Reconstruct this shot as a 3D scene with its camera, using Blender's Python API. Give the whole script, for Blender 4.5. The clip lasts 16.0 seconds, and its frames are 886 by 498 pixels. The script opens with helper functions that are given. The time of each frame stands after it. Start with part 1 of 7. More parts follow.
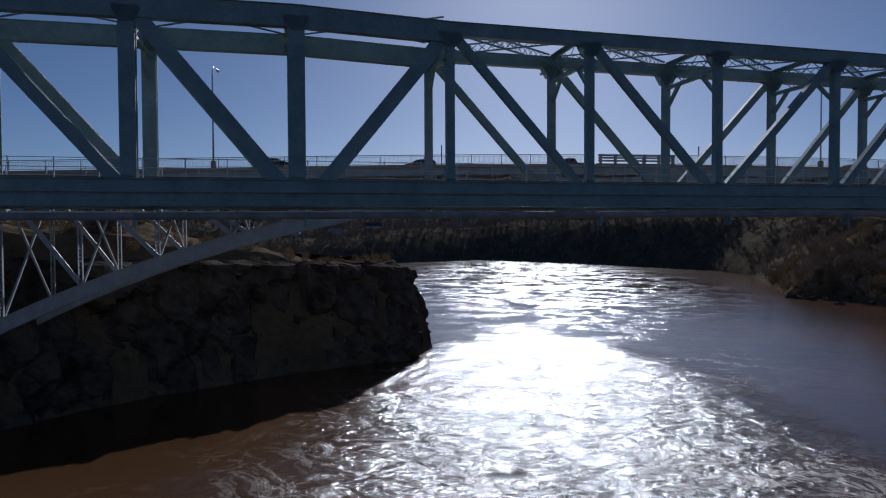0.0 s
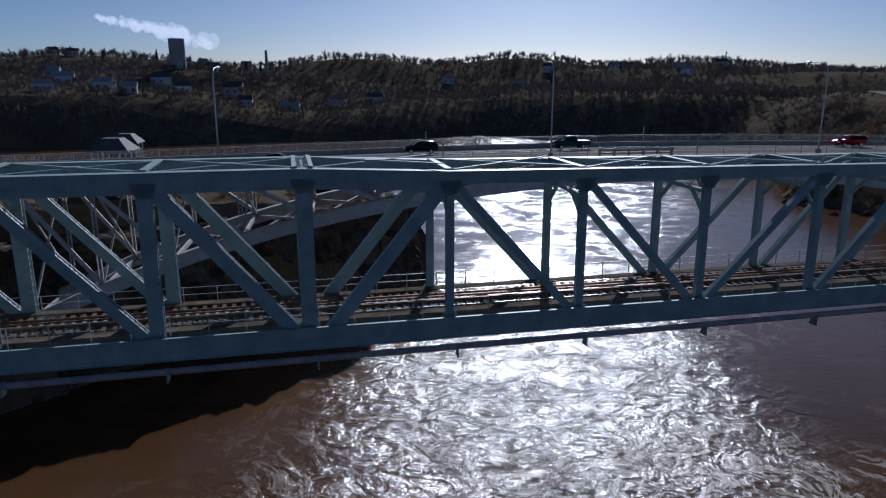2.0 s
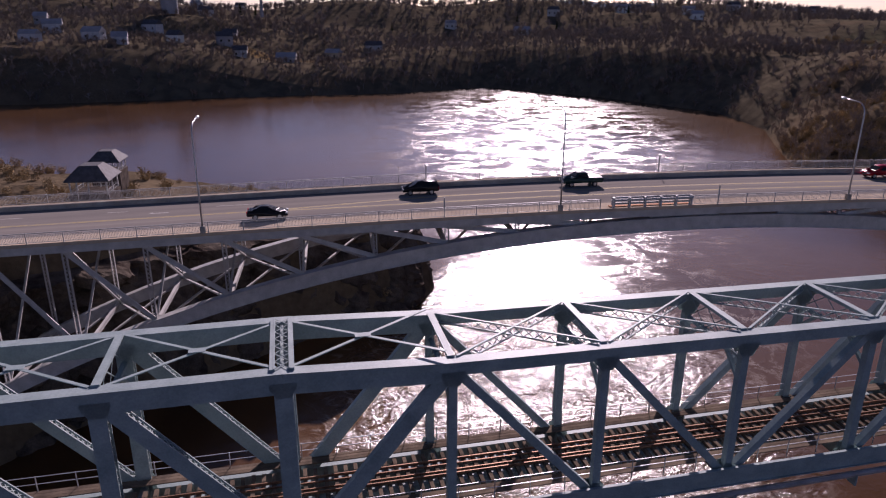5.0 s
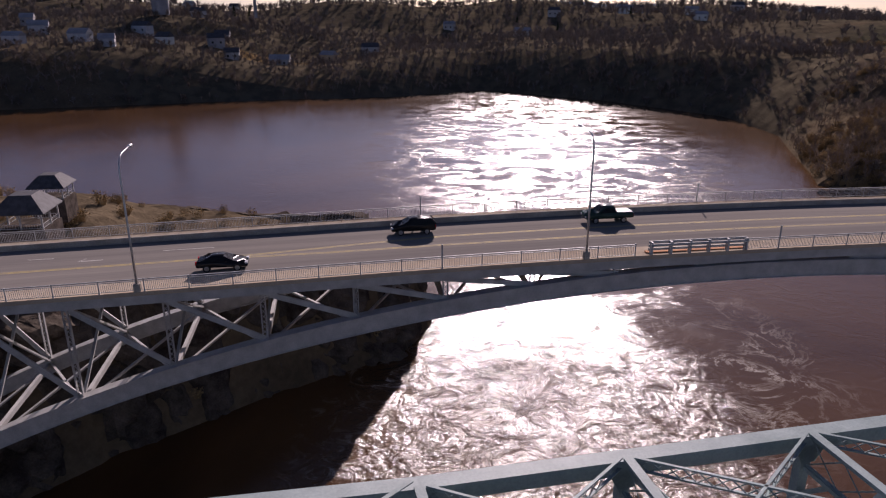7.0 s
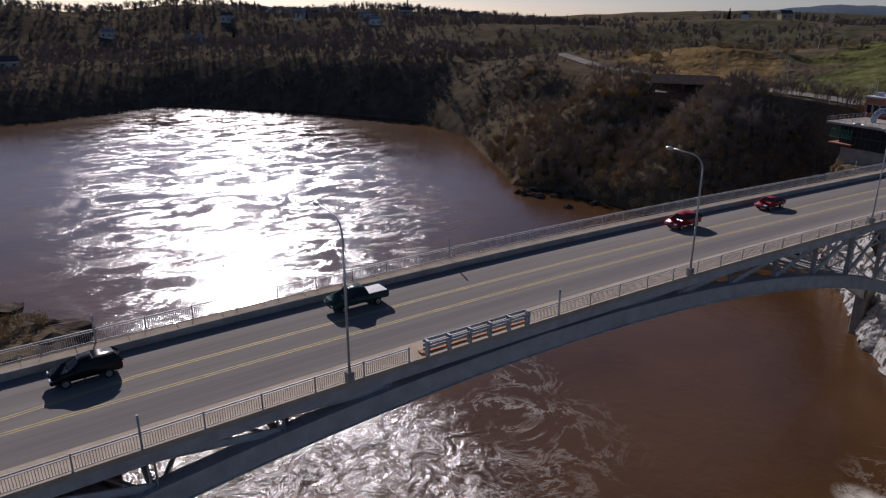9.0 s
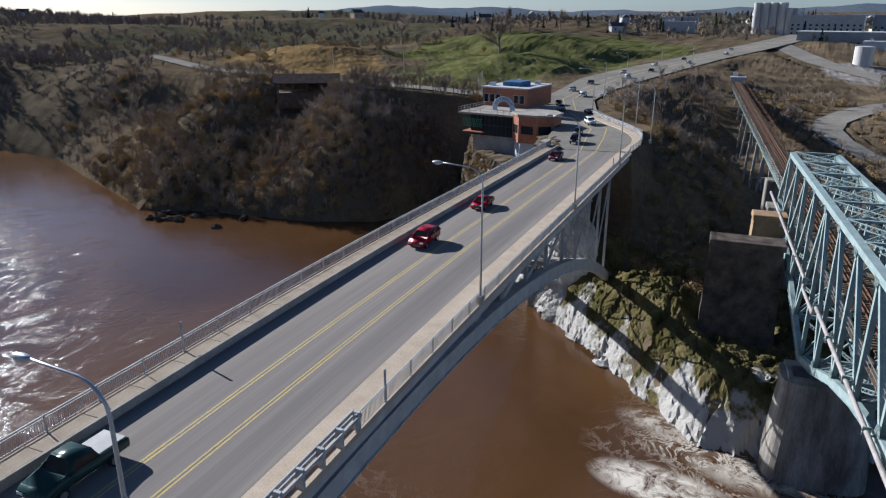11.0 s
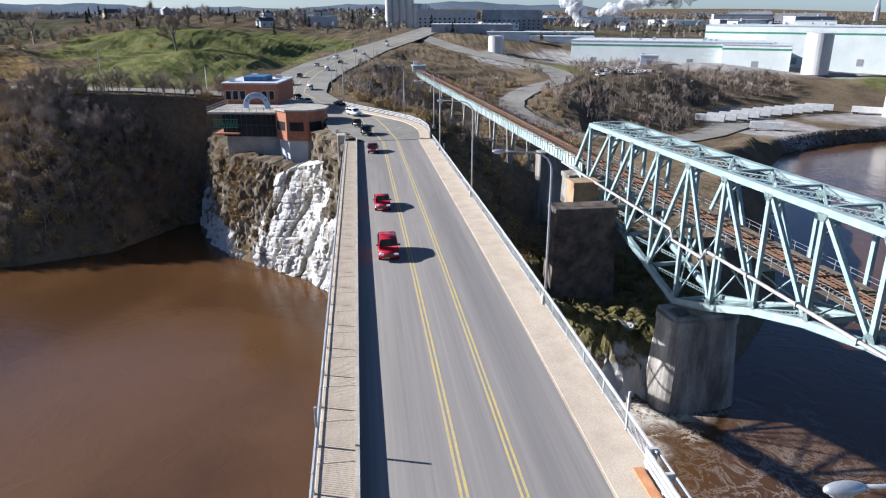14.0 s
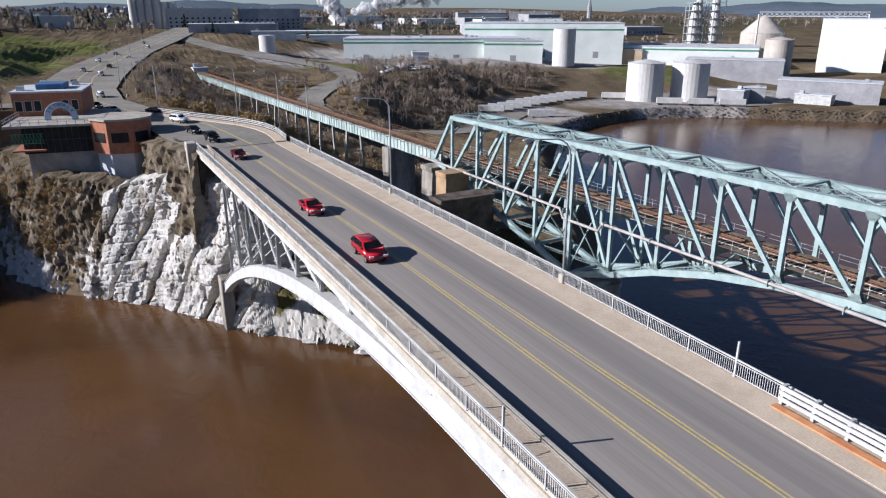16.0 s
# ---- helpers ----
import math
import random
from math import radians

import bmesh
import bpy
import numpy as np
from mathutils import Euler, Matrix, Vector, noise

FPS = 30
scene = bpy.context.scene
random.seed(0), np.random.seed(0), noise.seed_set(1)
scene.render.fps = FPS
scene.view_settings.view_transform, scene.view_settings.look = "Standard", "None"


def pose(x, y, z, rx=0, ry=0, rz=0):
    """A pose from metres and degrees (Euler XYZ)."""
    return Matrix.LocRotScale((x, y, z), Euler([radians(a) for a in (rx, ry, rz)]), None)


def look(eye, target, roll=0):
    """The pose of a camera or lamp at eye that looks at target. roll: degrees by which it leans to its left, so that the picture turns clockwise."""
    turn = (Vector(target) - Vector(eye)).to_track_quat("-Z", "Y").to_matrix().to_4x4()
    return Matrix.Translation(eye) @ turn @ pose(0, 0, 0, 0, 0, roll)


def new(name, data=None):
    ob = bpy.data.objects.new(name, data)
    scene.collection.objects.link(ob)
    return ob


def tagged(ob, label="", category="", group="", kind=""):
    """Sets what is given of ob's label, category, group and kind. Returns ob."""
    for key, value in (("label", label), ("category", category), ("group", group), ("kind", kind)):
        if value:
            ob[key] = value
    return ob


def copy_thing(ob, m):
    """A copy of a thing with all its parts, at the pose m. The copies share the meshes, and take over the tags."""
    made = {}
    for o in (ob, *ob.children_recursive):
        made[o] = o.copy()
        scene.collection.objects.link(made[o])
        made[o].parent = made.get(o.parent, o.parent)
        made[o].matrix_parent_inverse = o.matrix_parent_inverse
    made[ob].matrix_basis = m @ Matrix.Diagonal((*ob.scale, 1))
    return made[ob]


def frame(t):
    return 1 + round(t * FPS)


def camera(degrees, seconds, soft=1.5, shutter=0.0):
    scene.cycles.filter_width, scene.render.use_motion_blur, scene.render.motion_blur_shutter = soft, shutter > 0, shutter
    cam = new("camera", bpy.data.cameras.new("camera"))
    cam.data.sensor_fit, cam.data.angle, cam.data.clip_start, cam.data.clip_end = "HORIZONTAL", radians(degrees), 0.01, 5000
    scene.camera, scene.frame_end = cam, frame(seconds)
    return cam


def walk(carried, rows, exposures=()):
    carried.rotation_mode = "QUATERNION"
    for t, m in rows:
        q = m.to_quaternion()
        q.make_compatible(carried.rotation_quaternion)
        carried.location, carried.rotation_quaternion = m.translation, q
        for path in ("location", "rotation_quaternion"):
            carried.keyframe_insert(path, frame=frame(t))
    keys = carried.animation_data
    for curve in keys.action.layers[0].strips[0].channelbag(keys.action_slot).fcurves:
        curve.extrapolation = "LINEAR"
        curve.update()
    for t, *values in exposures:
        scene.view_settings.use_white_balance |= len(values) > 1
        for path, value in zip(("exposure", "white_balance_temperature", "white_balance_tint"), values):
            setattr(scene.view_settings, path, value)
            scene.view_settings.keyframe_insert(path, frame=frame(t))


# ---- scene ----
cam = camera(65.23, 16.0, soft=1.2)
# seconds, place in metres (water level 0), yaw, pitch, roll in degrees
ROWS = [
    (0.0, 0.00, 0.00, 24.18, -0.01, -1.72, -0.28),
    (0.5, 0.10, -0.30, 28.70, 0.00, -2.36, -0.13),
    (1.0, 0.10, -0.60, 33.18, 0.04, -2.89, -0.20),
    (1.5, 0.18, -0.99, 37.60, 0.16, -4.58, -0.05),
    (2.0, 0.18, -1.29, 41.91, 0.19, -13.90, -0.00),
    (2.5, 0.31, -1.18, 46.19, 0.13, -18.95, 0.14),
    (3.0, 0.46, -0.84, 50.44, 0.23, -19.02, 0.10),
    (3.5, 0.31, 0.25, 53.78, 0.20, -18.82, 0.23),
    (4.0, 0.07, 2.33, 54.57, 0.23, -19.15, 0.15),
    (6.5, 0.14, 20.02, 53.32, 0.26, -19.00, 0.11),
    (7.0, 0.12, 24.60, 54.07, 0.15, -19.04, 0.06),
    (7.5, 0.27, 29.42, 55.09, 0.13, -18.90, 0.02),
    (8.0, 0.57, 34.33, 55.86, -1.77, -18.84, 0.06),
    (8.5, 0.86, 39.30, 56.12, -14.53, -18.89, 0.01),
    (9.0, 1.20, 44.37, 56.23, -25.07, -18.82, -0.05),
    (9.5, 1.78, 49.44, 56.44, -35.78, -18.81, 0.06),
    (10.0, 2.05, 54.52, 56.58, -44.85, -18.88, 0.08),
    (12.5, 2.07, 81.88, 53.27, -72.80, -18.72, 0.06),
    (13.0, 1.47, 87.08, 53.26, -77.89, -18.82, -0.02),
    (13.5, 0.85, 92.22, 53.27, -82.90, -18.91, -0.05),
    (14.0, 0.51, 97.35, 53.29, -87.94, -18.99, 0.05),
    (14.5, 0.58, 102.46, 53.22, -93.11, -19.05, 0.10),
    (15.0, 1.09, 107.35, 53.15, -98.17, -19.06, 0.02),
    (15.5, 2.05, 112.09, 53.04, -103.26, -19.06, -0.05),
    (16.0, 3.22, 116.67, 52.87, -108.09, -19.04, -0.02),
]
EXPO = [(0.0, -0.5, 5200, 14), (1.5, -0.45, 5050, 14), (2.1, -0.22, 5200, 16), (2.5, 0.2, 5900, 60), (3.3, 0.28, 5900, 56), (4.0, 0.3, 6000, 50), (7.0, 0.2, 6400, 36), (8.5, -0.1, 6100, 28), (10.0, 0.1, 5600, 16), (12.5, 1.42, 5550, 12), (14.5, 1.15, 5550, 14), (16.0, 0.78, 5650, 16)]
walk(cam, [(t, pose(x, y, z, 0, 0, yaw) @ pose(0, 0, 0, 90 + pitch) @ pose(0, 0, 0, 0, 0, roll)) for t, x, y, z, yaw, pitch, roll in ROWS], EXPO)

# ---- light ----
SUN_AZ, SUN_EL = 8.0, 24.0          # azimuth east of +y, elevation
world = bpy.data.worlds.new("sky")
scene.world = world
world.use_nodes = True
wn, wl = world.node_tree.nodes, world.node_tree.links
sky = wn.new("ShaderNodeTexSky")
sky.sky_type, sky.sun_disc = "NISHITA", False
sky.sun_elevation, sky.sun_rotation = radians(SUN_EL), radians(SUN_AZ)
sky.air_density, sky.dust_density, sky.ozone_density = 0.66, 0.4, 2.6
wn["Background"].inputs[1].default_value = 0.05
wl.new(sky.outputs[0], wn["Background"].inputs[0])
sun = new("sun", bpy.data.lights.new("sun", "SUN"))
sun.data.energy, sun.data.angle, sun.data.color = 5.0, radians(0.55), (1.0, 0.93, 0.82)
a, e = radians(SUN_AZ), radians(SUN_EL)
sun.matrix_world = look(Vector((math.sin(a) * math.cos(e), math.cos(a) * math.cos(e), math.sin(e))) * 500, (0, 0, 0))


# ---- materials ----
def material(name, colour, colour2=None, scale=1.0, rough=0.7, metal=0.0, bump=0.0, bump_scale=20.0, fine=0.0, contrast=(0.35, 0.65), spec=0.2, rand=0.0, stretch=(1, 1, 1)):
    m = bpy.data.materials.new(name)
    m.use_nodes = True
    n, l = m.node_tree.nodes, m.node_tree.links
    p = n["Principled BSDF"]
    p.inputs["Roughness"].default_value, p.inputs["Metallic"].default_value = rough, metal
    p.inputs["Specular IOR Level"].default_value = spec
    tc = n.new("ShaderNodeTexCoord")
    mp = n.new("ShaderNodeMapping")
    mp.inputs["Scale"].default_value = stretch
    l.new(tc.outputs["Object"], mp.inputs[0])
    nz = n.new("ShaderNodeTexNoise")
    nz.inputs["Scale"].default_value, nz.inputs["Detail"].default_value, nz.inputs["Roughness"].default_value = scale, 8, 0.6
    l.new(mp.outputs[0], nz.inputs[0])
    rp = n.new("ShaderNodeValToRGB")
    rp.color_ramp.elements[0].position, rp.color_ramp.elements[1].position = contrast
    rp.color_ramp.elements[0].color = (*colour, 1)
    rp.color_ramp.elements[1].color = (*(colour2 or [c * 1.15 for c in colour]), 1)
    l.new(nz.outputs[0], rp.inputs[0])
    out = rp.outputs[0]
    if fine:
        n2 = n.new("ShaderNodeTexNoise")
        n2.inputs["Scale"].default_value, n2.inputs["Detail"].default_value = scale * 14, 4
        l.new(mp.outputs[0], n2.inputs[0])
        mx = n.new("ShaderNodeMix")
        mx.data_type, mx.blend_type = "RGBA", "OVERLAY"
        mx.inputs[0].default_value = fine
        l.new(out, mx.inputs[6]), l.new(n2.outputs[0], mx.inputs[7])
        out = mx.outputs[2]
    if rand:
        oi = n.new("ShaderNodeObjectInfo")
        mr = n.new("ShaderNodeMapRange")
        mr.inputs[3].default_value, mr.inputs[4].default_value = 1 - rand, 1 + rand
        l.new(oi.outputs["Random"], mr.inputs[0])
        hs = n.new("ShaderNodeHueSaturation")
        l.new(mr.outputs[0], hs.inputs["Value"]), l.new(out, hs.inputs["Color"])
        out = hs.outputs[0]
    l.new(out, p.inputs["Base Color"])
    if bump:
        nb = n.new("ShaderNodeTexNoise")
        nb.inputs["Scale"].default_value, nb.inputs["Detail"].default_value = bump_scale, 6
        l.new(mp.outputs[0], nb.inputs[0])
        bp = n.new("ShaderNodeBump")
        bp.inputs["Strength"].default_value, bp.inputs["Distance"].default_value = 1.0, bump
        l.new(nb.outputs[0], bp.inputs["Height"]), l.new(bp.outputs[0], p.inputs["Normal"])
    return m


M_TEAL = material("teal_paint", (0.215, 0.285, 0.28), (0.305, 0.38, 0.374), 0.6, 0.55, fine=0.25, bump=0.004, bump_scale=6)
M_WHITE = material("white_paint", (0.36, 0.36, 0.35), (0.50, 0.50, 0.485), 0.7, 0.55, fine=0.2, bump=0.003, bump_scale=8)
M_DKSTEEL = material("dark_steel", (0.06, 0.065, 0.07), (0.10, 0.10, 0.10), 1.5, 0.6, fine=0.2)
M_GREYSTEEL = material("galvanised_steel", (0.42, 0.44, 0.45), (0.52, 0.53, 0.54), 2.0, 0.4, metal=0.6, fine=0.2)
M_ROAD = material("worn_asphalt", (0.19, 0.178, 0.155), (0.26, 0.245, 0.212), 0.05, 0.9, fine=0.3, spec=0.0)
M_DECK = material("streaked_asphalt", (0.185, 0.172, 0.160), (0.275, 0.25, 0.222), 0.42, 0.9, fine=0.2, spec=0.0, stretch=(0.012, 1, 1), contrast=(0.32, 0.68), bump=0.006, bump_scale=25)
M_CONC = material("concrete", (0.30, 0.275, 0.235), (0.42, 0.39, 0.34), 0.5, 0.9, fine=0.35, bump=0.01, bump_scale=6, spec=0.0)
M_WALK = material("sidewalk_concrete", (0.42, 0.345, 0.26), (0.50, 0.42, 0.325), 0.6, 0.9, fine=0.3, bump=0.004, bump_scale=12, spec=0.0)
M_PIER = material("stained_concrete", (0.12, 0.105, 0.09), (0.36, 0.34, 0.30), 0.35, 0.95, fine=0.4, bump=0.05, bump_scale=2.5, stretch=(1, 1, 0.25), spec=0.0)
M_STONE = material("dark_masonry", (0.06, 0.05, 0.045), (0.15, 0.125, 0.105), 0.5, 0.95, fine=0.4, bump=0.06, bump_scale=2, spec=0.0)
M_SAND = material("sandstone_block", (0.24, 0.16, 0.09), (0.36, 0.25, 0.15), 0.5, 0.9, fine=0.3, bump=0.03, bump_scale=3)
M_TIE = material("weathered_ties", (0.1, 0.079, 0.062), (0.19, 0.148, 0.108), 0.8, 0.95, fine=0.4, rand=0.25, spec=0.0)
M_RUST = material("rusty_rail", (0.16, 0.09, 0.06), (0.28, 0.17, 0.11), 1.5, 0.5, metal=0.5, fine=0.3, spec=0.0)
M_PIPE = material("pipe_lagging", (0.26, 0.235, 0.22), (0.40, 0.37, 0.35), 0.8, 0.5, fine=0.3)
M_YELLOW = material("yellow_road_paint", (0.50, 0.38, 0.13), (0.40, 0.335, 0.20), 0.9, 0.8, fine=0.4)
M_LINE = material("white_road_paint", (0.45, 0.43, 0.40), (0.62, 0.60, 0.56), 1.0, 0.8, fine=0.4)
M_ORANGE = material("rust_stain_plank", (0.38, 0.16, 0.07), (0.50, 0.25, 0.12), 1.0, 0.9, fine=0.3)


# ---- mesh helpers ----
def part(name, bm, mat, parent=None, label="", kind="", smooth=False):
    me = bpy.data.meshes.new(name)
    bm.to_mesh(me)
    bm.free()
    me.materials.append(mat)
    if smooth:
        for f in me.polygons:
            f.use_smooth = True
    ob = new(name, me)
    if parent:
        ob.parent = parent
    return tagged(ob, label, "", "", kind)


def shared(name, me, parent, m=None):
    ob = new(name, me)
    ob.parent = parent
    if m is not None:
        ob.matrix_basis = m
    return ob


def thing(name, label, category, m=None, group="", kind=""):
    ob = new(name)
    ob.empty_display_size = 0.5
    if m is not None:
        ob.matrix_basis = m
    return tagged(ob, label, category, group, kind)


def beam(bm, p, q, w, h, up=(0, 0, 1)):
    """A box of width w and height h from p to q."""
    p, q = Vector(p), Vector(q)
    d = (q - p)
    d.normalize()
    s = d.cross(Vector(up))
    if s.length < 1e-4:
        s = d.cross(Vector((1, 0, 0)))
    s.normalize()
    t = s.cross(d)
    v = []
    for o in (p, q):
        for i, j in ((-1, -1), (1, -1), (1, 1), (-1, 1)):
            v.append(bm.verts.new(o + s * (i * w / 2) + t * (j * h / 2)))
    for f in ((3, 2, 1, 0), (4, 5, 6, 7), (0, 1, 5, 4), (1, 2, 6, 5), (2, 3, 7, 6), (3, 0, 4, 7)):
        bm.faces.new([v[i] for i in f])


def box(bm, x0, x1, y0, y1, z0, z1):
    beam(bm, (x0, (y0 + y1) / 2, (z0 + z1) / 2), (x1, (y0 + y1) / 2, (z0 + z1) / 2), y1 - y0, z1 - z0)


def tube(bm, pts, r, n=8):
    """A tube through pts; r is one radius or one per point."""
    rs = r if isinstance(r, (list, tuple)) else [r] * len(pts)
    pts = [Vector(p) for p in pts]
    rings = []
    for i, p in enumerate(pts):
        d = (pts[min(i + 1, len(pts) - 1)] - pts[max(i - 1, 0)]).normalized()
        s = d.cross(Vector((0, 0, 1)))
        if s.length < 1e-3:
            s = Vector((1, 0, 0))
        s.normalize()
        t = s.cross(d)
        rings.append([bm.verts.new(p + (s * math.cos(6.28319 * k / n) + t * math.sin(6.28319 * k / n)) * rs[i]) for k in range(n)])
    for a, b in zip(rings, rings[1:]):
        for k in range(n):
            bm.faces.new((a[k], a[(k + 1) % n], b[(k + 1) % n], b[k]))
    bm.faces.new(rings[0][::-1])
    bm.faces.new(rings[-1])


def lattice(bm, p, q, depth, up, bay=0.5, chord=0.09, lace=0.05):
    """A laced strut: two angles joined by crossed flat bars."""
    p, q = Vector(p), Vector(q)
    d = (q - p).normalized()
    s = Vector(up) - d * Vector(up).dot(d)
    s.normalize()
    a, b = s * (depth / 2), s * (-depth / 2)
    beam(bm, p + a, q + a, chord * 1.6, chord, s)
    beam(bm, p + b, q + b, chord * 1.6, chord, s)
    n = max(2, round((q - p).length / (depth * 1.15)))
    for i in range(n):
        u, v = p.lerp(q, i / n), p.lerp(q, (i + 1) / n)
        beam(bm, u + a, v + b, 0.02, lace, s)
        beam(bm, u + b, v + a, 0.02, lace, s)


# ---- ground and river ----
RIVER = [(29, 529), (100, 470), (150, 400), (152, 340), (140, 303), (128, 262), (122, 246), (131, 229), (140, 196), (150, 180), (172, 172),
         (176, 166), (158, 157), (146, 148), (134, 128.6), (128, 123.4), (120.5, 117.8), (114.5, 110.5), (109, 102.5), (96, 87), (89, 79), (90, 66), (104, 52), (125, 38), (170, 20),
         (230, 0), (276, -27), (296, -53), (311, -90), (307, -125), (286, -159), (265, -195), (230, -270), (215, -330), (215, -900), (-500, -900), (-420, -300), (-220, -60),
         (-150, 0), (-95, 40), (-66, 64), (-54, 84), (-42, 100), (-24, 116), (-7, 128), (-2, 141), (-14, 154), (-40, 150), (-66, 148), (-110, 170),
         (-170, 230), (-240, 290), (-330, 320), (-900, 330), (-900, 440), (-600, 440), (-253, 422), (-136, 462), (-32, 487)]
# x, y, height of the land behind the bank, width of the bank
LAND = [(152, 138, 22, 15), (162, 146, 23.5, 15), (174, 152, 28, 15), (140, 114, 28, 16), (126, 114, 15, 15), (128, 121, 18, 16), (112, 94, 11, 9), (108, 78, 7, 6), (118, 104, 9, 9), (140, 80, 8, 10), (200, 80, 5, 14), (165, 118, 30.5, 9), (200, 140, 31, 14),
        (260, 152, 30, 20), (350, 150, 30, 20), (480, 148, 31, 20), (600, 150, 36, 30), (300, 110, 22, 20), (230, 105, 12, 20), (330, -20, 5, 6), (270, 20, 5, 10), (300, 76, 21, 20),
        (380, 10, 22, 20), (340, -40, 6, 6), (365, -55, 20, 10), (450, -50, 20, 20), (335, -115, 5, 6), (420, -150, 16, 30), (350, -200, 6, 8), (500, -250, 14, 20),
        (300, 215, 37, 40), (400, 250, 43, 40), (500, 350, 47, 40), (270, 300, 41, 40), (193, 260, 33, 45), (190, 200, 32.5, 40), (210, 322, 33, 45), (178, 172, 31, 18),
        (150, 235, 12, 30), (165, 300, 16, 30), (200, 420, 30, 50), (230, 360, 36, 50), (100, 640, 30, 60), (0, 620, 24, 60), (200, 817, 50, 60), (-200, 600, 30, 60), (-100, 850, 62, 60), (-240, 650, 50, 60), (100, 900, 64, 60), (-400, 800, 64, 60), (-100, 560, 16, 60), (300, 900, 60, 60),
        (600, 612, 50, 60), (350, 600, 46, 60), (-75, 95, 25, 12), (-22, 133, 17, 6), (-42, 124, 21, 9), (-110, 80, 29, 16), (-72, 75, 22, 10), (-55, 124, 25, 10), (-200, 100, 34, 30),
        (2000, 0, 45, 60), (1000, -200, 32, 60), (900, 150, 44, 60), (700, 350, 48, 60), (1200, -400, 40, 60), (1300, 300, 50, 60), (3200, -900, 62, 60), (3400, 400, 62, 60), (0, 1500, 58, 60), (1500, 1500, 60, 60), (-1500, 1000, 60, 60), (-1500, -800, 40, 60), (0, -3000, 40, 60)]
# centre lines of the roads on land: x, y, z, half width
ROADS = [[(112, 108.5, 30.2, 8.5), (131.0, 112.3, 30.05, 8.2), (146, 116.5, 30.0, 10), (158, 120, 30.0, 10), (170, 128, 30.2, 8), (183, 137, 30.4, 7), (205, 147, 30.5, 8), (235, 152.5, 30.5, 8.5),
          (275, 158, 30.5, 12), (330, 160, 30.5, 13), (430, 158, 31, 12), (540, 148, 33, 13), (700, 130, 38, 13)],
         [(196, 147, 30.5, 6), (189, 162, 32, 5), (189, 185, 33, 4), (191, 210, 33, 4), (194, 255, 33, 4), (205, 310, 33, 4), (230, 380, 35, 4)],
         [(600, 142, 35, 8), (480, 100, 28, 8), (400, 58, 24, 7), (343, 52, 22.5, 6), (312, 70, 21, 6), (280, 80, 17, 5), (256, 55, 10, 5), (275, 12, 6, 6), (322, -25, 5, 8)]]



def smooth_line(line, n=3):
    """A curve through the points of a line."""
    out = []
    for k in range(len(line) - 1):
        p = [np.array(line[min(max(k + o, 0), len(line) - 1)], float) for o in (-1, 0, 1, 2)]
        for i in range(n):
            t = i / n
            out.append(tuple(float(v) for v in 0.5 * (2 * p[1] + (p[2] - p[0]) * t + (2 * p[0] - 5 * p[1] + 4 * p[2] - p[3]) * t * t + (3 * p[1] - p[0] - 3 * p[2] + p[3]) * t ** 3)))
    return out + [line[-1]]


ROADS[2] = smooth_line(ROADS[2])


def seg_dist(px, py, x0, y0, x1, y1):
    dx, dy = x1 - x0, y1 - y0
    t = np.clip(((px - x0) * dx + (py - y0) * dy) / (dx * dx + dy * dy + 1e-9), 0, 1)
    return np.hypot(px - x0 - t * dx, py - y0 - t * dy), t


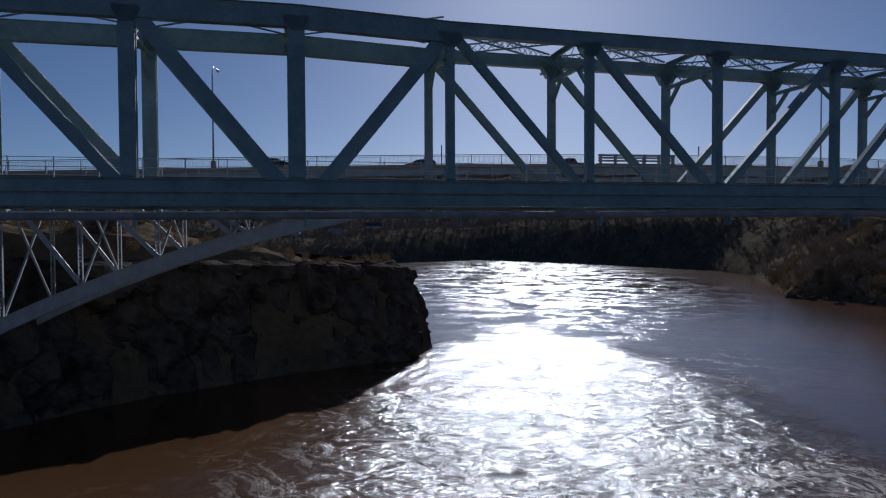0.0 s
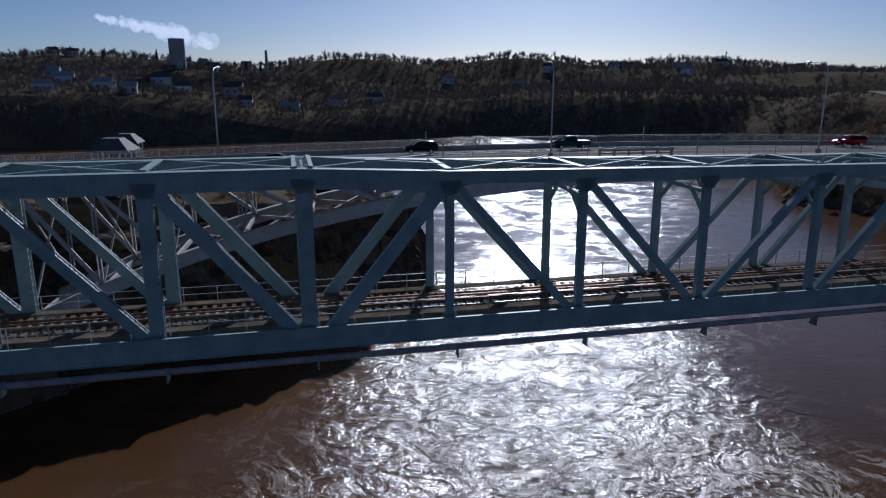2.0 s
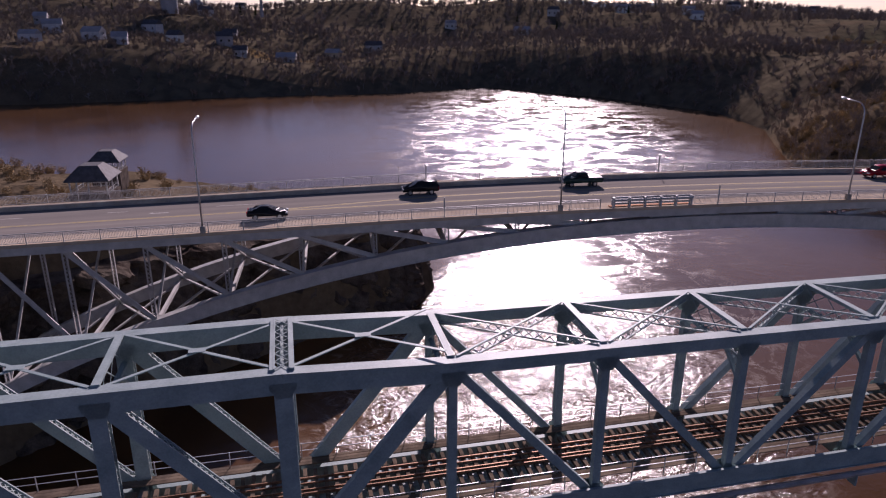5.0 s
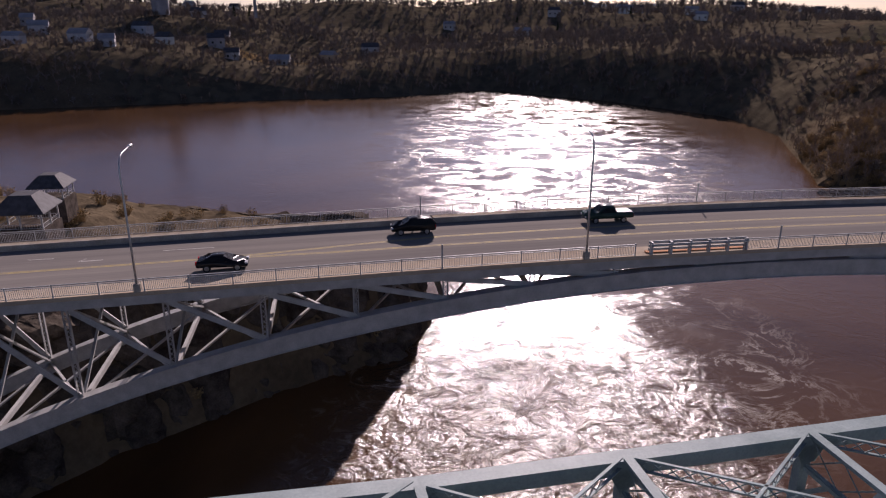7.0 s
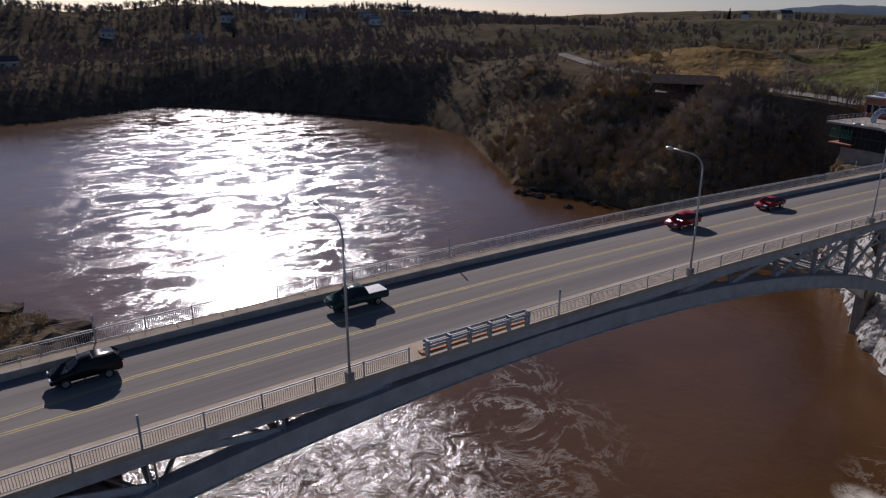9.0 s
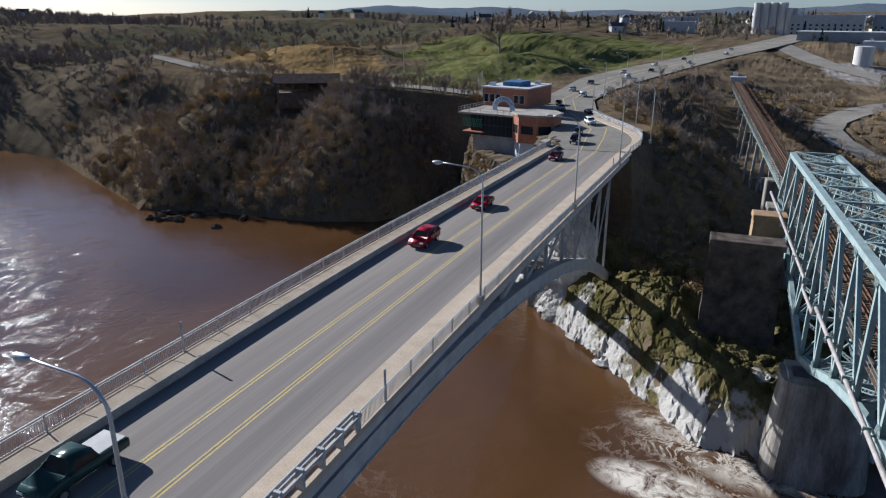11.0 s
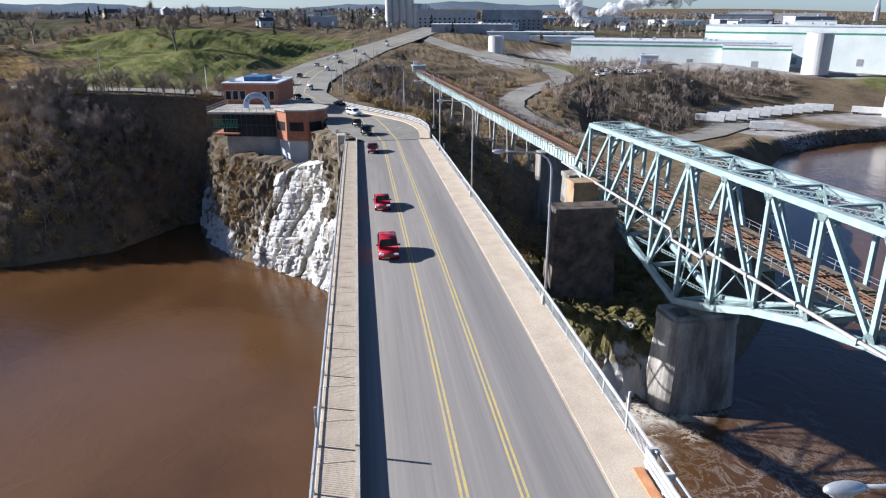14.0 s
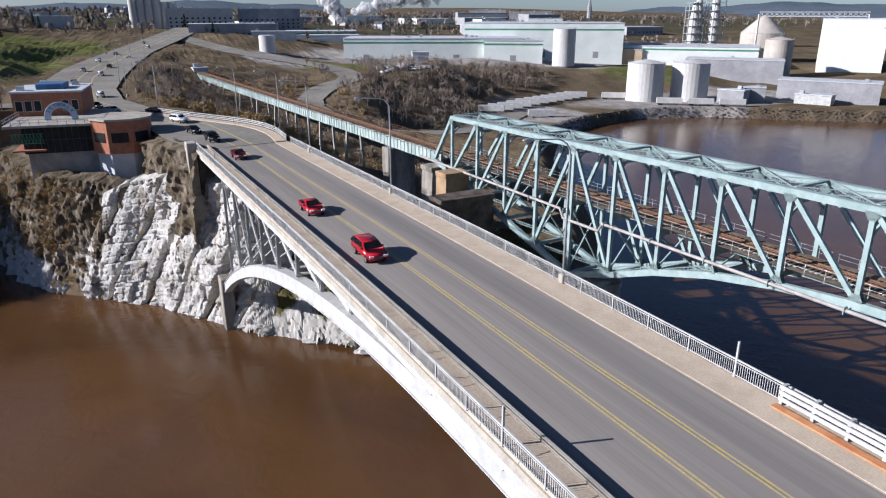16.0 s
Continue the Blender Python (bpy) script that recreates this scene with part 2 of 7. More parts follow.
def heights(px, py):
    """Height of the land at arrays of places."""
    px, py = np.asarray(px, float), np.asarray(py, float)
    inside, dist = np.zeros(px.shape, bool), np.full(px.shape, 1e9)
    for (x0, y0), (x1, y1) in zip(RIVER, RIVER[1:] + RIVER[:1]):
        d, _ = seg_dist(px, py, x0, y0, x1, y1)
        dist = np.minimum(dist, d)
        if y0 != y1:
            inside ^= ((y0 > py) != (y1 > py)) & (px < (x1 - x0) * (py - y0) / (y1 - y0) + x0)
    hh, ww, tot = np.zeros(px.shape), np.zeros(px.shape), np.zeros(px.shape)
    for x, y, h, w in LAND:
        k = 1 / (((px - x) ** 2 + (py - y) ** 2) ** 1.5 + 30)
        hh, ww, tot = hh + k * h, ww + k * w, tot + k
    hh, ww = hh / tot, ww / tot
    s = np.clip(dist / ww, 0, 1)
    s = s * (1.6 - 0.6 * s)
    rough = 0.8 * np.sin(px * 0.21 + 1.3 * np.sin(py * 0.13)) * np.sin(py * 0.17 + 0.7 * np.sin(px * 0.11)) + 2.0 * np.sin(px * 0.031 + 2) * np.sin(py * 0.027) * np.clip(dist / 150, 0, 1)
    z = np.where(inside, -np.minimum(5, dist * 1.2) - 0.3, hh * s + rough * np.clip(s, 0, 1) * 0.8 + 0.1)
    # long grass terraces above the road: level steps with short steep faces
    park = np.clip((px - 235) / 40, 0, 1) * np.clip((560 - px) / 60, 0, 1) * np.clip((py - 176) / 12, 0, 1) * np.clip((310 - py) / 30, 0, 1)
    step = ((py - 170 + 0.10 * (px - 300) + 4 * np.sin(px * 0.012)) / 38.0) % 1.0
    z = np.where(inside, z, z + park * 2.6 * (np.clip((step - 0.66) / 0.34, 0, 1) - step))
    quay = ~inside & (px > 262) & (py < -12) & (px < 460)
    z = np.where(quay, np.clip(z, 0.55 * np.minimum(dist, 8), 5.0 + np.maximum(0, dist - 55) * 0.25), z)
    for road in ROADS:
        best, zr, wr = np.full(px.shape, 1e9), np.zeros(px.shape), np.ones(px.shape)
        for (x0, y0, z0, w0), (x1, y1, z1, w1) in zip(road, road[1:]):
            d, t = seg_dist(px, py, x0, y0, x1, y1)
            b = d < best
            best, zr, wr = np.where(b, d, best), np.where(b, z0 + (z1 - z0) * t, zr), np.where(b, w0 + (w1 - w0) * t, wr)
        k = np.clip(1 - (best - wr - np.where(px < 180, 0.4, 6.0)) / np.where(px < 180, 2.5, 9), 0, 1)
        k = np.where((px < 134) & ~inside, np.clip(1 - (best - wr - 0.2) / 1.5, 0, 1) * (px > 131), k)
        z = np.where(inside, z, z * (1 - k) + (zr - np.where(px < 132, 0.25, 0.6)) * k)
    return z


def height(x, y):
    return float(heights(np.array([x]), np.array([y]))[0])


def axis(lo, hi, step, far):
    """Grid lines: even steps between lo and hi, ever wider ones out to far on both sides."""
    inner = list(np.arange(lo, hi + step / 2, step))
    out, s = [], step
    x = hi
    while x < far:
        s *= 1.09
        x += s
        out.append(x)
    back, s = [], step
    x = lo
    while x > -far:
        s *= 1.09
        x -= s
        back.append(x)
    return np.array(back[::-1] + inner + out)


gx, gy = axis(-90, 330, 2.0, 4500), axis(-60, 330, 2.0, 4500)
GX, GY = np.meshgrid(gx, gy)
GZ = heights(GX, GY)
GZ += np.where(GZ > 1, np.random.rand(*GZ.shape) * 0.35, 0)
ny, nx = GZ.shape
verts = np.stack([GX.ravel(), GY.ravel(), GZ.ravel()], 1)
idx = np.arange(nx * ny).reshape(ny, nx)
faces = np.stack([idx[:-1, :-1].ravel(), idx[:-1, 1:].ravel(), idx[1:, 1:].ravel(), idx[1:, :-1].ravel()], 1)
me = bpy.data.meshes.new("ground")
me.from_pydata(verts.tolist(), [], faces.tolist())


def ground_material():
    m = material("bank_soil", (0.095, 0.073, 0.049), (0.155, 0.12, 0.077), 0.06, 0.95, fine=0.5, bump=0.25, bump_scale=1.2, spec=0.0)
    n, l = m.node_tree.nodes, m.node_tree.links
    p = n["Principled BSDF"]
    base = p.inputs["Base Color"].links[0].from_socket
    geo = n.new("ShaderNodeNewGeometry")
    sep = n.new("ShaderNodeSeparateXYZ")
    l.new(geo.outputs["Position"], sep.inputs[0])
    noise_n = n.new("ShaderNodeTexNoise")
    noise_n.inputs["Scale"].default_value, noise_n.inputs["Detail"].default_value = 0.02, 6
    l.new(geo.outputs["Position"], noise_n.inputs[0])

    def math_node(op, x, y=None, clamp=False):
        k = n.new("ShaderNodeMath")
        k.operation, k.use_clamp = op, clamp
        for i, v in enumerate((x, y)):
            if v is not None:
                if isinstance(v, (int, float)):
                    k.inputs[i].default_value = v
                else:
                    l.new(v, k.inputs[i])
        return k.outputs[0]

    def blob(x, y, rx, ry):
        dx = math_node("DIVIDE", math_node("SUBTRACT", sep.outputs[0], x), rx)
        dy = math_node("DIVIDE", math_node("SUBTRACT", sep.outputs[1], y), ry)
        r = math_node("SQRT", math_node("ADD", math_node("MULTIPLY", dx, dx), math_node("MULTIPLY", dy, dy)))
        r = math_node("ADD", r, math_node("MULTIPLY", math_node("SUBTRACT", noise_n.outputs[0], 0.5), 1.2))
        return math_node("MULTIPLY", math_node("SUBTRACT", 1.0, r), 6.0, True)

    grass = math_node("MAXIMUM", math_node("MAXIMUM", blob(330, 215, 110, 42), blob(430, 240, 150, 75)), math_node("MAXIMUM", blob(415, 40, 30, 38), blob(420, -150, 60, 40)))
    straw = math_node("MAXIMUM", blob(232, 272, 34, 26), math_node("MAXIMUM", blob(255, 300, 28, 40), blob(-140, 560, 40, 15)))
    gravel = math_node("MAXIMUM", math_node("MAXIMUM", blob(318, -34, 42, 22), blob(335, -140, 36, 80)), math_node("MAXIMUM", blob(500, -80, 85, 150), blob(450, 78, 60, 20)))
    out = base
    woods = math_node("MAXIMUM", blob(-60, 740, 620, 330), blob(140, 420, 90, 110))
    town = math_node("MAXIMUM", blob(1500, 100, 820, 1500), blob(420, 470, 210, 150))
    for mask, c, c2 in ((town, (0.055, 0.052, 0.036), (0.095, 0.088, 0.055)), (woods, (0.085, 0.070, 0.050), (0.13, 0.108, 0.072)), (straw, (0.24, 0.16, 0.07), (0.14, 0.10, 0.05)), (grass, (0.085, 0.095, 0.032), (0.135, 0.132, 0.055)), (gravel, (0.22, 0.20, 0.18), (0.30, 0.28, 0.26))):
        rp = n.new("ShaderNodeValToRGB")
        rp.color_ramp.elements[0].color, rp.color_ramp.elements[1].color = (*c, 1), (*c2, 1)
        rp.color_ramp.elements[0].position, rp.color_ramp.elements[1].position = 0.4, 0.6
        nn = n.new("ShaderNodeTexNoise")
        nn.inputs["Scale"].default_value, nn.inputs["Detail"].default_value = 0.15, 8
        l.new(geo.outputs["Position"], nn.inputs[0]), l.new(nn.outputs[0], rp.inputs[0])
        mx = n.new("ShaderNodeMix")
        mx.data_type = "RGBA"
        l.new(mask, mx.inputs[0]), l.new(out, mx.inputs[6]), l.new(rp.outputs[0], mx.inputs[7])
        out = mx.outputs[2]
    l.new(out, p.inputs["Base Color"])
    return m


me.materials.append(ground_material())
tagged(new("ground", me), "brown autumn river banks and hills with grass", "ground", kind="structure")


def water_material():
    m = bpy.data.materials.new("river_water")
    m.use_nodes = True
    n, l = m.node_tree.nodes, m.node_tree.links
    p = n["Principled BSDF"]
    p.inputs["IOR"].default_value, p.inputs["Specular IOR Level"].default_value = 1.33, 0.75
    geo = n.new("ShaderNodeNewGeometry")
    sep = n.new("ShaderNodeSeparateXYZ")
    l.new(geo.outputs["Position"], sep.inputs[0])

    def noise_node(scale, detail=6, rough=0.6, dist=0.0, vec=None):
        k = n.new("ShaderNodeTexNoise")
        k.inputs["Scale"].default_value, k.inputs["Detail"].default_value, k.inputs["Roughness"].default_value, k.inputs["Distortion"].default_value = scale, detail, rough, dist
        l.new(vec or geo.outputs["Position"], k.inputs[0])
        return k.outputs[0]

    def mathn(op, x, y=None, clamp=False):
        k = n.new("ShaderNodeMath")
        k.operation, k.use_clamp = op, clamp
        for i, v in enumerate((x, y)):
            if v is not None:
                if isinstance(v, (int, float)):
                    k.inputs[i].default_value = v
                else:
                    l.new(v, k.inputs[i])
        return k.outputs[0]

    def blob(x, y, rx, ry, sharp=1.5):
        dx = mathn("DIVIDE", mathn("SUBTRACT", sep.outputs[0], x), rx)
        dy = mathn("DIVIDE", mathn("SUBTRACT", sep.outputs[1], y), ry)
        r = mathn("SQRT", mathn("ADD", mathn("MULTIPLY", dx, dx), mathn("MULTIPLY", dy, dy)))
        return mathn("MULTIPLY", mathn("SUBTRACT", 1.0, r), sharp, True)

    squash = n.new("ShaderNodeMapping")
    squash.inputs["Scale"].default_value = (1.0, 1.6, 1.0)
    l.new(geo.outputs["Position"], squash.inputs[0])
    # where the water runs rough: the rapids below and beyond the bridges
    rapid = mathn("MAXIMUM", mathn("MAXIMUM", blob(14, 88, 36, 75, 2.0), blob(4, 40, 42, 45)), mathn("MULTIPLY", blob(88, 72, 10, 20, 2.5), 0.15))
    pool = blob(40, 330, 85, 215, 2.2)
    outer = mathn("MAXIMUM", mathn("MAXIMUM", blob(20, 50, 58, 54, 1.2), mathn("MULTIPLY", blob(45, 128, 20, 44, 1.6), 0.5)), blob(88, 70, 24, 24, 1.5))
    # foam: thin bright threads where two warped noises cross, and churned patches
    wander = mathn("MULTIPLY", mathn("SUBTRACT", noise_node(0.045, 5, 0.6, 1.2), 0.44), 6.0, True)
    threads = mathn("ABSOLUTE", mathn("SUBTRACT", noise_node(0.10, 12, 0.7, 0.9), 0.5))
    threads = mathn("SUBTRACT", 1.0, mathn("MULTIPLY", threads, 38.0, True))
    patches = mathn("MULTIPLY", mathn("SUBTRACT", noise_node(0.22, 10, 0.74, 2.0), 0.52), 8.0, True)
    foam = mathn("MULTIPLY", mathn("MAXIMUM", mathn("MULTIPLY", threads, mathn("MULTIPLY", outer, wander)), mathn("MULTIPLY", patches, mathn("MULTIPLY", rapid, mathn("ADD", 0.45, mathn("MULTIPLY", wander, 0.55))))), 0.8)
    white = mathn("MULTIPLY", mathn("MAXIMUM", blob(77, 80, 4.5, 10, 2.5), mathn("MULTIPLY", mathn("MAXIMUM", blob(91, 83, 4, 8, 1.6), blob(85, 71, 4, 9, 1.6)), 0.7)), mathn("MULTIPLY", mathn("SUBTRACT", noise_node(0.34, 10, 0.75, 0.8), 0.40), 6.0, True))
    lace = mathn("SUBTRACT", 1.0, mathn("MULTIPLY", mathn("ABSOLUTE", mathn("SUBTRACT", noise_node(0.3, 12, 0.72, 1.0), 0.5)), 26.0, True))
    foam = mathn("MAXIMUM", foam, mathn("MAXIMUM", white, mathn("MULTIPLY", lace, mathn("MAXIMUM", blob(87, 75, 6.5, 14, 1.6), mathn("MULTIPLY", blob(66, 58, 22, 20, 1.5), 0.22)))))
    brown = n.new("ShaderNodeValToRGB")
    brown.color_ramp.elements[0].color, brown.color_ramp.elements[1].color = (0.062, 0.030, 0.012, 1), (0.102, 0.052, 0.021, 1)
    brown.color_ramp.elements[0].position, brown.color_ramp.elements[1].position = 0.35, 0.65
    l.new(noise_node(0.02, 4, 0.5, 1.0), brown.inputs[0])
    mx = n.new("ShaderNodeMix")
    mx.data_type = "RGBA"
    mx.inputs[7].default_value = (0.72, 0.66, 0.56, 1)
    l.new(foam, mx.inputs[0]), l.new(brown.outputs[0], mx.inputs[6]), l.new(mx.outputs[2], p.inputs["Base Color"])
    # ripples about a level of zero, in patches of calm and broken water
    h = mathn("ADD", mathn("MULTIPLY", mathn("SUBTRACT", noise_node(0.22, 5, 0.55, 1.2), 0.5), 1.0), mathn("MULTIPLY", mathn("SUBTRACT", noise_node(1.2, 4, 0.6, 0.5), 0.5), 0.26))
    broken = mathn("MULTIPLY", mathn("SUBTRACT", noise_node(0.06, 12, 0.80, 1.2, squash.outputs[0]), 0.485), 14.0, True)
    amount = mathn("ADD", 0.09, mathn("MULTIPLY", rapid, mathn("ADD", 0.8, mathn("MULTIPLY", broken, 0.3))))
    amount = mathn("MAXIMUM", amount, mathn("MULTIPLY", pool, mathn("ADD", 0.05, mathn("MULTIPLY", broken, 0.38))))
    h = mathn("MULTIPLY", h, amount)
    # wavelets too small to see one by one: broken water is rougher than calm water
    rough = mathn("ADD", mathn("SUBTRACT", 0.16, mathn("MULTIPLY", pool, 0.10)), mathn("MULTIPLY", mathn("MULTIPLY", pool, broken), 0.25))
    rough = mathn("ADD", mathn("MAXIMUM", rough, mathn("MULTIPLY", rapid, 0.20)), mathn("MULTIPLY", foam, 0.5))
    l.new(rough, p.inputs["Roughness"])
    bp = n.new("ShaderNodeBump")
    bp.inputs["Strength"].default_value, bp.inputs["Distance"].default_value = 1.0, 0.9
    l.new(h, bp.inputs["Height"]), l.new(bp.outputs[0], p.inputs["Normal"])
    return m


bm = bmesh.new()
bmesh.ops.create_grid(bm, x_segments=2, y_segments=2, size=1200)
water = part("water", bm, water_material())
water.location = (0, 0, 0)
tagged(water, "brown turbulent river with streaks of foam", "river", kind="structure")

# ---- roads on land ----


def ribbon(bm, line, lo, hi, lift, step=4.0):
    """A strip along a centre line between two offsets given as shares of its half width."""
    pts = []
    for (x0, y0, z0, w0), (x1, y1, z1, w1) in zip(line, line[1:]):
        k = max(1, int(math.hypot(x1 - x0, y1 - y0) / step))
        for i in range(k):
            t = i / k
            pts.append((x0 + (x1 - x0) * t, y0 + (y1 - y0) * t, z0 + (z1 - z0) * t, w0 + (w1 - w0) * t))
    pts.append(line[-1])
    rows = []
    for i, (x, y, z, w) in enumerate(pts):
        a, b = pts[max(0, i - 2)], pts[min(len(pts) - 1, i + 2)]
        d = Vector((b[0] - a[0], b[1] - a[1], 0)).normalized()
        s = Vector((-d.y, d.x, 0))
        rows.append([bm.verts.new(Vector((x, y, z + lift)) + s * (w * k)) for k in (lo, hi)])
    for a, b in zip(rows, rows[1:]):
        bm.faces.new((a[0], b[0], b[1], a[1]))


for i, line in enumerate(ROADS):
    bm = bmesh.new()
    ribbon(bm, line if i else line[1:], -1, 1, 0.0)
    tagged(part("road", bm, M_ROAD), "grey worn asphalt road", "road", kind="structure")
bm = bmesh.new()
for o in (-0.2, 0.16):
    ribbon(bm, ROADS[0][1:], o, o + 0.03, 0.02)
tagged(part("road_marking", bm, M_YELLOW), "faded yellow centre lines on asphalt", "road marking", kind="structure")

# ---- road bridge: an arch with open spandrels; u along it, v across, z up ----
ROAD_M = pose(13.3, 85.9, 0, 0, 0, 8.9)
U0, U1 = -112.0, 121.0               # ends of the deck


def deck_z(u):
    if u > 60:
        return 31.55 - 0.0258 * (u - 60)
    return 32.1 - 0.0003 * (u - 17) ** 2 if u > -25 else 31.57 + 0.0252 * (u + 25)


def arch_z(u):
    return 29.5 - 0.0020 * (u - 18) ** 2 - 7.2e-8 * (u - 18) ** 4


def strip(bm, u0, u1, v0, v1, z0, z1, step=4.0):
    """A slab that follows the deck's curve, from z0 to z1 above the road."""
    n = max(1, int((u1 - u0) / step))
    rows = []
    for i in range(n + 1):
        u = u0 + (u1 - u0) * i / n
        z = deck_z(u)
        rows.append([bm.verts.new((u, v, z + dz)) for v, dz in ((v0, z0), (v1, z0), (v1, z1), (v0, z1))])
    for a, b in zip(rows, rows[1:]):
        for k in range(4):
            bm.faces.new((a[k], a[(k + 1) % 4], b[(k + 1) % 4], b[k]))
    bm.faces.new(rows[0])
    bm.faces.new(rows[-1][::-1])


bridge = thing("road_arch_bridge", "white-painted steel arch road bridge over the river", "bridge", ROAD_M)
bm = bmesh.new()
strip(bm, U0, U1, 2.15, 13.9, -0.35, 0.0)
part("deck", bm, M_DECK, bridge, "grey asphalt carriageway")
bm = bmesh.new()
strip(bm, U0, U1, -0.35, 2.146, -0.35, 0.04)
part("footway", bm, M_WALK, bridge, "beige concrete footway")
# raised slabs of the far footway, one by one
slab = bmesh.new()
box(slab, 0.02, 3.66, 13.98, 16.0, 0.12, 0.3)
bmesh.ops.bevel(slab, geom=slab.edges[:], offset=0.02, segments=1, affect="EDGES")
slab_me = bpy.data.meshes.new("footway_slab")
slab.to_mesh(slab_me)
slab.free()
slab_me.materials.append(M_WALK)
for i in range(64):
    u = U0 + 3.69 * i + 1
    if u + 3.7 < U1:
        shared("footway_slab", slab_me, bridge, pose(u, 0, deck_z(u + 1.8), 0, 0.034 * max(-42, min(u - 17, 43)), 0))
bm = bmesh.new()
strip(bm, U0, U1, 13.9, 14.12, -0.3, 0.62)
part("kerb_beam", bm, M_CONC, bridge, "concrete kerb beam")
bm = bmesh.new()
strip(bm, U0, U1, 13.96, 16.1, -0.45, 0.11)
part("footway_base", bm, M_CONC, bridge)


def painted(name, mat, label, knots, width):
    """A painted line on the deck through (u, v) knots."""
    bm = bmesh.new()
    rows = []
    for (ua, va), (ub, vb) in zip(knots, knots[1:]):
        n = max(1, int(abs(ub - ua) / 4))
        for i in range(n + 1):
            u, v = ua + (ub - ua) * i / n, va + (vb - va) * i / n
            rows.append([bm.verts.new((u, v + o, deck_z(u) + 0.006)) for o in (-width / 2, width / 2)])
    for a, b in zip(rows, rows[1:]):
        bm.faces.new((a[0], b[0], b[1], a[1]))
    return part(name, bm, mat, bridge, label)


# two pairs of lines that frame a middle lane and close to one pair at the western end
for o in (-0.14, 0.14):
    painted("yellow_line", M_YELLOW, "worn yellow line", ((U0, 7.2 + o), (-34, 7.15 + o), (-12, 9.15 + o), (U1, 9.05 + o)), 0.15)
    painted("yellow_line", M_YELLOW, "worn yellow line", ((-34, 7.0 + o), (-24, 6.45 + o), (-8, 6.35 + o), (U1, 6.35 + o)), 0.14)
for ua, ub in ((-66, -62.5), (-53, -50.6), (-40.3, -35.3)):
    painted("lane_dash", M_LINE, "worn white dash", ((ua, 10.7), (ub, 10.6)), 0.12)
painted("turn_arrow", M_LINE, "worn white arrow stem", ((-47.6, 9.1), (-45.6, 9.1)), 0.16)
painted("turn_arrow", M_LINE, "worn white arrow head", ((-47.9, 8.9), (-47.3, 9.9)), 0.14)
painted("expansion_joint", M_WALK, "pale worn seam along the footway", ((U0, 2.22), (U1, 2.22)), 0.14)
# steelwork under the deck
for v in (0.05, 1.9, 5.0, 8.05, 11.1, 14.2, 15.7):
    bm = bmesh.new()
    strip(bm, U0, U1, v - 0.15, v + 0.15, -1.25, -0.45 if v > 13.8 else -0.36)
    part("stringer", bm, M_WHITE, bridge)
PANEL = 8.3
COLS = [-13.2 + PANEL * k for k in range(-6, 15)]
ARCH_V = (0.45, 14.9)
for v in ARCH_V:
    pts = [18 + 92.0 * k / 24 for k in range(-24, 25)]
    for k, (ua, ub) in enumerate(zip(pts, pts[1:])):
        bm = bmesh.new()
        beam(bm, (ua, v, arch_z(ua) + 0.3), (ub, v, arch_z(ub) + 0.3), 0.95, 1.6)
        for z in (-0.5, 1.1):
            beam(bm, (ua, v, arch_z(ua) + z), (ub, v, arch_z(ub) + z), 1.2, 0.08)
        part("arch_rib", bm, M_WHITE, bridge)
    for k, u in enumerate(COLS):
        top, foot = deck_z(u) - 1.25, arch_z(u) + 1.1
        if top - foot > 0.25:
            bm = bmesh.new()
            for o in (-0.22, 0.22):
                beam(bm, (u + o, v, foot), (u + o, v, top), 0.34, 0.07, (1, 0, 0))
            lattice(bm, (u, v - 0.15, foot), (u, v - 0.15, top), 0.42, (1, 0, 0), chord=0.05)
            part("spandrel_column", bm, M_WHITE, bridge)
        # one diagonal in each panel, falling towards the crown
        if k + 1 < len(COLS):
            w = COLS[k + 1]
            (ua, za), (ub, zb) = ((u, deck_z(u) - 1.25), (w, arch_z(w) + 1.1)) if w < 20 else ((w, deck_z(w) - 1.25), (u, arch_z(u) + 1.1))
            if za - zb > 0.3:
                bm = bmesh.new()
                lattice(bm, (ua, v, za), (ub, v, zb), 0.42, (0, 0, 1), chord=0.1)
                beam(bm, (ua, v, za), (ub, v, zb), 0.06, 0.32)
                part("spandrel_diagonal", bm, M_WHITE, bridge)
for k, u in enumerate(COLS):
    za, zt = arch_z(u) + 0.5, deck_z(u) - 1.3
    bm = bmesh.new()
    beam(bm, (u, ARCH_V[0], za), (u, ARCH_V[1], za), 0.35, 0.5)
    part("arch_strut", bm, M_WHITE, bridge)
    bm = bmesh.new()
    beam(bm, (u, 0.3, zt + 0.2), (u, 15.8, zt + 0.2), 0.3, 0.7)
    part("floor_beam", bm, M_WHITE, bridge)
    if zt - za > 2.0:
        bm = bmesh.new()
        beam(bm, (u, ARCH_V[0], za), (u, ARCH_V[1], zt), 0.25, 0.2)
        beam(bm, (u + 0.26, ARCH_V[0], zt), (u + 0.26, ARCH_V[1], za), 0.25, 0.2)
        part("sway_brace", bm, M_WHITE, bridge)
    if k + 1 < len(COLS):
        w = COLS[k + 1]
        bm = bmesh.new()
        beam(bm, (u, ARCH_V[0], arch_z(u) + 0.3), (w, ARCH_V[1], arch_z(w) + 0.3), 0.25, 0.2)
        beam(bm, (u, ARCH_V[1], arch_z(u) + 0.55), (w, ARCH_V[0], arch_z(w) + 0.55), 0.25, 0.2)
        part("arch_brace", bm, M_WHITE, bridge)
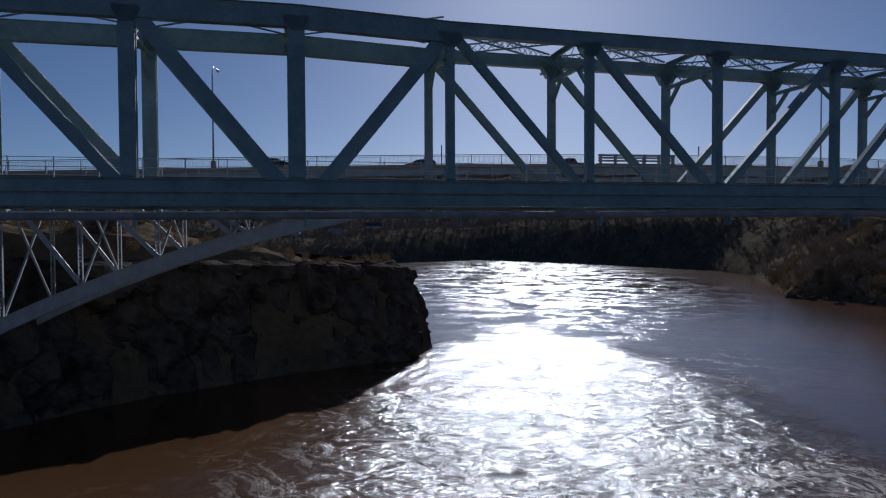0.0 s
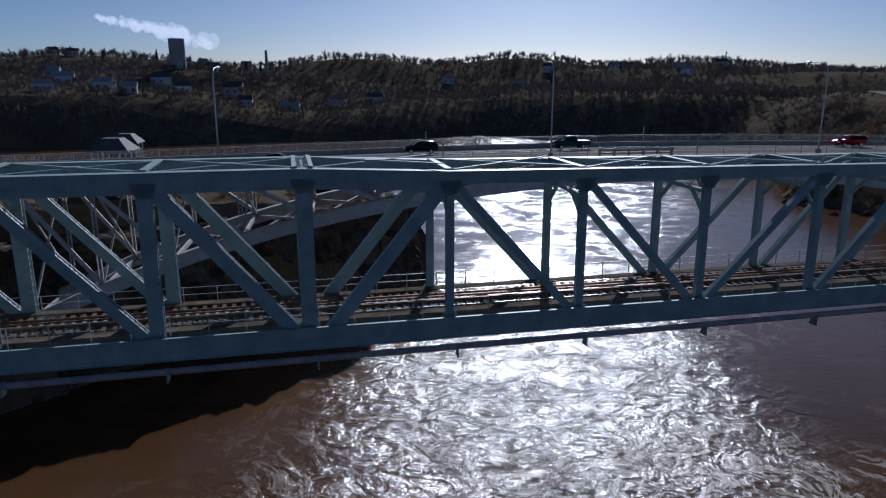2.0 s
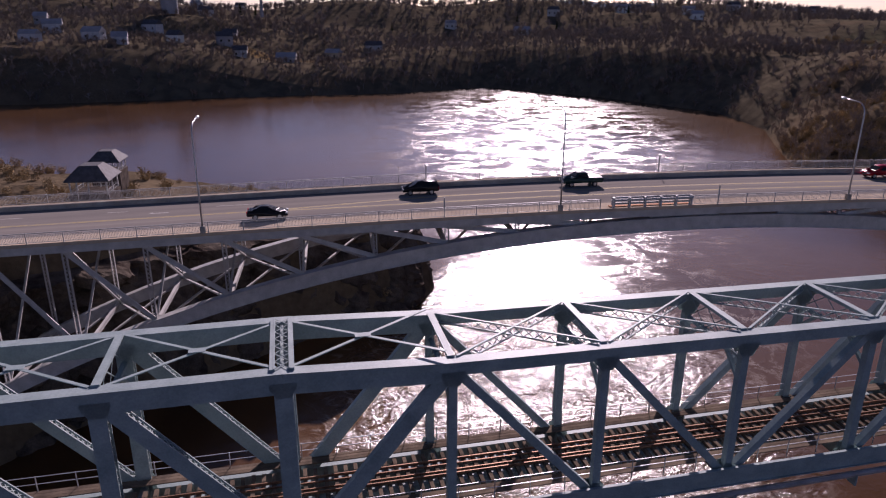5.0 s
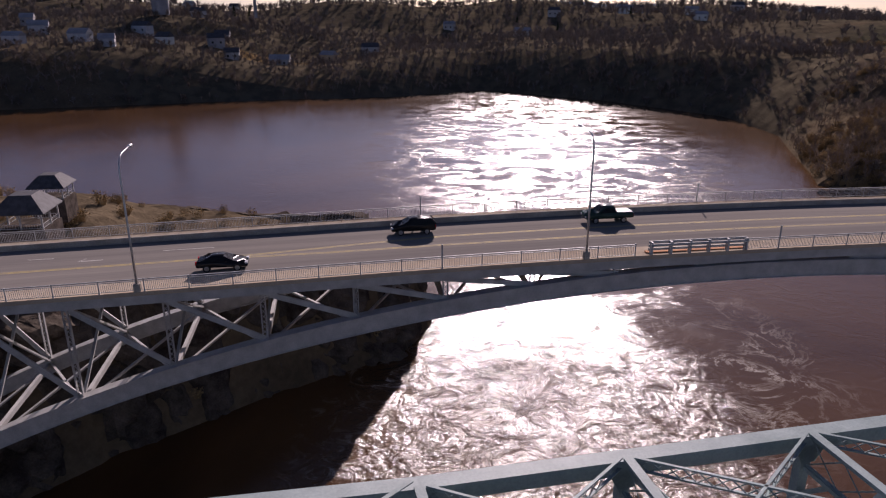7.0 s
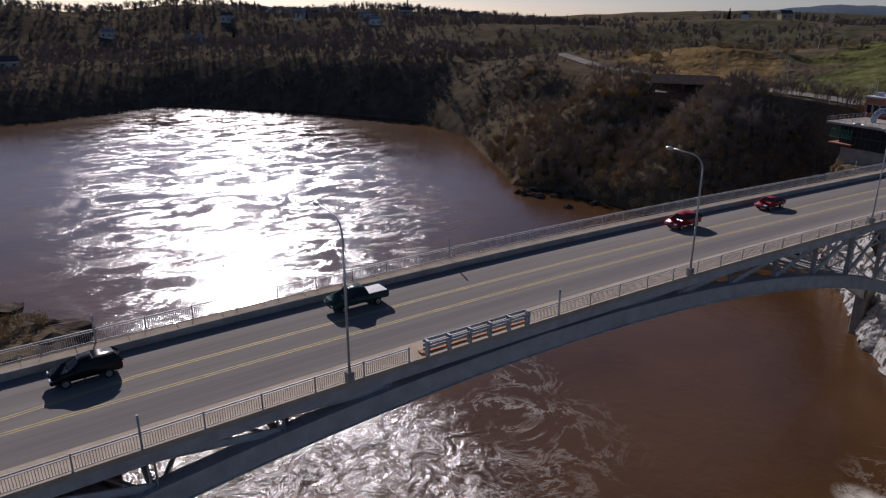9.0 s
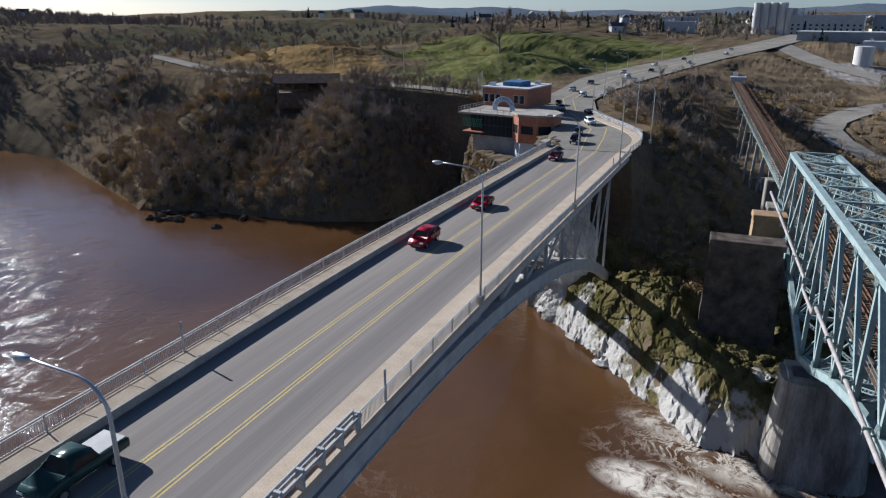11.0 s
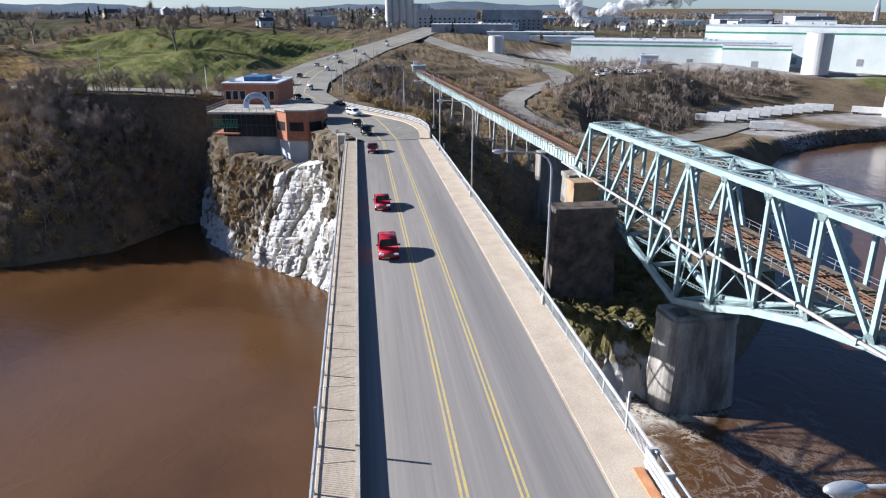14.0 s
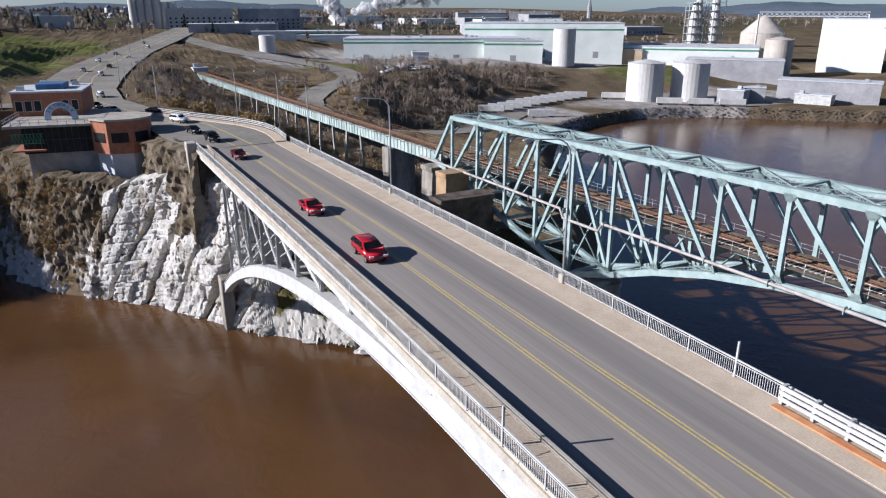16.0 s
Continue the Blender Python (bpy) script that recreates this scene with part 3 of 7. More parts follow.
# abutments
for u, d in ((110.8, 1), (-72.0, -1)):
    for v in ARCH_V:
        bm = bmesh.new()
        box(bm, u - 1.2, u + 2.0, v - 1.0, v + 1.0, -2 if d > 0 else -1, arch_z(u - 2 * d) + 1.2)
        bmesh.ops.bevel(bm, geom=bm.edges[:], offset=0.12, segments=1, affect="EDGES")
        part("arch_abutment", bm, M_PIER, bridge, "stained concrete arch footing")
for u in (U1 + 0.6,):
    bm = bmesh.new()
    box(bm, u - 1.5, u + 2.0, -0.2, 15.9, 10, 28.6)
    part("end_wall", bm, M_STONE, bridge, "concrete abutment wall")
    bm = bmesh.new()
    box(bm, u - 1.4, u + 1.4, 16.0, 17.6, 12, 31.2)
    box(bm, u - 1.8, u + 1.8, 15.8, 17.9, 6, 22)
    bmesh.ops.bevel(bm, geom=bm.edges[:], offset=0.1, segments=1, affect="EDGES")
    part("end_pillar", bm, M_CONC, bridge, "tall weathered concrete pillar")
bm = bmesh.new()
box(bm, -78, -72.5, -0.2, 16.3, 5, deck_z(-75) - 1.3)
part("end_wall", bm, M_PIER, bridge, "concrete abutment wall")


# ---- railings: panels of upright bars between posts ----
def railing_panel(length, h=1.12):
    bm = bmesh.new()
    beam(bm, (0, 0, h), (length, 0, h), 0.09, 0.08)
    beam(bm, (0, 0, h - 0.16), (length, 0, h - 0.16), 0.05, 0.04)
    beam(bm, (0, 0, 0.12), (length, 0, 0.12), 0.06, 0.05)
    n = int(length / 0.15)
    for i in range(1, n):
        beam(bm, (length * i / n, 0, 0.12), (length * i / n, 0, h - 0.16), 0.03, 0.03)
    me = bpy.data.meshes.new("railing_panel")
    bm.to_mesh(me)
    bm.free()
    me.materials.append(M_WHITE)
    return me


def post_mesh(h, w):
    bm = bmesh.new()
    box(bm, -w / 2, w / 2, -w / 2, w / 2, 0, h)
    box(bm, -w * 0.8, w * 0.8, -w * 0.8, w * 0.8, 0, 0.04)
    bmesh.ops.bevel(bm, geom=bm.edges[:], offset=0.012, segments=1, affect="EDGES")
    me = bpy.data.meshes.new("railing_post")
    bm.to_mesh(me)
    bm.free()
    me.materials.append(M_WHITE)
    return me


BAY = 3.69
PANEL_ME, POST_ME, TALL_ME = railing_panel(BAY - 0.1), post_mesh(1.2, 0.1), post_mesh(2.3, 0.13)
for side, v, base in (("rail", -0.25, 0.04), ("river", 16.02, 0.3)):
    fence = thing("bridge_railing", "white-painted steel railing with upright bars along the bridge", "railing", ROAD_M)
    for i in range(64):
        u = U0 + 2.45 + BAY * i
        if u + BAY > U1 + 0.3:
            break
        z = deck_z(u) + base
        tall = abs(u - 19.6) < 1.8 or abs(u + 13.6) < 1.8 or abs(u - 100) < 1.8
        shared("tall_post" if tall else "post", TALL_ME if tall else POST_ME, fence, pose(u, v, z - 0.005))
        if side == "rail" and 4.5 < u < 15:
            continue
        slope = math.degrees(math.atan2(deck_z(u + BAY) - deck_z(u), BAY))
        shared("panel", PANEL_ME, fence, pose(u + 0.05, v, z, 0, -slope, 0))

# temporary barrier that closes the gap in the railing
barrier = thing("timber_barrier", "white-painted timber barrier over a rust-orange kerb strip", "barrier", ROAD_M)
zb = deck_z(11) + 0.04
for i, z in enumerate((0.42, 0.78, 1.12)):
    bm = bmesh.new()
    beam(bm, (6.3, 0.12, zb + z), (16.3, 0.12, zb + z), 0.08, 0.24)
    part("rail_board", bm, M_WHITE, barrier)
bm = bmesh.new()
beam(bm, (6.3, -0.42, zb + 1.0), (16.3, -0.42, zb + 1.0), 0.08, 0.2)
part("rail_board", bm, M_WHITE, barrier)
for i in range(6):
    bm = bmesh.new()
    box(bm, 6.4 + i * 1.94, 6.58 + i * 1.94, -0.38, 0.08, zb, zb + 1.22)
    part("barrier_post", bm, M_WHITE, barrier)
bm = bmesh.new()
box(bm, 6.2, 16.3, 0.18, 0.7, zb + 0.002, zb + 0.1)
part("kerb_strip", bm, M_ORANGE, barrier, "rust-orange stained strip")

# ---- street lamps ----


def street_lamp(label):
    lamp = thing("street_lamp", label, "street lamp", group="lamps along the road")
    bm = bmesh.new()
    box(bm, -0.28, 0.28, -0.28, 0.28, 0, 0.75)
    bmesh.ops.bevel(bm, geom=bm.edges[:], offset=0.05, segments=1, affect="EDGES")
    part("base", bm, M_CONC, lamp, "square concrete base")
    bm = bmesh.new()
    pts = [(0, 0, 0.7), (0, 0, 5), (0, 0.0, 10.4)] + [(0, 1.5 - 1.5 * math.cos(radians(a)), 10.4 + 1.35 * math.sin(radians(a))) for a in (20, 40, 60, 80)] + [(0, 2.6, 11.82), (0, 3.6, 11.9)]
    tube(bm, pts, [0.11, 0.095, 0.08, 0.07, 0.065, 0.06, 0.055, 0.05, 0.045], 8)
    part("pole", bm, M_GREYSTEEL, lamp, "", "", True)
    bm = bmesh.new()
    bmesh.ops.create_uvsphere(bm, u_segments=12, v_segments=8, radius=0.5, matrix=Matrix.Translation((0, 3.9, 11.88)) @ Matrix.Diagonal((0.36, 1.0, 0.3, 1)))
    head = part("lamp_head", bm, M_GREYSTEEL, lamp, "", "", True)
    bm = bmesh.new()
    bmesh.ops.create_uvsphere(bm, u_segments=10, v_segments=6, radius=0.3, matrix=Matrix.Translation((0, 3.95, 11.78)) @ Matrix.Diagonal((0.5, 1.0, 0.4, 1)))
    part("lens", bm, M_LINE, head)
    return lamp


lamp0 = street_lamp("tall grey curved street lamp on the bridge footway")
lamp0.matrix_basis = ROAD_M @ pose(0, -0.3, deck_z(0) + 0.05)
for u in (-78, -40, 36.8, 72.3, 107):
    copy_thing(lamp0, ROAD_M @ pose(u, -0.3, deck_z(u) + 0.05))

# ---- railway bridge; s along it, w across (towards the road bridge is plus), z up ----
RAIL_M = pose(-9.0, 45.7, 0, 0, 0, 12.85)
TRW = 6.3                            # distance of the two trusses
truss = thing("railway_truss_bridge", "pale green steel railway truss bridge on concrete piers", "bridge", RAIL_M)
NODES = [-0.65 - 8.87 * k for k in range(6, 0, -1)] + [-0.65, 8.27, 17.2, 26.2, 35.2] + [35.2 + 8.35 * k for k in range(1, 9)] + [102 + 8.3 * k for k in range(1, 5)]
K0 = 6                               # the joint where the two spans meet
KP = K0 + 12                         # the joint over the pier


def top_z(s):
    return 36.5 if s < -0.3 else 36.2 - 0.012 * s


def foot_z(s):
    """Bottom chord: level in mid span, down to the pier in a curve, straight up again to the far end."""
    if s < 52:
        return 25.9
    if s <= 100:
        return 25.9 - 11.2 * ((s - 52) / 48) ** 2.2
    return 14.7 + (25.6 - 14.7) * min(1, (s - 100) / 41.0)


def member(name, p, q, w, h, up=(0, 0, 1), laced=False):
    bm = bmesh.new()
    p, q = Vector(p), Vector(q)
    if laced:
        d = (q - p).normalized()
        side = Vector((0, 1, 0))
        across = d.cross(side).normalized()
        for o in (-1, 1):            # two plates in the plane of the truss, laced together along their edges
            beam(bm, p + side * (o * h / 2), q + side * (o * h / 2), 0.07, w, across)
            lattice(bm, p + across * (o * (w / 2 - 0.06)), q + across * (o * (w / 2 - 0.06)), h - 0.1, side, chord=0.03, lace=0.05)
    else:
        beam(bm, p, q, w, h, up)
    return part(name, bm, M_TEAL, truss)


for w in (0.0, -TRW):
    for k, (s, r) in enumerate(zip(NODES, NODES[1:])):
        zt, zu = top_z(s), top_z(r)
        bm = bmesh.new()
        heavy = 1.2 if s < 0 else 0.78
        zt, zu = zt - heavy / 2 + 0.22, zu - heavy / 2 + 0.22
        beam(bm, (s, w, zt), (r, w, zu), 0.62, heavy)
        beam(bm, (s, w, zt + heavy / 2), (r, w, zu + heavy / 2), 0.8, 0.04)
        part("top_chord", bm, M_TEAL, truss)
        bm = bmesh.new()
        beam(bm, (s, w, foot_z(s)), (r, w, foot_z(r)), 0.6, 0.8)
        beam(bm, (s, w, foot_z(s) - 0.42), (r, w, foot_z(r) - 0.42), 0.85, 0.05)
        part("bottom_chord", bm, M_TEAL, truss)
    for k, s in enumerate(NODES):
        member("vertical", (s, w, foot_z(s)), (s, w, top_z(s)), 0.85 if k < K0 else 0.6 if k == K0 else 0.46, 0.95 if k == K0 else 0.5, (1, 0, 0), laced=k < K0)
        # gusset plates at the joints
        for z, sg in ((top_z(s), -1), (foot_z(s), 1)):
            bm = bmesh.new()
            for o in (-0.335, 0.335):
                a = [bm.verts.new((s + i, w + o, z + j * sg)) for i, j in ((-0.7, 0.35), (0.7, 0.35), (0.7, 0.6), (0.36, 1.2), (-0.36, 1.2), (-0.7, 0.6))]
                bm.faces.new(a)
            bmesh.ops.solidify(bm, geom=bm.faces[:], thickness=0.03)
            part("gusset", bm, M_TEAL, truss)
    # diagonals: joint at the top -> joint at the bottom
    pairs = [(k, k + 1) for k in range(0, K0)] + [(K0 + 1, K0), (K0 + 1, K0 + 2), (K0 + 2, K0 + 3)] + [(k, k - 1) for k in range(K0 + 4, KP + 1)] + [(k, k + 1) for k in range(KP, KP + 4)]
    for a, b in pairs:
        s, r = NODES[a], NODES[b]
        if b == K0:                  # the two spans have end joints of their own
            r += 0.95 if a > K0 else -0.4
        member("diagonal", (s, w, top_z(s) - 0.2), (r, w, foot_z(r) + 0.2), 0.85 if b == K0 else 0.66 if a < K0 else 0.5, 0.42, (1, 0, 0) if a < K0 else (0, 1, 0), laced=a < K0)
    e = NODES[-1]
    member("end_post", (e, w, top_z(e)), (141.6, w, 25.6), 0.6, 0.6)
    member("bottom_chord", (e, w, foot_z(e)), (141.6, w, 25.6), 0.6, 0.8)
# bracing between the trusses
for k, s in enumerate(NODES):
    zt = top_z(s)
    bm = bmesh.new()
    if k == K0:
        for o in (-0.5, 0.5):
            beam(bm, (s + o, 0, zt + 0.2), (s + o, -TRW, zt + 0.2), 0.25, 0.3)
        lattice(bm, (s, 0, zt + 0.3), (s, -TRW, zt + 0.3), 0.8, (1, 0, 0))
    else:
        beam(bm, (s, -0.3, zt + 0.28), (s, -TRW + 0.3, zt + 0.28), 0.42, 0.12)
        beam(bm, (s, -0.3, zt - 1.5), (s, -TRW + 0.3, zt - 1.5), 0.3, 0.2)
    part("top_strut", bm, M_TEAL, truss)
    bm = bmesh.new()
    lattice(bm, (s, -0.25, zt - 0.65), (s, -TRW + 0.25, zt - 0.65), 1.5, (0, 0, 1), chord=0.1, lace=0.07)
    for y, g in ((-0.3, -1), (-TRW + 0.3, 1)):
        beam(bm, (s, y, zt - 2.9), (s, y + g * 1.5, zt - 1.5), 0.22, 0.22)
    part("sway_frame", bm, M_TEAL, truss)
    if k + 1 < len(NODES):
        r = NODES[k + 1]
        if k < K0 + 1:
            for p, q in (((s, -0.3), (r, -TRW + 0.3)), ((s, -TRW + 0.3), (r, -0.3))):
                bm = bmesh.new()
                beam(bm, (p[0] + 0.3, p[1], zt + 0.2 + 0.06 * (p[1] > -1)), (q[0] - 0.3, q[1], zt + 0.2 + 0.06 * (p[1] > -1)), 0.2, 0.05)
                part("lateral", bm, M_TEAL, truss)
            bm = bmesh.new()
            box(bm, (s + r) / 2 - 0.45, (s + r) / 2 + 0.45, -TRW / 2 - 0.25, -TRW / 2 + 0.25, zt + 0.27, zt + 0.3)
            part("lateral_plate", bm, M_TEAL, truss)
        else:
            for p, q in (((s, -0.3), (r, -TRW + 0.3)), ((s, -TRW + 0.3), (r, -0.3))):
                bm = bmesh.new()
                lattice(bm, (p[0] + 0.3, p[1], zt), (q[0] - 0.3, q[1], zt), 0.55, (0, 0, 1), chord=0.08)
                part("lateral", bm, M_TEAL, truss)
    # floor
    bm = bmesh.new()
    beam(bm, (s, 0, 26.2), (s, -TRW, 26.2), 0.4, 0.9)
    part("floor_beam", bm, M_TEAL, truss)
    if foot_z(s) < 24.5:
        bm = bmesh.new()
        beam(bm, (s, 0, foot_z(s)), (s, -TRW, foot_z(s)), 0.4, 0.5)
        beam(bm, (s, 0, foot_z(s) + 0.4), (s, -TRW, 25.8), 0.18, 0.18)
        beam(bm, (s + 0.2, -TRW, foot_z(s) + 0.4), (s + 0.2, 0, 25.8), 0.18, 0.18)
        part("lower_sway_frame", bm, M_TEAL, truss)
        if k + 1 < len(NODES):
            r = NODES[k + 1]
            bm = bmesh.new()
            lattice(bm, (s, -0.3, foot_z(s)), (r, -TRW + 0.3, foot_z(r)), 0.4, (0, 0, 1))
            lattice(bm, (s, -TRW + 0.3, foot_z(s) + 0.1), (r, -0.3, foot_z(r) + 0.1), 0.4, (0, 0, 1))
            part("lower_lateral", bm, M_TEAL, truss)
S0, S1, S2 = NODES[0], 141.6, 350.0
for y in (-2.35, -3.95):
    bm = bmesh.new()
    box(bm, S0, S1, y - 0.2, y + 0.2, 25.9, 26.85)
    part("stringer", bm, M_TEAL, truss)
for y, n in ((-0.45, "walkway"), (-5.55, "walkway")):
    for k in range(3):
        bm = bmesh.new()
        yy = y - 0.3 + k * 0.28 if y > -3 else y - 0.25 + k * 0.28
        box(bm, S0, S1, yy - 0.13, yy + 0.13, 26.98, 27.05)
        part("walkway_plank", bm, M_TIE, truss, "weathered brown timber plank")


# ---- track ----
def track(parent, s0, s1, ties=True, off=0.0):
    tie = bmesh.new()
    box(tie, -0.12, 0.12, -4.9, -1.4, 26.86, 27.08)
    tm = bpy.data.meshes.new("tie")
    tie.to_mesh(tm)
    tie.free()
    tm.materials.append(M_TIE)
    n = int((s1 - s0) / 0.62)
    rnd = random.Random(4)
    if n < 310:
        for i in range(n):
            shared("tie", tm, parent, pose(s0 + 0.62 * i, rnd.uniform(-0.12, 0.12), 0))
    else:
        bm = bmesh.new()
        for i in range(n):
            j = rnd.uniform(-0.12, 0.12)
            box(bm, s0 + 0.62 * i - 0.12, s0 + 0.62 * i + 0.12, -4.9 + j, -1.4 + j, 26.86, 27.08)
        part("timber_decking", bm, M_TIE, parent, "row of weathered timber ties", "stuff")
    for y in (-2.43, -3.87, -2.85, -3.45):
        bm = bmesh.new()
        box(bm, s0, s1, y - 0.035, y + 0.035, 27.08, 27.24 if y in (-2.43, -3.87) else 27.17)
        box(bm, s0, s1, y - 0.07, y + 0.07, 27.082, 27.10)
        part("rail", bm, M_RUST, parent, "brown steel rail")


railway = thing("railway_track", "single railway track on weathered timber ties", "railway track", RAIL_M)
track(railway, S0, S1)

bm = bmesh.new()
box(bm, S0, 58, -TRW - 0.5, -TRW - 0.42, 26.2, 26.9)
box(bm, S0, 58, -TRW - 0.62, -TRW - 0.42, 26.9, 26.96)
part("fascia_girder", bm, M_TEAL, truss)
for y in (0.25, -TRW - 0.2):
    rail_line = thing("truss_handrail", "thin cable handrail beside the track on the bridge", "railing", RAIL_M)
    bm = bmesh.new()
    for z in (27.55, 28.05):
        beam(bm, (S0, y * 0.9 - 0.3, z), (S1, y * 0.9 - 0.3, z), 0.035, 0.035)
    part("cable", bm, M_GREYSTEEL, rail_line)
    bm = bmesh.new()
    q = S0 + 1.0
    while q < S1:
        beam(bm, (q, y * 0.9 - 0.3, 26.6), (q, y * 0.9 - 0.3, 28.1), 0.05, 0.05)
        q += 2.2
    part("stanchion", bm, M_GREYSTEEL, rail_line, "", "stuff")
# utility pipes on the trusses
for w, z0, nm in ((0.95, 25.2, "a"), (-TRW - 0.6, 24.75, "b")):
    pipe = thing("utility_pipe", "long grey insulated pipe fixed to the bridge", "pipe", RAIL_M)
    bm = bmesh.new()
    if w > 0:
        pts = [(S0, w, z0), (93, w, z0 - 0.1), (94.5, w, z0 - 0.1), (95.2, w, z0 - 1.3), (102.6, w, z0 - 1.3), (103.4, w, z0), (146, w, z0 + 0.5)]
    else:
        pts = [(S0, w, z0), (40, w, z0 + 0.3), (146, w, z0 + 0.8)]
    tube(bm, pts, 0.21, 10)
    part("pipe_run", bm, M_PIPE, pipe, "", "", True)
    for k, s in enumerate(NODES):
        bm = bmesh.new()
        beam(bm, (s + 0.4, 0.2 if w > 0 else -TRW - 0.2, z0 - 0.4), (s + 0.4, w + (0.3 if w > 0 else -0.3), z0 - 0.4), 0.12, 0.12)
        beam(bm, (s + 0.4, w, z0 - 0.4), (s + 0.4, w, z0 + 0.31), 0.62, 0.1)
        part("bracket", bm, M_TEAL, pipe)

# ---- viaduct of plate girders beyond the truss ----
M_GIRDER = material("weathered_green_girder", (0.20, 0.27, 0.26), (0.42, 0.47, 0.45), 0.5, 0.7, fine=0.4, stretch=(1, 1, 0.3))
viaduct = thing("railway_viaduct", "green plate girder railway viaduct on tall bents", "viaduct", RAIL_M)
for y in (-1.6, -4.7):
    bm = bmesh.new()
    box(bm, 141.8, S2, y - 0.15, y + 0.15, 24.6, 26.8)
    box(bm, 141.8, S2, y - 0.3, y + 0.3, 26.8, 26.85)
    box(bm, 141.8, S2, y - 0.3, y + 0.3, 24.55, 24.6)
    s = 142.5
    while s < S2:
        box(bm, s - 0.06, s + 0.06, y - 0.28, y + 0.28, 24.6, 26.8)
        s += 1.6
    part("plate_girder", bm, M_GIRDER, viaduct)
track2 = thing("railway_track", "single railway track on the viaduct", "railway track", RAIL_M)
track(track2, 141.8, S2)
for y in (-0.5, -5.8):
    fence = thing("viaduct_railing", "thin steel handrail beside the railway track", "railing", RAIL_M)
    bm = bmesh.new()
    for z in (27.6, 28.1):
        beam(bm, (141.8, y, z), (S2, y, z), 0.05, 0.05)
    part("handrail", bm, M_RUST, fence)
    bm = bmesh.new()
    s = 142.0
    while s < S2:
        beam(bm, (s, y, 26.85), (s, y, 28.1), 0.05, 0.05)
        beam(bm, (s, y, 26.8), (s, y - math.copysign(1.2, y + 3), 26.7), 0.1, 0.1)
        s += 2.4
    part("stanchion", bm, M_RUST, fence, "", "stuff")
for s in (163, 187, 205, 224, 243, 262, 282, 305, 328):
    p = RAIL_M @ Vector((s, -3.15, 0))
    g = height(p.x, p.y)
    if g < 23:
        if s in (163,):
            bm = bmesh.new()
            box(bm, s - 1.6, s + 1.6, -6.5, 0.2, g - 1, 24.5)
            bmesh.ops.bevel(bm, geom=bm.edges[:], offset=0.2, segments=1, affect="EDGES")
            part("concrete_pier", bm, M_PIER, viaduct, "grey concrete pier")
        else:
            bm = bmesh.new()
            for y in (-1.4, -4.9):
                beam(bm, (s, y + math.copysign(0.8, y + 3), g - 1), (s, y, 24.5), 0.6, 0.6, (1, 0, 0))
            beam(bm, (s, -5.2, 24.2), (s, -1.1, 24.2), 0.5, 0.5)
            beam(bm, (s, -5.4, (g + 24) / 2), (s, -0.9, (g + 24) / 2), 0.3, 0.3)
            part("bent", bm, M_CONC, viaduct, "slender grey bent")

# ---- piers ----


def pier(name, label, m, rings, mat, n=28):
    """A pier as stacked rounded outlines: z, half length, half width."""
    bm = bmesh.new()
    loops = []
    for z, a, b in rings:
        loop = []
        for k in range(n):
            t = 6.28319 * k / n
            c, s_ = math.cos(t), math.sin(t)
            loop.append(bm.verts.new((math.copysign(abs(c) ** 0.55, c) * a, math.copysign(abs(s_) ** 0.55, s_) * b, z)))
        loops.append(loop)
    for a, b in zip(loops, loops[1:]):
        for k in range(n):
            bm.faces.new((a[k], a[(k + 1) % n], b[(k + 1) % n], b[k]))
    bm.faces.new(loops[-1])
    ob = thing(name, label, "pier", m)
    part("shaft", bm, mat, ob)
    bm = bmesh.new()
    z, a, b = rings[-1]
    box(bm, -a * 0.8, a * 0.8, -b * 0.86, b * 0.86, z - 0.1, z + 0.35)
    bmesh.ops.bevel(bm, geom=bm.edges[:], offset=0.1, segments=1, affect="EDGES")
    part("bearing_shelf", bm, mat, ob)
    return ob


pier("bridge_pier", "large round-nosed stained concrete river pier", RAIL_M @ pose(101.0, -3.2, 0), [(-4, 4.2, 6.3), (0, 4.0, 6.1), (2, 3.9, 6.0), (12.6, 3.3, 5.2), (12.6, 3.45, 5.4), (13.6, 3.45, 5.4)], M_PIER)
bm = bmesh.new()
for w in (0, -TRW):
    box(bm, -1.0, 1.0, w + 3.2 - 0.9, w + 3.2 + 0.9, 10.6, 14.4)
bearing = part("bridge_bearing", bm, M_DKSTEEL)
bearing.matrix_basis = RAIL_M @ pose(100.2, -3.2, 0)
tagged(bearing, "dark steel bearings on the pier top", "bearing")


def block_pier(name, label, m, lx, ly, z0, z1, mat):
    ob = thing(name, label, "pier", m)
    bm = bmesh.new()
    v = []
    for z, k in ((z0, 1.18), (z1 - 0.9, 1.0)):
        v.append([bm.verts.new((i * lx * k, j * ly * k, z)) for i, j in ((-1, -1), (1, -1), (1, 1), (-1, 1))])
    for k in range(4):
        bm.faces.new((v[0][k], v[0][(k + 1) % 4], v[1][(k + 1) % 4], v[1][k]))
    bm.faces.new(v[1])
    part("shaft", bm, mat, ob)
    bm = bmesh.new()
    box(bm, -lx * 1.07, lx * 1.07, -ly * 1.07, ly * 1.07, z1 - 0.9, z1)
    bmesh.ops.bevel(bm, geom=bm.edges[:], offset=0.1, segments=1, affect="EDGES")
    part("cap", bm, mat, ob)
    return ob


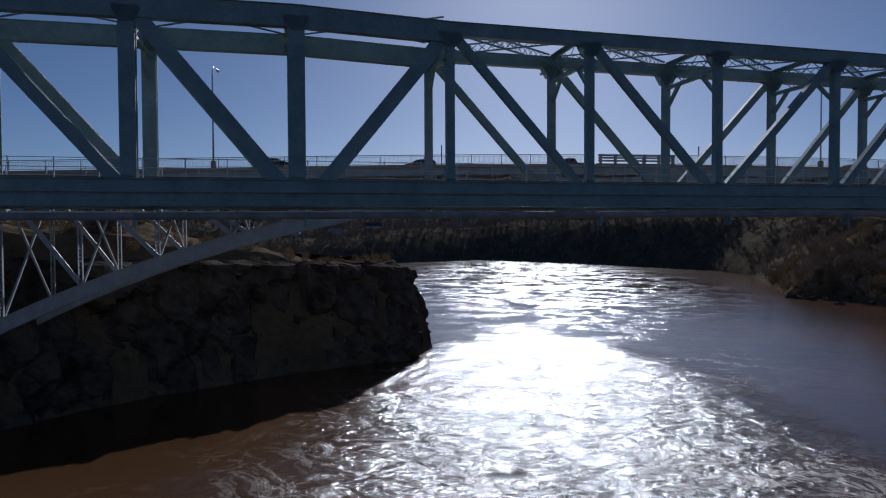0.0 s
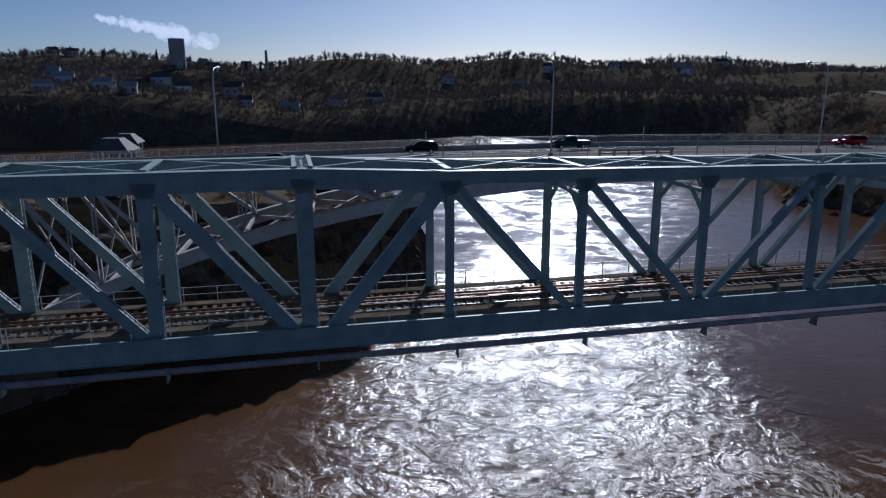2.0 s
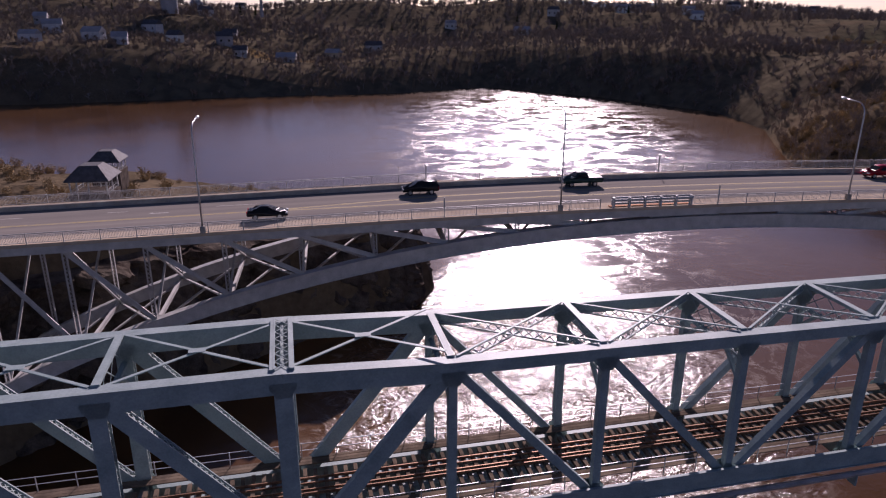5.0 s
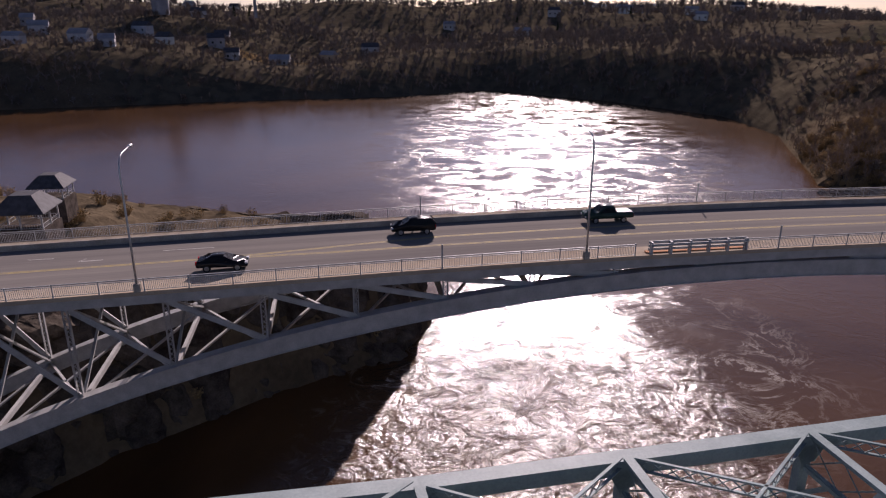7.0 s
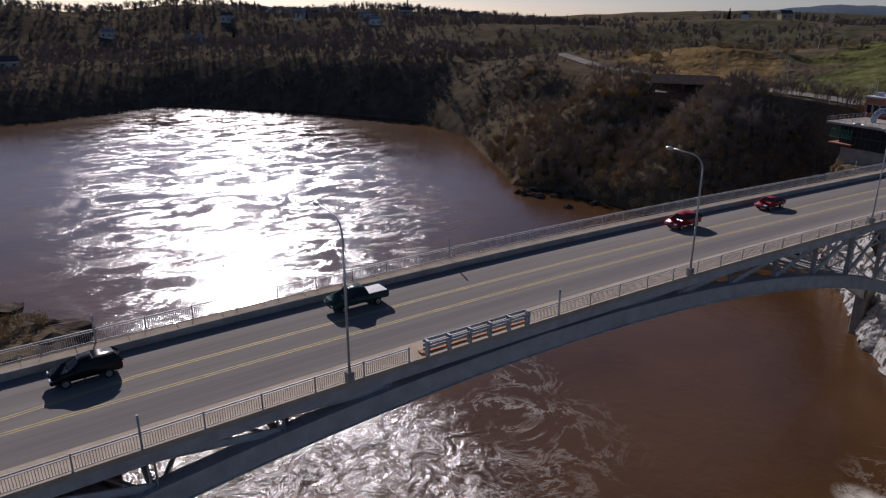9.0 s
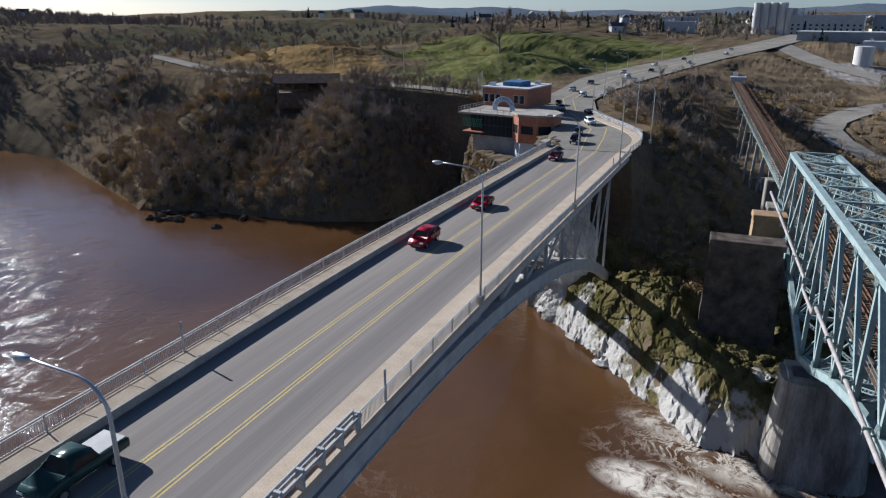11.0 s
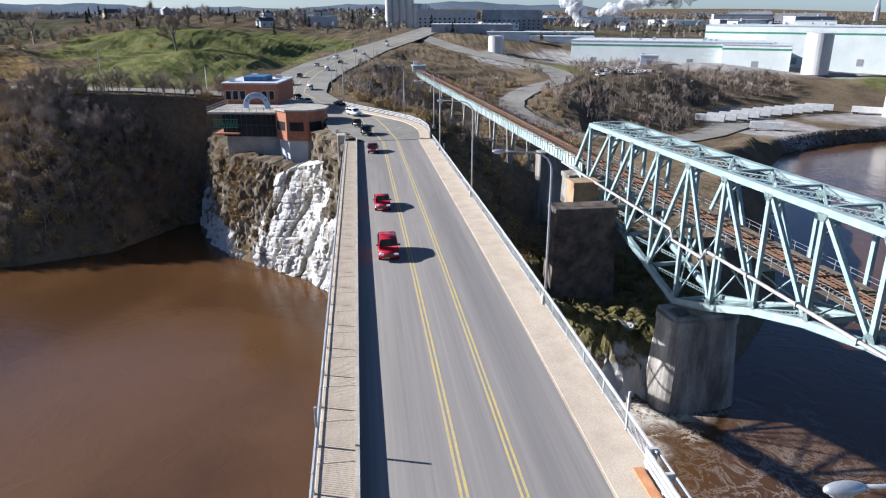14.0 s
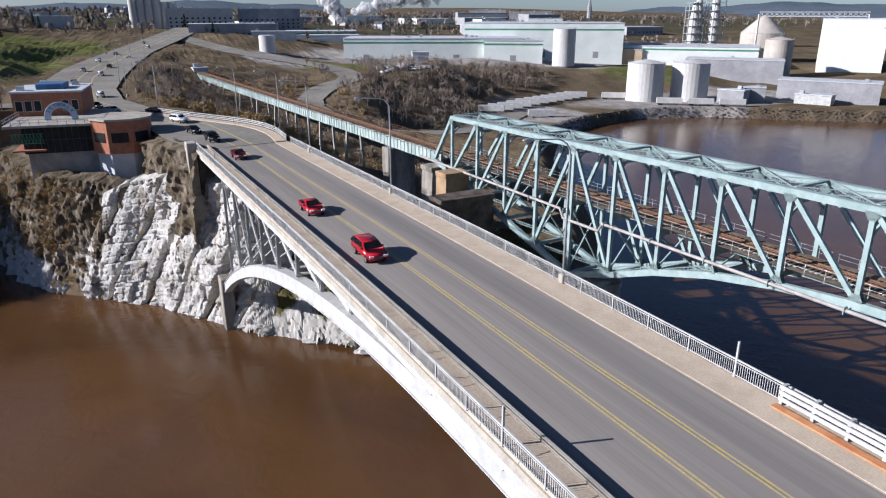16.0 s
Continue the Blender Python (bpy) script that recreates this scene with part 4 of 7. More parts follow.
block_pier("old_stone_pier", "disused dark masonry pier beside the railway bridge", RAIL_M @ pose(122.5, 5.9, 0, 0, 0, -2), 2.0, 4.9, 2, 23.7, M_STONE)
block_pier("stone_pier", "sandstone-capped masonry pier under the truss end", RAIL_M @ pose(131.4, 2.3, 0), 1.7, 2.4, 3, 25.6, M_SAND)
block_pier("truss_end_pier", "grey concrete pier carrying the truss end", RAIL_M @ pose(142.2, -3.2, 0), 2.0, 4.6, 3, 24.4, M_PIER)
block_pier("west_pier", "dark masonry pier under the railway bridge joint", RAIL_M @ pose(-53, -3.2, 0), 3, 5.5, -3, 25.3, M_STONE)

# ---- rock faces ----
M_LIME = material("pale_limestone", (0.20, 0.175, 0.14), (0.47, 0.455, 0.425), 0.30, 0.9, bump=0.07, bump_scale=2.6, fine=0.4, contrast=(0.30, 0.50), spec=0.0, stretch=(1, 1, 0.6))
M_CLIFF = material("brown_cliff_rock", (0.075, 0.058, 0.038), (0.22, 0.185, 0.14), 0.28, 0.95, bump=0.25, bump_scale=1.2, fine=0.5, contrast=(0.38, 0.68), spec=0.0)
M_MOSS = material("mossy_rock", (0.060, 0.055, 0.020), (0.15, 0.125, 0.06), 0.22, 0.95, bump=0.14, bump_scale=2.2, fine=0.5, contrast=(0.36, 0.66), spec=0.0)
M_DARKROCK = material("dark_rock", (0.045, 0.035, 0.03), (0.13, 0.11, 0.09), 0.3, 0.95, bump=0.3, bump_scale=0.9, fine=0.5, spec=0.0)


def bare_patches(m, pale, low, high):
    """Bare pale stone shows through the brown crust, mostly low on the face."""
    n, l = m.node_tree.nodes, m.node_tree.links
    p = n["Principled BSDF"]
    base = p.inputs["Base Color"].links[0].from_socket
    geo, sep, nz = n.new("ShaderNodeNewGeometry"), n.new("ShaderNodeSeparateXYZ"), n.new("ShaderNodeTexNoise")
    nz.inputs["Scale"].default_value, nz.inputs["Detail"].default_value, nz.inputs["Roughness"].default_value = 0.13, 8, 0.62
    l.new(geo.outputs["Position"], sep.inputs[0]), l.new(geo.outputs["Position"], nz.inputs[0])
    mr = n.new("ShaderNodeMapRange")
    mr.inputs[1].default_value, mr.inputs[2].default_value, mr.inputs[3].default_value, mr.inputs[4].default_value = low, high, 0.14, -0.18
    l.new(sep.outputs[2], mr.inputs[0])
    ad = n.new("ShaderNodeMath")
    l.new(nz.outputs[0], ad.inputs[0]), l.new(mr.outputs[0], ad.inputs[1])
    st = n.new("ShaderNodeMapRange")
    st.inputs[1].default_value, st.inputs[2].default_value = 0.53, 0.60
    l.new(ad.outputs[0], st.inputs[0])
    mx = n.new("ShaderNodeMix")
    mx.data_type = "RGBA"
    mx.inputs[7].default_value = (*pale, 1)
    l.new(st.outputs[0], mx.inputs[0]), l.new(base, mx.inputs[6]), l.new(mx.outputs[2], p.inputs["Base Color"])


bare_patches(M_CLIFF, (0.46, 0.44, 0.41), 2.0, 20.0)
bare_patches(M_MOSS, (0.38, 0.365, 0.335), 2.5, 11.0)


def along(line, step):
    out = []
    for (x0, y0, h0), (x1, y1, h1) in zip(line, line[1:]):
        k = max(1, int(math.hypot(x1 - x0, y1 - y0) / step))
        out += [(x0 + (x1 - x0) * i / k, y0 + (y1 - y0) * i / k, h0 + (h1 - h0) * i / k) for i in range(k)]
    return out + [line[-1]]


def blocky(p, size, cell=0.55, groove=0.5, sharp=7.0):
    """Stepped relief: each cell stands out by its own amount, with cracks between."""
    q = p / size
    d, pts = noise.voronoi(q, distance_metric="CHEBYCHEV", exponent=2.5)
    c = noise.cell(pts[0] * 7.3)
    crack = min(1.0, (d[1] - d[0]) * sharp)
    return (c * cell - (1 - crack) * groove) * size


def hashed(i, j, k=0):
    return math.sin(i * 127.1 + j * 311.7 + k * 74.7 + 1.3) * 43758.5 % 1.0


def bedded(a, z, wide, tall, seed):
    """Flat faces of jointed stone: beds that run nearly level, cut by slanting joints; each block stands out and leans by itself."""
    z += 0.10 * a + 0.5 * noise.noise(Vector((a * 0.11, z * 0.13, seed)))
    row = math.floor(z / tall)
    b = a + 0.42 * z + hashed(row, seed, 3) * wide * 2
    b += 0.35 * noise.noise(Vector((a * 0.3, z * 0.25, seed + 9)))
    col = math.floor(b / wide)
    fz, fb = z / tall - row, b / wide - col
    lift = hashed(row, col, seed) - 0.5
    lean = (hashed(row, col, seed + 1) - 0.5) * (fb - 0.5) + (hashed(row, col, seed + 2) - 0.35) * (fz - 0.5)
    crack = max(0.0, 1 - min(fb, 1 - fb) * wide / 0.20) * 0.8 + max(0.0, 1 - min(fz, 1 - fz) * tall / 0.14) * 0.6
    return lift, lean, crack, (row, col)


def slabs(p, size):
    """A jointed rock face with a few deep clefts that slant through it."""
    a = p.x * 0.68 + p.y * 0.73
    l1, n1, c1, block_id = bedded(a, p.z, size, size * 0.62, 4)
    l2, n2, c2, _ = bedded(a + 7, p.z + 3, size * 0.36, size * 0.2, 11)
    b = a + 0.55 * p.z + 1.2 * noise.noise(Vector((a * 0.1, p.z * 0.12, 2)))
    cleft = abs((b / 7.5) % 1.0 - 0.5) * 7.5
    deep = hashed(math.floor(b / 7.5), 2, 5)
    gap = max(0.0, 1 - cleft / (0.35 + 0.6 * deep)) * (0.8 + 1.8 * deep)
    return l1 * 1.0 + n1 * 1.3 - c1 * 0.45 + l2 * 0.30 + n2 * 0.45 - c2 * 0.16 - gap + 0.12 * noise.fractal(p * 1.1, 0.8, 2.0, 4), block_id


def rock_of_blocks(name, label, category, verts, faces, ids, mat):
    """One mass of rock whose joint-bounded blocks are its parts."""
    mass = thing(name, label, category)
    groups = {}
    for f in faces:
        groups.setdefault(ids[f[0]], []).append(f)
    for fs in groups.values():
        used = sorted({v for f in fs for v in f})
        number = {v: i for i, v in enumerate(used)}
        me = bpy.data.meshes.new("rock_block")
        me.from_pydata([verts[v] for v in used], [], [[number[v] for v in f] for f in fs])
        me.materials.append(mat)
        shared("rock_block", me, mass)
    return mass


def cliff(name, label, line, mat, setback, size, amount, seed, step=0.45, style="blocks"):
    """A rock wall over the water along a line of (x, y, height); it leans back by setback."""
    pts = along(line, step)
    verts, ids, faces = [], [], []
    n = max(10, int(max(p[2] for p in pts) / step))
    for i, (x, y, h) in enumerate(pts):
        a, b = pts[max(0, i - 3)], pts[min(len(pts) - 1, i + 3)]
        d = Vector((b[0] - a[0], b[1] - a[1], 0)).normalized()
        out = Vector((-d.y, d.x, 0))
        for k in range(n + 4):
            t = min(1.0, k / n)
            base = Vector((x, y, -1.2 + (h + 1.2) * t)) - out * (setback * t ** 1.3)
            if k > n:
                base -= out * ((k - n) * 1.2)
                base.z += 0.25 * (k - n)
            q = Vector((base.x + seed, base.y, base.z * 0.8))
            rise = noise.noise(base * 0.9) * 0.25
            if style == "weathered":
                l1, n1, c1, block_id = bedded(q.x * 0.6 + q.y * 0.8, q.z, size * 0.8, size * 0.9, 31)
                off = noise.fractal(Vector((q.x, q.y, q.z * 0.45)) * 0.22, 0.75, 2.1, 6) * 1.5 + l1 * 0.7 + n1 * 1.0 - c1 * 0.35 + 0.3 * noise.fractal(q * 0.9, 0.8, 2.0, 4)
                rise = 0.0
            elif style == "slabs":
                off, block_id = slabs(q, size)
                off += noise.noise(base * 0.12) * 1.6
            else:
                off = blocky(q, size) * amount + blocky(q + Vector((9, 3, 1)), size * 0.35) * amount * 0.7 + noise.noise(base * 0.12) * 1.6
                block_id = tuple(round(v, 2) for v in noise.voronoi(q / size, distance_metric="CHEBYCHEV", exponent=2.5)[1][0])
            verts.append(base + out * off + Vector((0, 0, rise)))
            ids.append(block_id)
            if i and k:
                c = i * (n + 4) + k
                faces.append((c - (n + 4) - 1, c - 1, c, c - (n + 4)))
    return rock_of_blocks(name, label, "cliff", verts, faces, ids, mat)


cliff("limestone_cliff", "white blocky limestone cliff above the river", [(113.6, 111.2, 5), (116.2, 114.0, 16), (119.0, 117.0, 24), (127, 124.2, 25), (133.2, 130, 24), (138, 137.5, 22), (140.5, 141, 20)], M_LIME, 5.5, 4.6, 0.75, 3.0, 0.27, "slabs")
cliff("brown_cliff", "brown weathered cliff with dry shrubs below the building", [(139, 136.5, 21), (143, 143.5, 22), (148, 151, 22), (158, 159, 23), (170, 165, 24), (178, 169, 24)], M_CLIFF, 5.0, 3.6, 0.6, 11.0, 0.4, "weathered")
cliff("earth_bank", "brown earthy bank with dry grass under the road", [(126.5, 122.4, 29.5), (133, 125.8, 29.5), (141, 129.6, 29.3), (148, 133, 28.5)], M_CLIFF, 2.0, 3.0, 0.6, 21.0, 0.5, "weathered")
cliff("dark_promontory", "dark jagged rock promontory in the river", [(-66, 149, 22), (-40, 151.5, 19), (-14, 156, 17), (-5, 150, 15), (-1.5, 141, 16), (-6.5, 127.5, 17), (-24, 115, 18), (-42, 99, 19), (-54, 83, 20), (-66, 63, 22), (-95, 39, 24)], M_DARKROCK, 4.0, 6.0, 0.5, 5.0, step=0.9)


def ledge(name, label, x0, x1, y0, y1, mat, lift, size, amount, step=0.45, reach=14):
    """A rock shelf: the land near the water line in tilted slabs."""
    xs, ys = np.arange(x0, x1, step), np.arange(y0, y1, step)
    X, Y = np.meshgrid(xs, ys)
    Z = heights(X, Y)
    verts, ids, faces, grid = [], [], [], {}
    for j in range(len(ys)):
        for i in range(len(xs)):
            z = Z[j, i]
            if -1.8 < z < reach:
                p = Vector((xs[i], ys[j], z))
                l1, n1, c1, slab_id = bedded(p.x * 0.75 + p.y * 0.66, p.y * 0.75 - p.x * 0.66, size * 1.5, size, 21)
                l2, n2, c2, _ = bedded(p.x * 0.9 + p.y * 0.4 + 5, p.y * 0.9 - p.x * 0.4, size * 0.5, size * 0.36, 27)
                b = (l1 * 1.6 + n1 * 2.6 - c1 * 0.5 + l2 * 0.6 + n2 * 0.9 - c2 * 0.25) * amount * 1.6 + 0.15 * noise.fractal(p * 0.9, 0.8, 2.0, 4)
                grid[i, j] = len(verts)
                verts.append((p.x, p.y, max(-1.5, z + lift + b)))
                ids.append(slab_id)
    for i, j in grid:
        q = [grid.get(k, -1) for k in ((i, j), (i + 1, j), (i + 1, j + 1), (i, j + 1))]
        if min(q) >= 0:
            faces.append(q)
    return rock_of_blocks(name, label, "rock", verts, faces, ids, mat)


ledge("rock_ledge", "pale mossy rock ledge at the water under the bridges", 84, 128, 58, 116, M_MOSS, 1.0, 4.2, 0.6, step=0.36, reach=17)

# ---- trees ----
M_TWIG = material("bare_twigs", (0.19, 0.152, 0.125), (0.30, 0.25, 0.205), 0.05, 0.9, fine=0.3, spec=0.0)
M_FARTWIG = material("far_bare_twigs", (0.17, 0.142, 0.122), (0.26, 0.22, 0.19), 0.02, 0.9, fine=0.3, spec=0.0)
M_BUSH = material("dry_shrub", (0.24, 0.17, 0.085), (0.40, 0.30, 0.165), 0.08, 0.9, fine=0.4, spec=0.0)
M_ORANGELEAF = material("orange_leaves", (0.30, 0.17, 0.04), (0.40, 0.27, 0.09), 0.4, 0.9, fine=0.3, spec=0.0)
M_NEEDLE = material("conifer_needles", (0.018, 0.030, 0.016), (0.035, 0.05, 0.025), 0.5, 0.9, fine=0.3, spec=0.0)


class Soup:
    """Loose vertices and triangles that grow quickly."""

    def __init__(self):
        self.v, self.f = [], []

    def prism(self, p, q, r0, r1):
        d = (q - p).normalized()
        s = d.cross(Vector((0.3, 0.5, 0.8))).normalized()
        t = d.cross(s)
        b = len(self.v)
        for o, r in ((p, r0), (q, r1)):
            for k in range(3):
                a = 2.0944 * k
                self.v.append(o + (s * math.cos(a) + t * math.sin(a)) * r)
        for k in range(3):
            m = (k + 1) % 3
            self.f += [(b + k, b + m, b + 3 + m), (b + k, b + 3 + m, b + 3 + k)]

    def sliver(self, p, q, w):
        d = (q - p)
        s = d.cross(Vector((0.2, 0.9, 0.4))).normalized() * w
        b = len(self.v)
        self.v += [p - s, p + s, q]
        self.f.append((b, b + 1, b + 2))

    def leaf(self, p, r, rnd):
        n = Vector((rnd.gauss(0, 1), rnd.gauss(0, 1), rnd.gauss(0, 1))).normalized()
        s = n.cross(Vector((0.1, 0.3, 0.9))).normalized() * r
        t = n.cross(s)
        b = len(self.v)
        self.v += [p - s, p + t * 0.7, p + s, p - t * 0.7]
        self.f += [(b, b + 1, b + 2), (b, b + 2, b + 3)]

    def arrays(self):
        return np.array([tuple(v) for v in self.v], np.float32), np.array(self.f, np.int32)


def bare_tree(seed, h=9.0, spread=0.5, twigs=230, trunk=0.16, width=0.028, depth=3):
    rnd, s = random.Random(seed), Soup()
    tips = []

    def grow(p, d, length, r, level):
        q = p + d * length
        s.prism(p, q, r, r * 0.6)
        tips.append((p, q, level))
        if level < depth:
            for _ in range(3 if level else 5):
                t = rnd.uniform(0.35, 1.0)
                e = (d + Vector((rnd.gauss(0, spread), rnd.gauss(0, spread), rnd.uniform(-0.05, 0.45)))).normalized()
                grow(p.lerp(q, t), e, length * rnd.uniform(0.45, 0.7), r * 0.5, level + 1)
    grow(Vector((0, 0, -0.5)), Vector((rnd.gauss(0, 0.06), rnd.gauss(0, 0.06), 1)).normalized(), h * 0.5, trunk, 0)
    ends = [t for t in tips if t[2] >= depth - 1]
    for _ in range(twigs):
        p, q, _l = rnd.choice(ends)
        o = p.lerp(q, rnd.random())
        e = ((q - p).normalized() + Vector((rnd.gauss(0, 0.6), rnd.gauss(0, 0.6), rnd.gauss(0.1, 0.5)))).normalized()
        s.sliver(o, o + e * h * rnd.uniform(0.08, 0.17) * (1 + 0.5 * (3 - depth)), width)
    return s.arrays()


def shrub(seed, h=3.0, n=95, leaf=0.16):
    rnd, s = random.Random(seed), Soup()
    for _ in range(n):
        a, r = rnd.uniform(0, 6.283), rnd.random() ** 0.6 * h * 0.55
        b = Vector((math.cos(a) * r * 0.4, math.sin(a) * r * 0.4, -0.2))
        t = Vector((math.cos(a) * r, math.sin(a) * r, h * rnd.uniform(0.4, 1.0) * (1 - 0.4 * (r / h))))
        s.sliver(b, t, 0.03)
        for _k in range(2):
            s.leaf(b.lerp(t, rnd.uniform(0.6, 1.0)) + Vector((rnd.gauss(0, 0.2), rnd.gauss(0, 0.2), 0)), leaf * rnd.uniform(0.6, 1.4), rnd)
    return s.arrays()


def crown(seed, h=8.0, n=500, leaf=0.22):
    """Leaves in a loose ball of clumps."""
    rnd, s = random.Random(seed), Soup()
    for _ in range(n):
        p = Vector((rnd.gauss(0, 1), rnd.gauss(0, 1), rnd.gauss(0, 0.8)))
        s.leaf(Vector((0, 0, h * 0.62)) + p.normalized() * h * 0.3 * rnd.random() ** 0.35, leaf * rnd.uniform(0.6, 1.4), rnd)
    return s.arrays()


def conifer(seed, h=9.0):
    rnd, s = random.Random(seed), Soup()
    s.prism(Vector((0, 0, -0.4)), Vector((0, 0, h)), 0.15, 0.02)
    for i in range(150):
        t = rnd.random() ** 0.8
        a, r = rnd.uniform(0, 6.283), h * 0.24 * (1 - t) + 0.15
        p = Vector((0, 0, h * (0.1 + 0.9 * t)))
        q = p + Vector((math.cos(a) * r, math.sin(a) * r, -0.18 * r))
        s.sliver(p, q, 0.12 * h * 0.35 * (1 - t) + 0.08)
        s.leaf(p.lerp(q, 0.8), 0.35, rnd)
    return s.arrays()


def soup_mesh(name, v, f, mat):
    me = bpy.data.meshes.new(name)
    me.vertices.add(len(v))
    me.vertices.foreach_set("co", np.ascontiguousarray(v, np.float32).ravel())
    me.loops.add(3 * len(f))
    me.loops.foreach_set("vertex_index", np.ascontiguousarray(f, np.int32).ravel())
    me.polygons.add(len(f))
    me.polygons.foreach_set("loop_start", np.arange(0, 3 * len(f), 3, dtype=np.int32))
    me.update(calc_edges=True)
    me.materials.append(mat)
    return me


def wood(name, label, category, protos, places, mat, lo, hi, seed):
    """Many plants joined into one object."""
    rnd = np.random.RandomState(seed)
    V, F, base = [], [], 0
    z = heights(places[:, 0], places[:, 1])
    for (x, y), h in zip(places, z):
        if h < 0.4:
            continue
        v, f = protos[rnd.randint(len(protos))]
        k, a = rnd.uniform(lo, hi), rnd.uniform(0, 6.283)
        c, s = math.cos(a) * k, math.sin(a) * k
        w = np.empty_like(v)
        w[:, 0], w[:, 1], w[:, 2] = v[:, 0] * c - v[:, 1] * s + x, v[:, 0] * s + v[:, 1] * c + y, v[:, 2] * k * rnd.uniform(0.85, 1.2) + h
        V.append(w), F.append(f + base)
        base += len(v)
    me = soup_mesh(name, np.concatenate(V), np.concatenate(F), mat)
    return tagged(new(name, me), label, category, kind="stuff")


def near_road(p, margin=3.0):
    best = np.full(len(p), 1e9)
    for road in ROADS:
        for (x0, y0, _z, w0), (x1, y1, _y, w1) in zip(road, road[1:]):
            d, _t = seg_dist(p[:, 0], p[:, 1], x0, y0, x1, y1)
            best = np.minimum(best, d - max(w0, w1))
    s = (p[:, 0] + 9.0) * 0.975 + (p[:, 1] - 45.7) * 0.2224
    w = -(p[:, 0] + 9.0) * 0.2224 + (p[:, 1] - 45.7) * 0.975
    rail = (w > -9) & (w < 3.5) & (s < 360)
    return (best < margin) | rail


def scatter(n, x0, x1, y0, y1, seed, clump=0.0, scale=0.03):
    r = np.random.RandomState(seed)
    p = np.stack([r.uniform(x0, x1, n), r.uniform(y0, y1, n)], 1)
    p = p[~near_road(p)]
    if clump:
        p = np.array([q for q in p if noise.noise(Vector((q[0] * scale, q[1] * scale, seed))) > clump - 0.5] or [(x0, y0)])
    return p


def clear(p, *boxes):
    for x0, x1, y0, y1 in boxes:
        p = p[~((p[:, 0] > x0) & (p[:, 0] < x1) & (p[:, 1] > y0) & (p[:, 1] < y1))]
    return p


BARE = [bare_tree(k) for k in range(5)]
FARB = [bare_tree(10 + k, 7, 0.85, 85, 0.14, 0.11, 1) for k in range(4)]
TOWN = [bare_tree(30 + k, 8, 0.8, 34, 0.14, 0.3, 1) for k in range(3)]
SHRUB = [shrub(k) for k in range(4)]
CONE = [conifer(k) for k in range(3)]
BUILT = ((150, 190, 126, 160), (172, 192, 222, 238))
wood("bank_trees", "bare grey-brown trees on the river bank", "trees", BARE, clear(np.concatenate([scatter(650, 118, 192, 165, 345, 1), scatter(330, 126, 186, 166, 262, 31)]), *BUILT), M_TWIG, 0.5, 0.95, 1)
wood("bank_shrubs", "dry brown and ochre shrubs on the bank", "shrubs", SHRUB, clear(np.concatenate([scatter(900, 118, 200, 160, 345, 2, 0.45), scatter(420, 124, 184, 164, 255, 32), scatter(650, 122, 176, 190, 300, 46, 0.4, 0.05)]), *BUILT), M_BUSH, 0.6, 1.3, 2)
wood("gully_trees", "bare trees in the gully beside the viaduct", "trees", BARE, np.concatenate([scatter(380, 138, 330, 60, 135, 3), scatter(240, 170, 340, 112, 152, 33)]), M_TWIG, 0.5, 0.85, 3)
wood("gully_shrubs", "dry shrubs in the gully beside the viaduct", "shrubs", SHRUB, scatter(500, 125, 330, 60, 135, 4), M_BUSH, 0.6, 1.2, 4)
wood("slope_trees", "bare trees on the slope above the yard", "trees", BARE, np.concatenate([clear(scatter(420, 275, 400, -20, 68, 5), (270, 345, -60, -8)), [q for q in scatter(420, 335, 412, -80, 0, 34) if q[0] > 352 + (-q[1] - 14) * 0.545]]), M_TWIG, 0.6, 1.0, 5)
wood("cliff_shrubs", "dry brown shrubs on the cliff top", "shrubs", SHRUB, clear(scatter(330, 118, 178, 108, 172, 6), (153, 190, 126, 160)), M_BUSH, 0.4, 0.9, 6)
wood("cove_trees", "bare trees that crowd the shaded cove below the road", "trees", BARE, np.concatenate([clear(scatter(240, 148, 200, 160, 222, 41), *BUILT), np.random.RandomState(43).uniform((166, 161), (184.5, 212), (150, 2))]), M_TWIG, 0.5, 0.95, 41)
wood("cove_shrubs", "dry shrubs in the shaded cove", "shrubs", SHRUB, clear(scatter(260, 146, 200, 160, 222, 42), *BUILT), M_BUSH, 0.5, 1.1, 42)


def face_shrubs(name, label, line, setback, n, lo, hi, seed):
    """Shrubs and grass tufts that hang on a rock face."""
    rnd = random.Random(seed)
    pts = along(line, 0.4)
    V, F, base = [], [], 0
    for _ in range(n):
        i = rnd.randrange(3, len(pts) - 3)
        x, y, h = pts[i]
        d = Vector((pts[i + 3][0] - pts[i - 3][0], pts[i + 3][1] - pts[i - 3][1], 0)).normalized()
        t = rnd.random() ** 0.6
        if noise.noise(Vector((x * 0.2, y * 0.2, h * t * 0.2 + seed))) < -0.05:
            continue
        p = Vector((x, y, -0.8 + (h + 0.8) * t)) - Vector((-d.y, d.x, 0)) * (setback * t ** 1.3 - 0.2)
        v, f = SHRUB[rnd.randrange(len(SHRUB))]
        V.append(v * rnd.uniform(lo, hi) + np.array(p, np.float32)), F.append(f + base)
        base += len(v)
    return tagged(new(name, soup_mesh(name, np.concatenate(V), np.concatenate(F), M_BUSH)), label, "shrubs", kind="stuff")


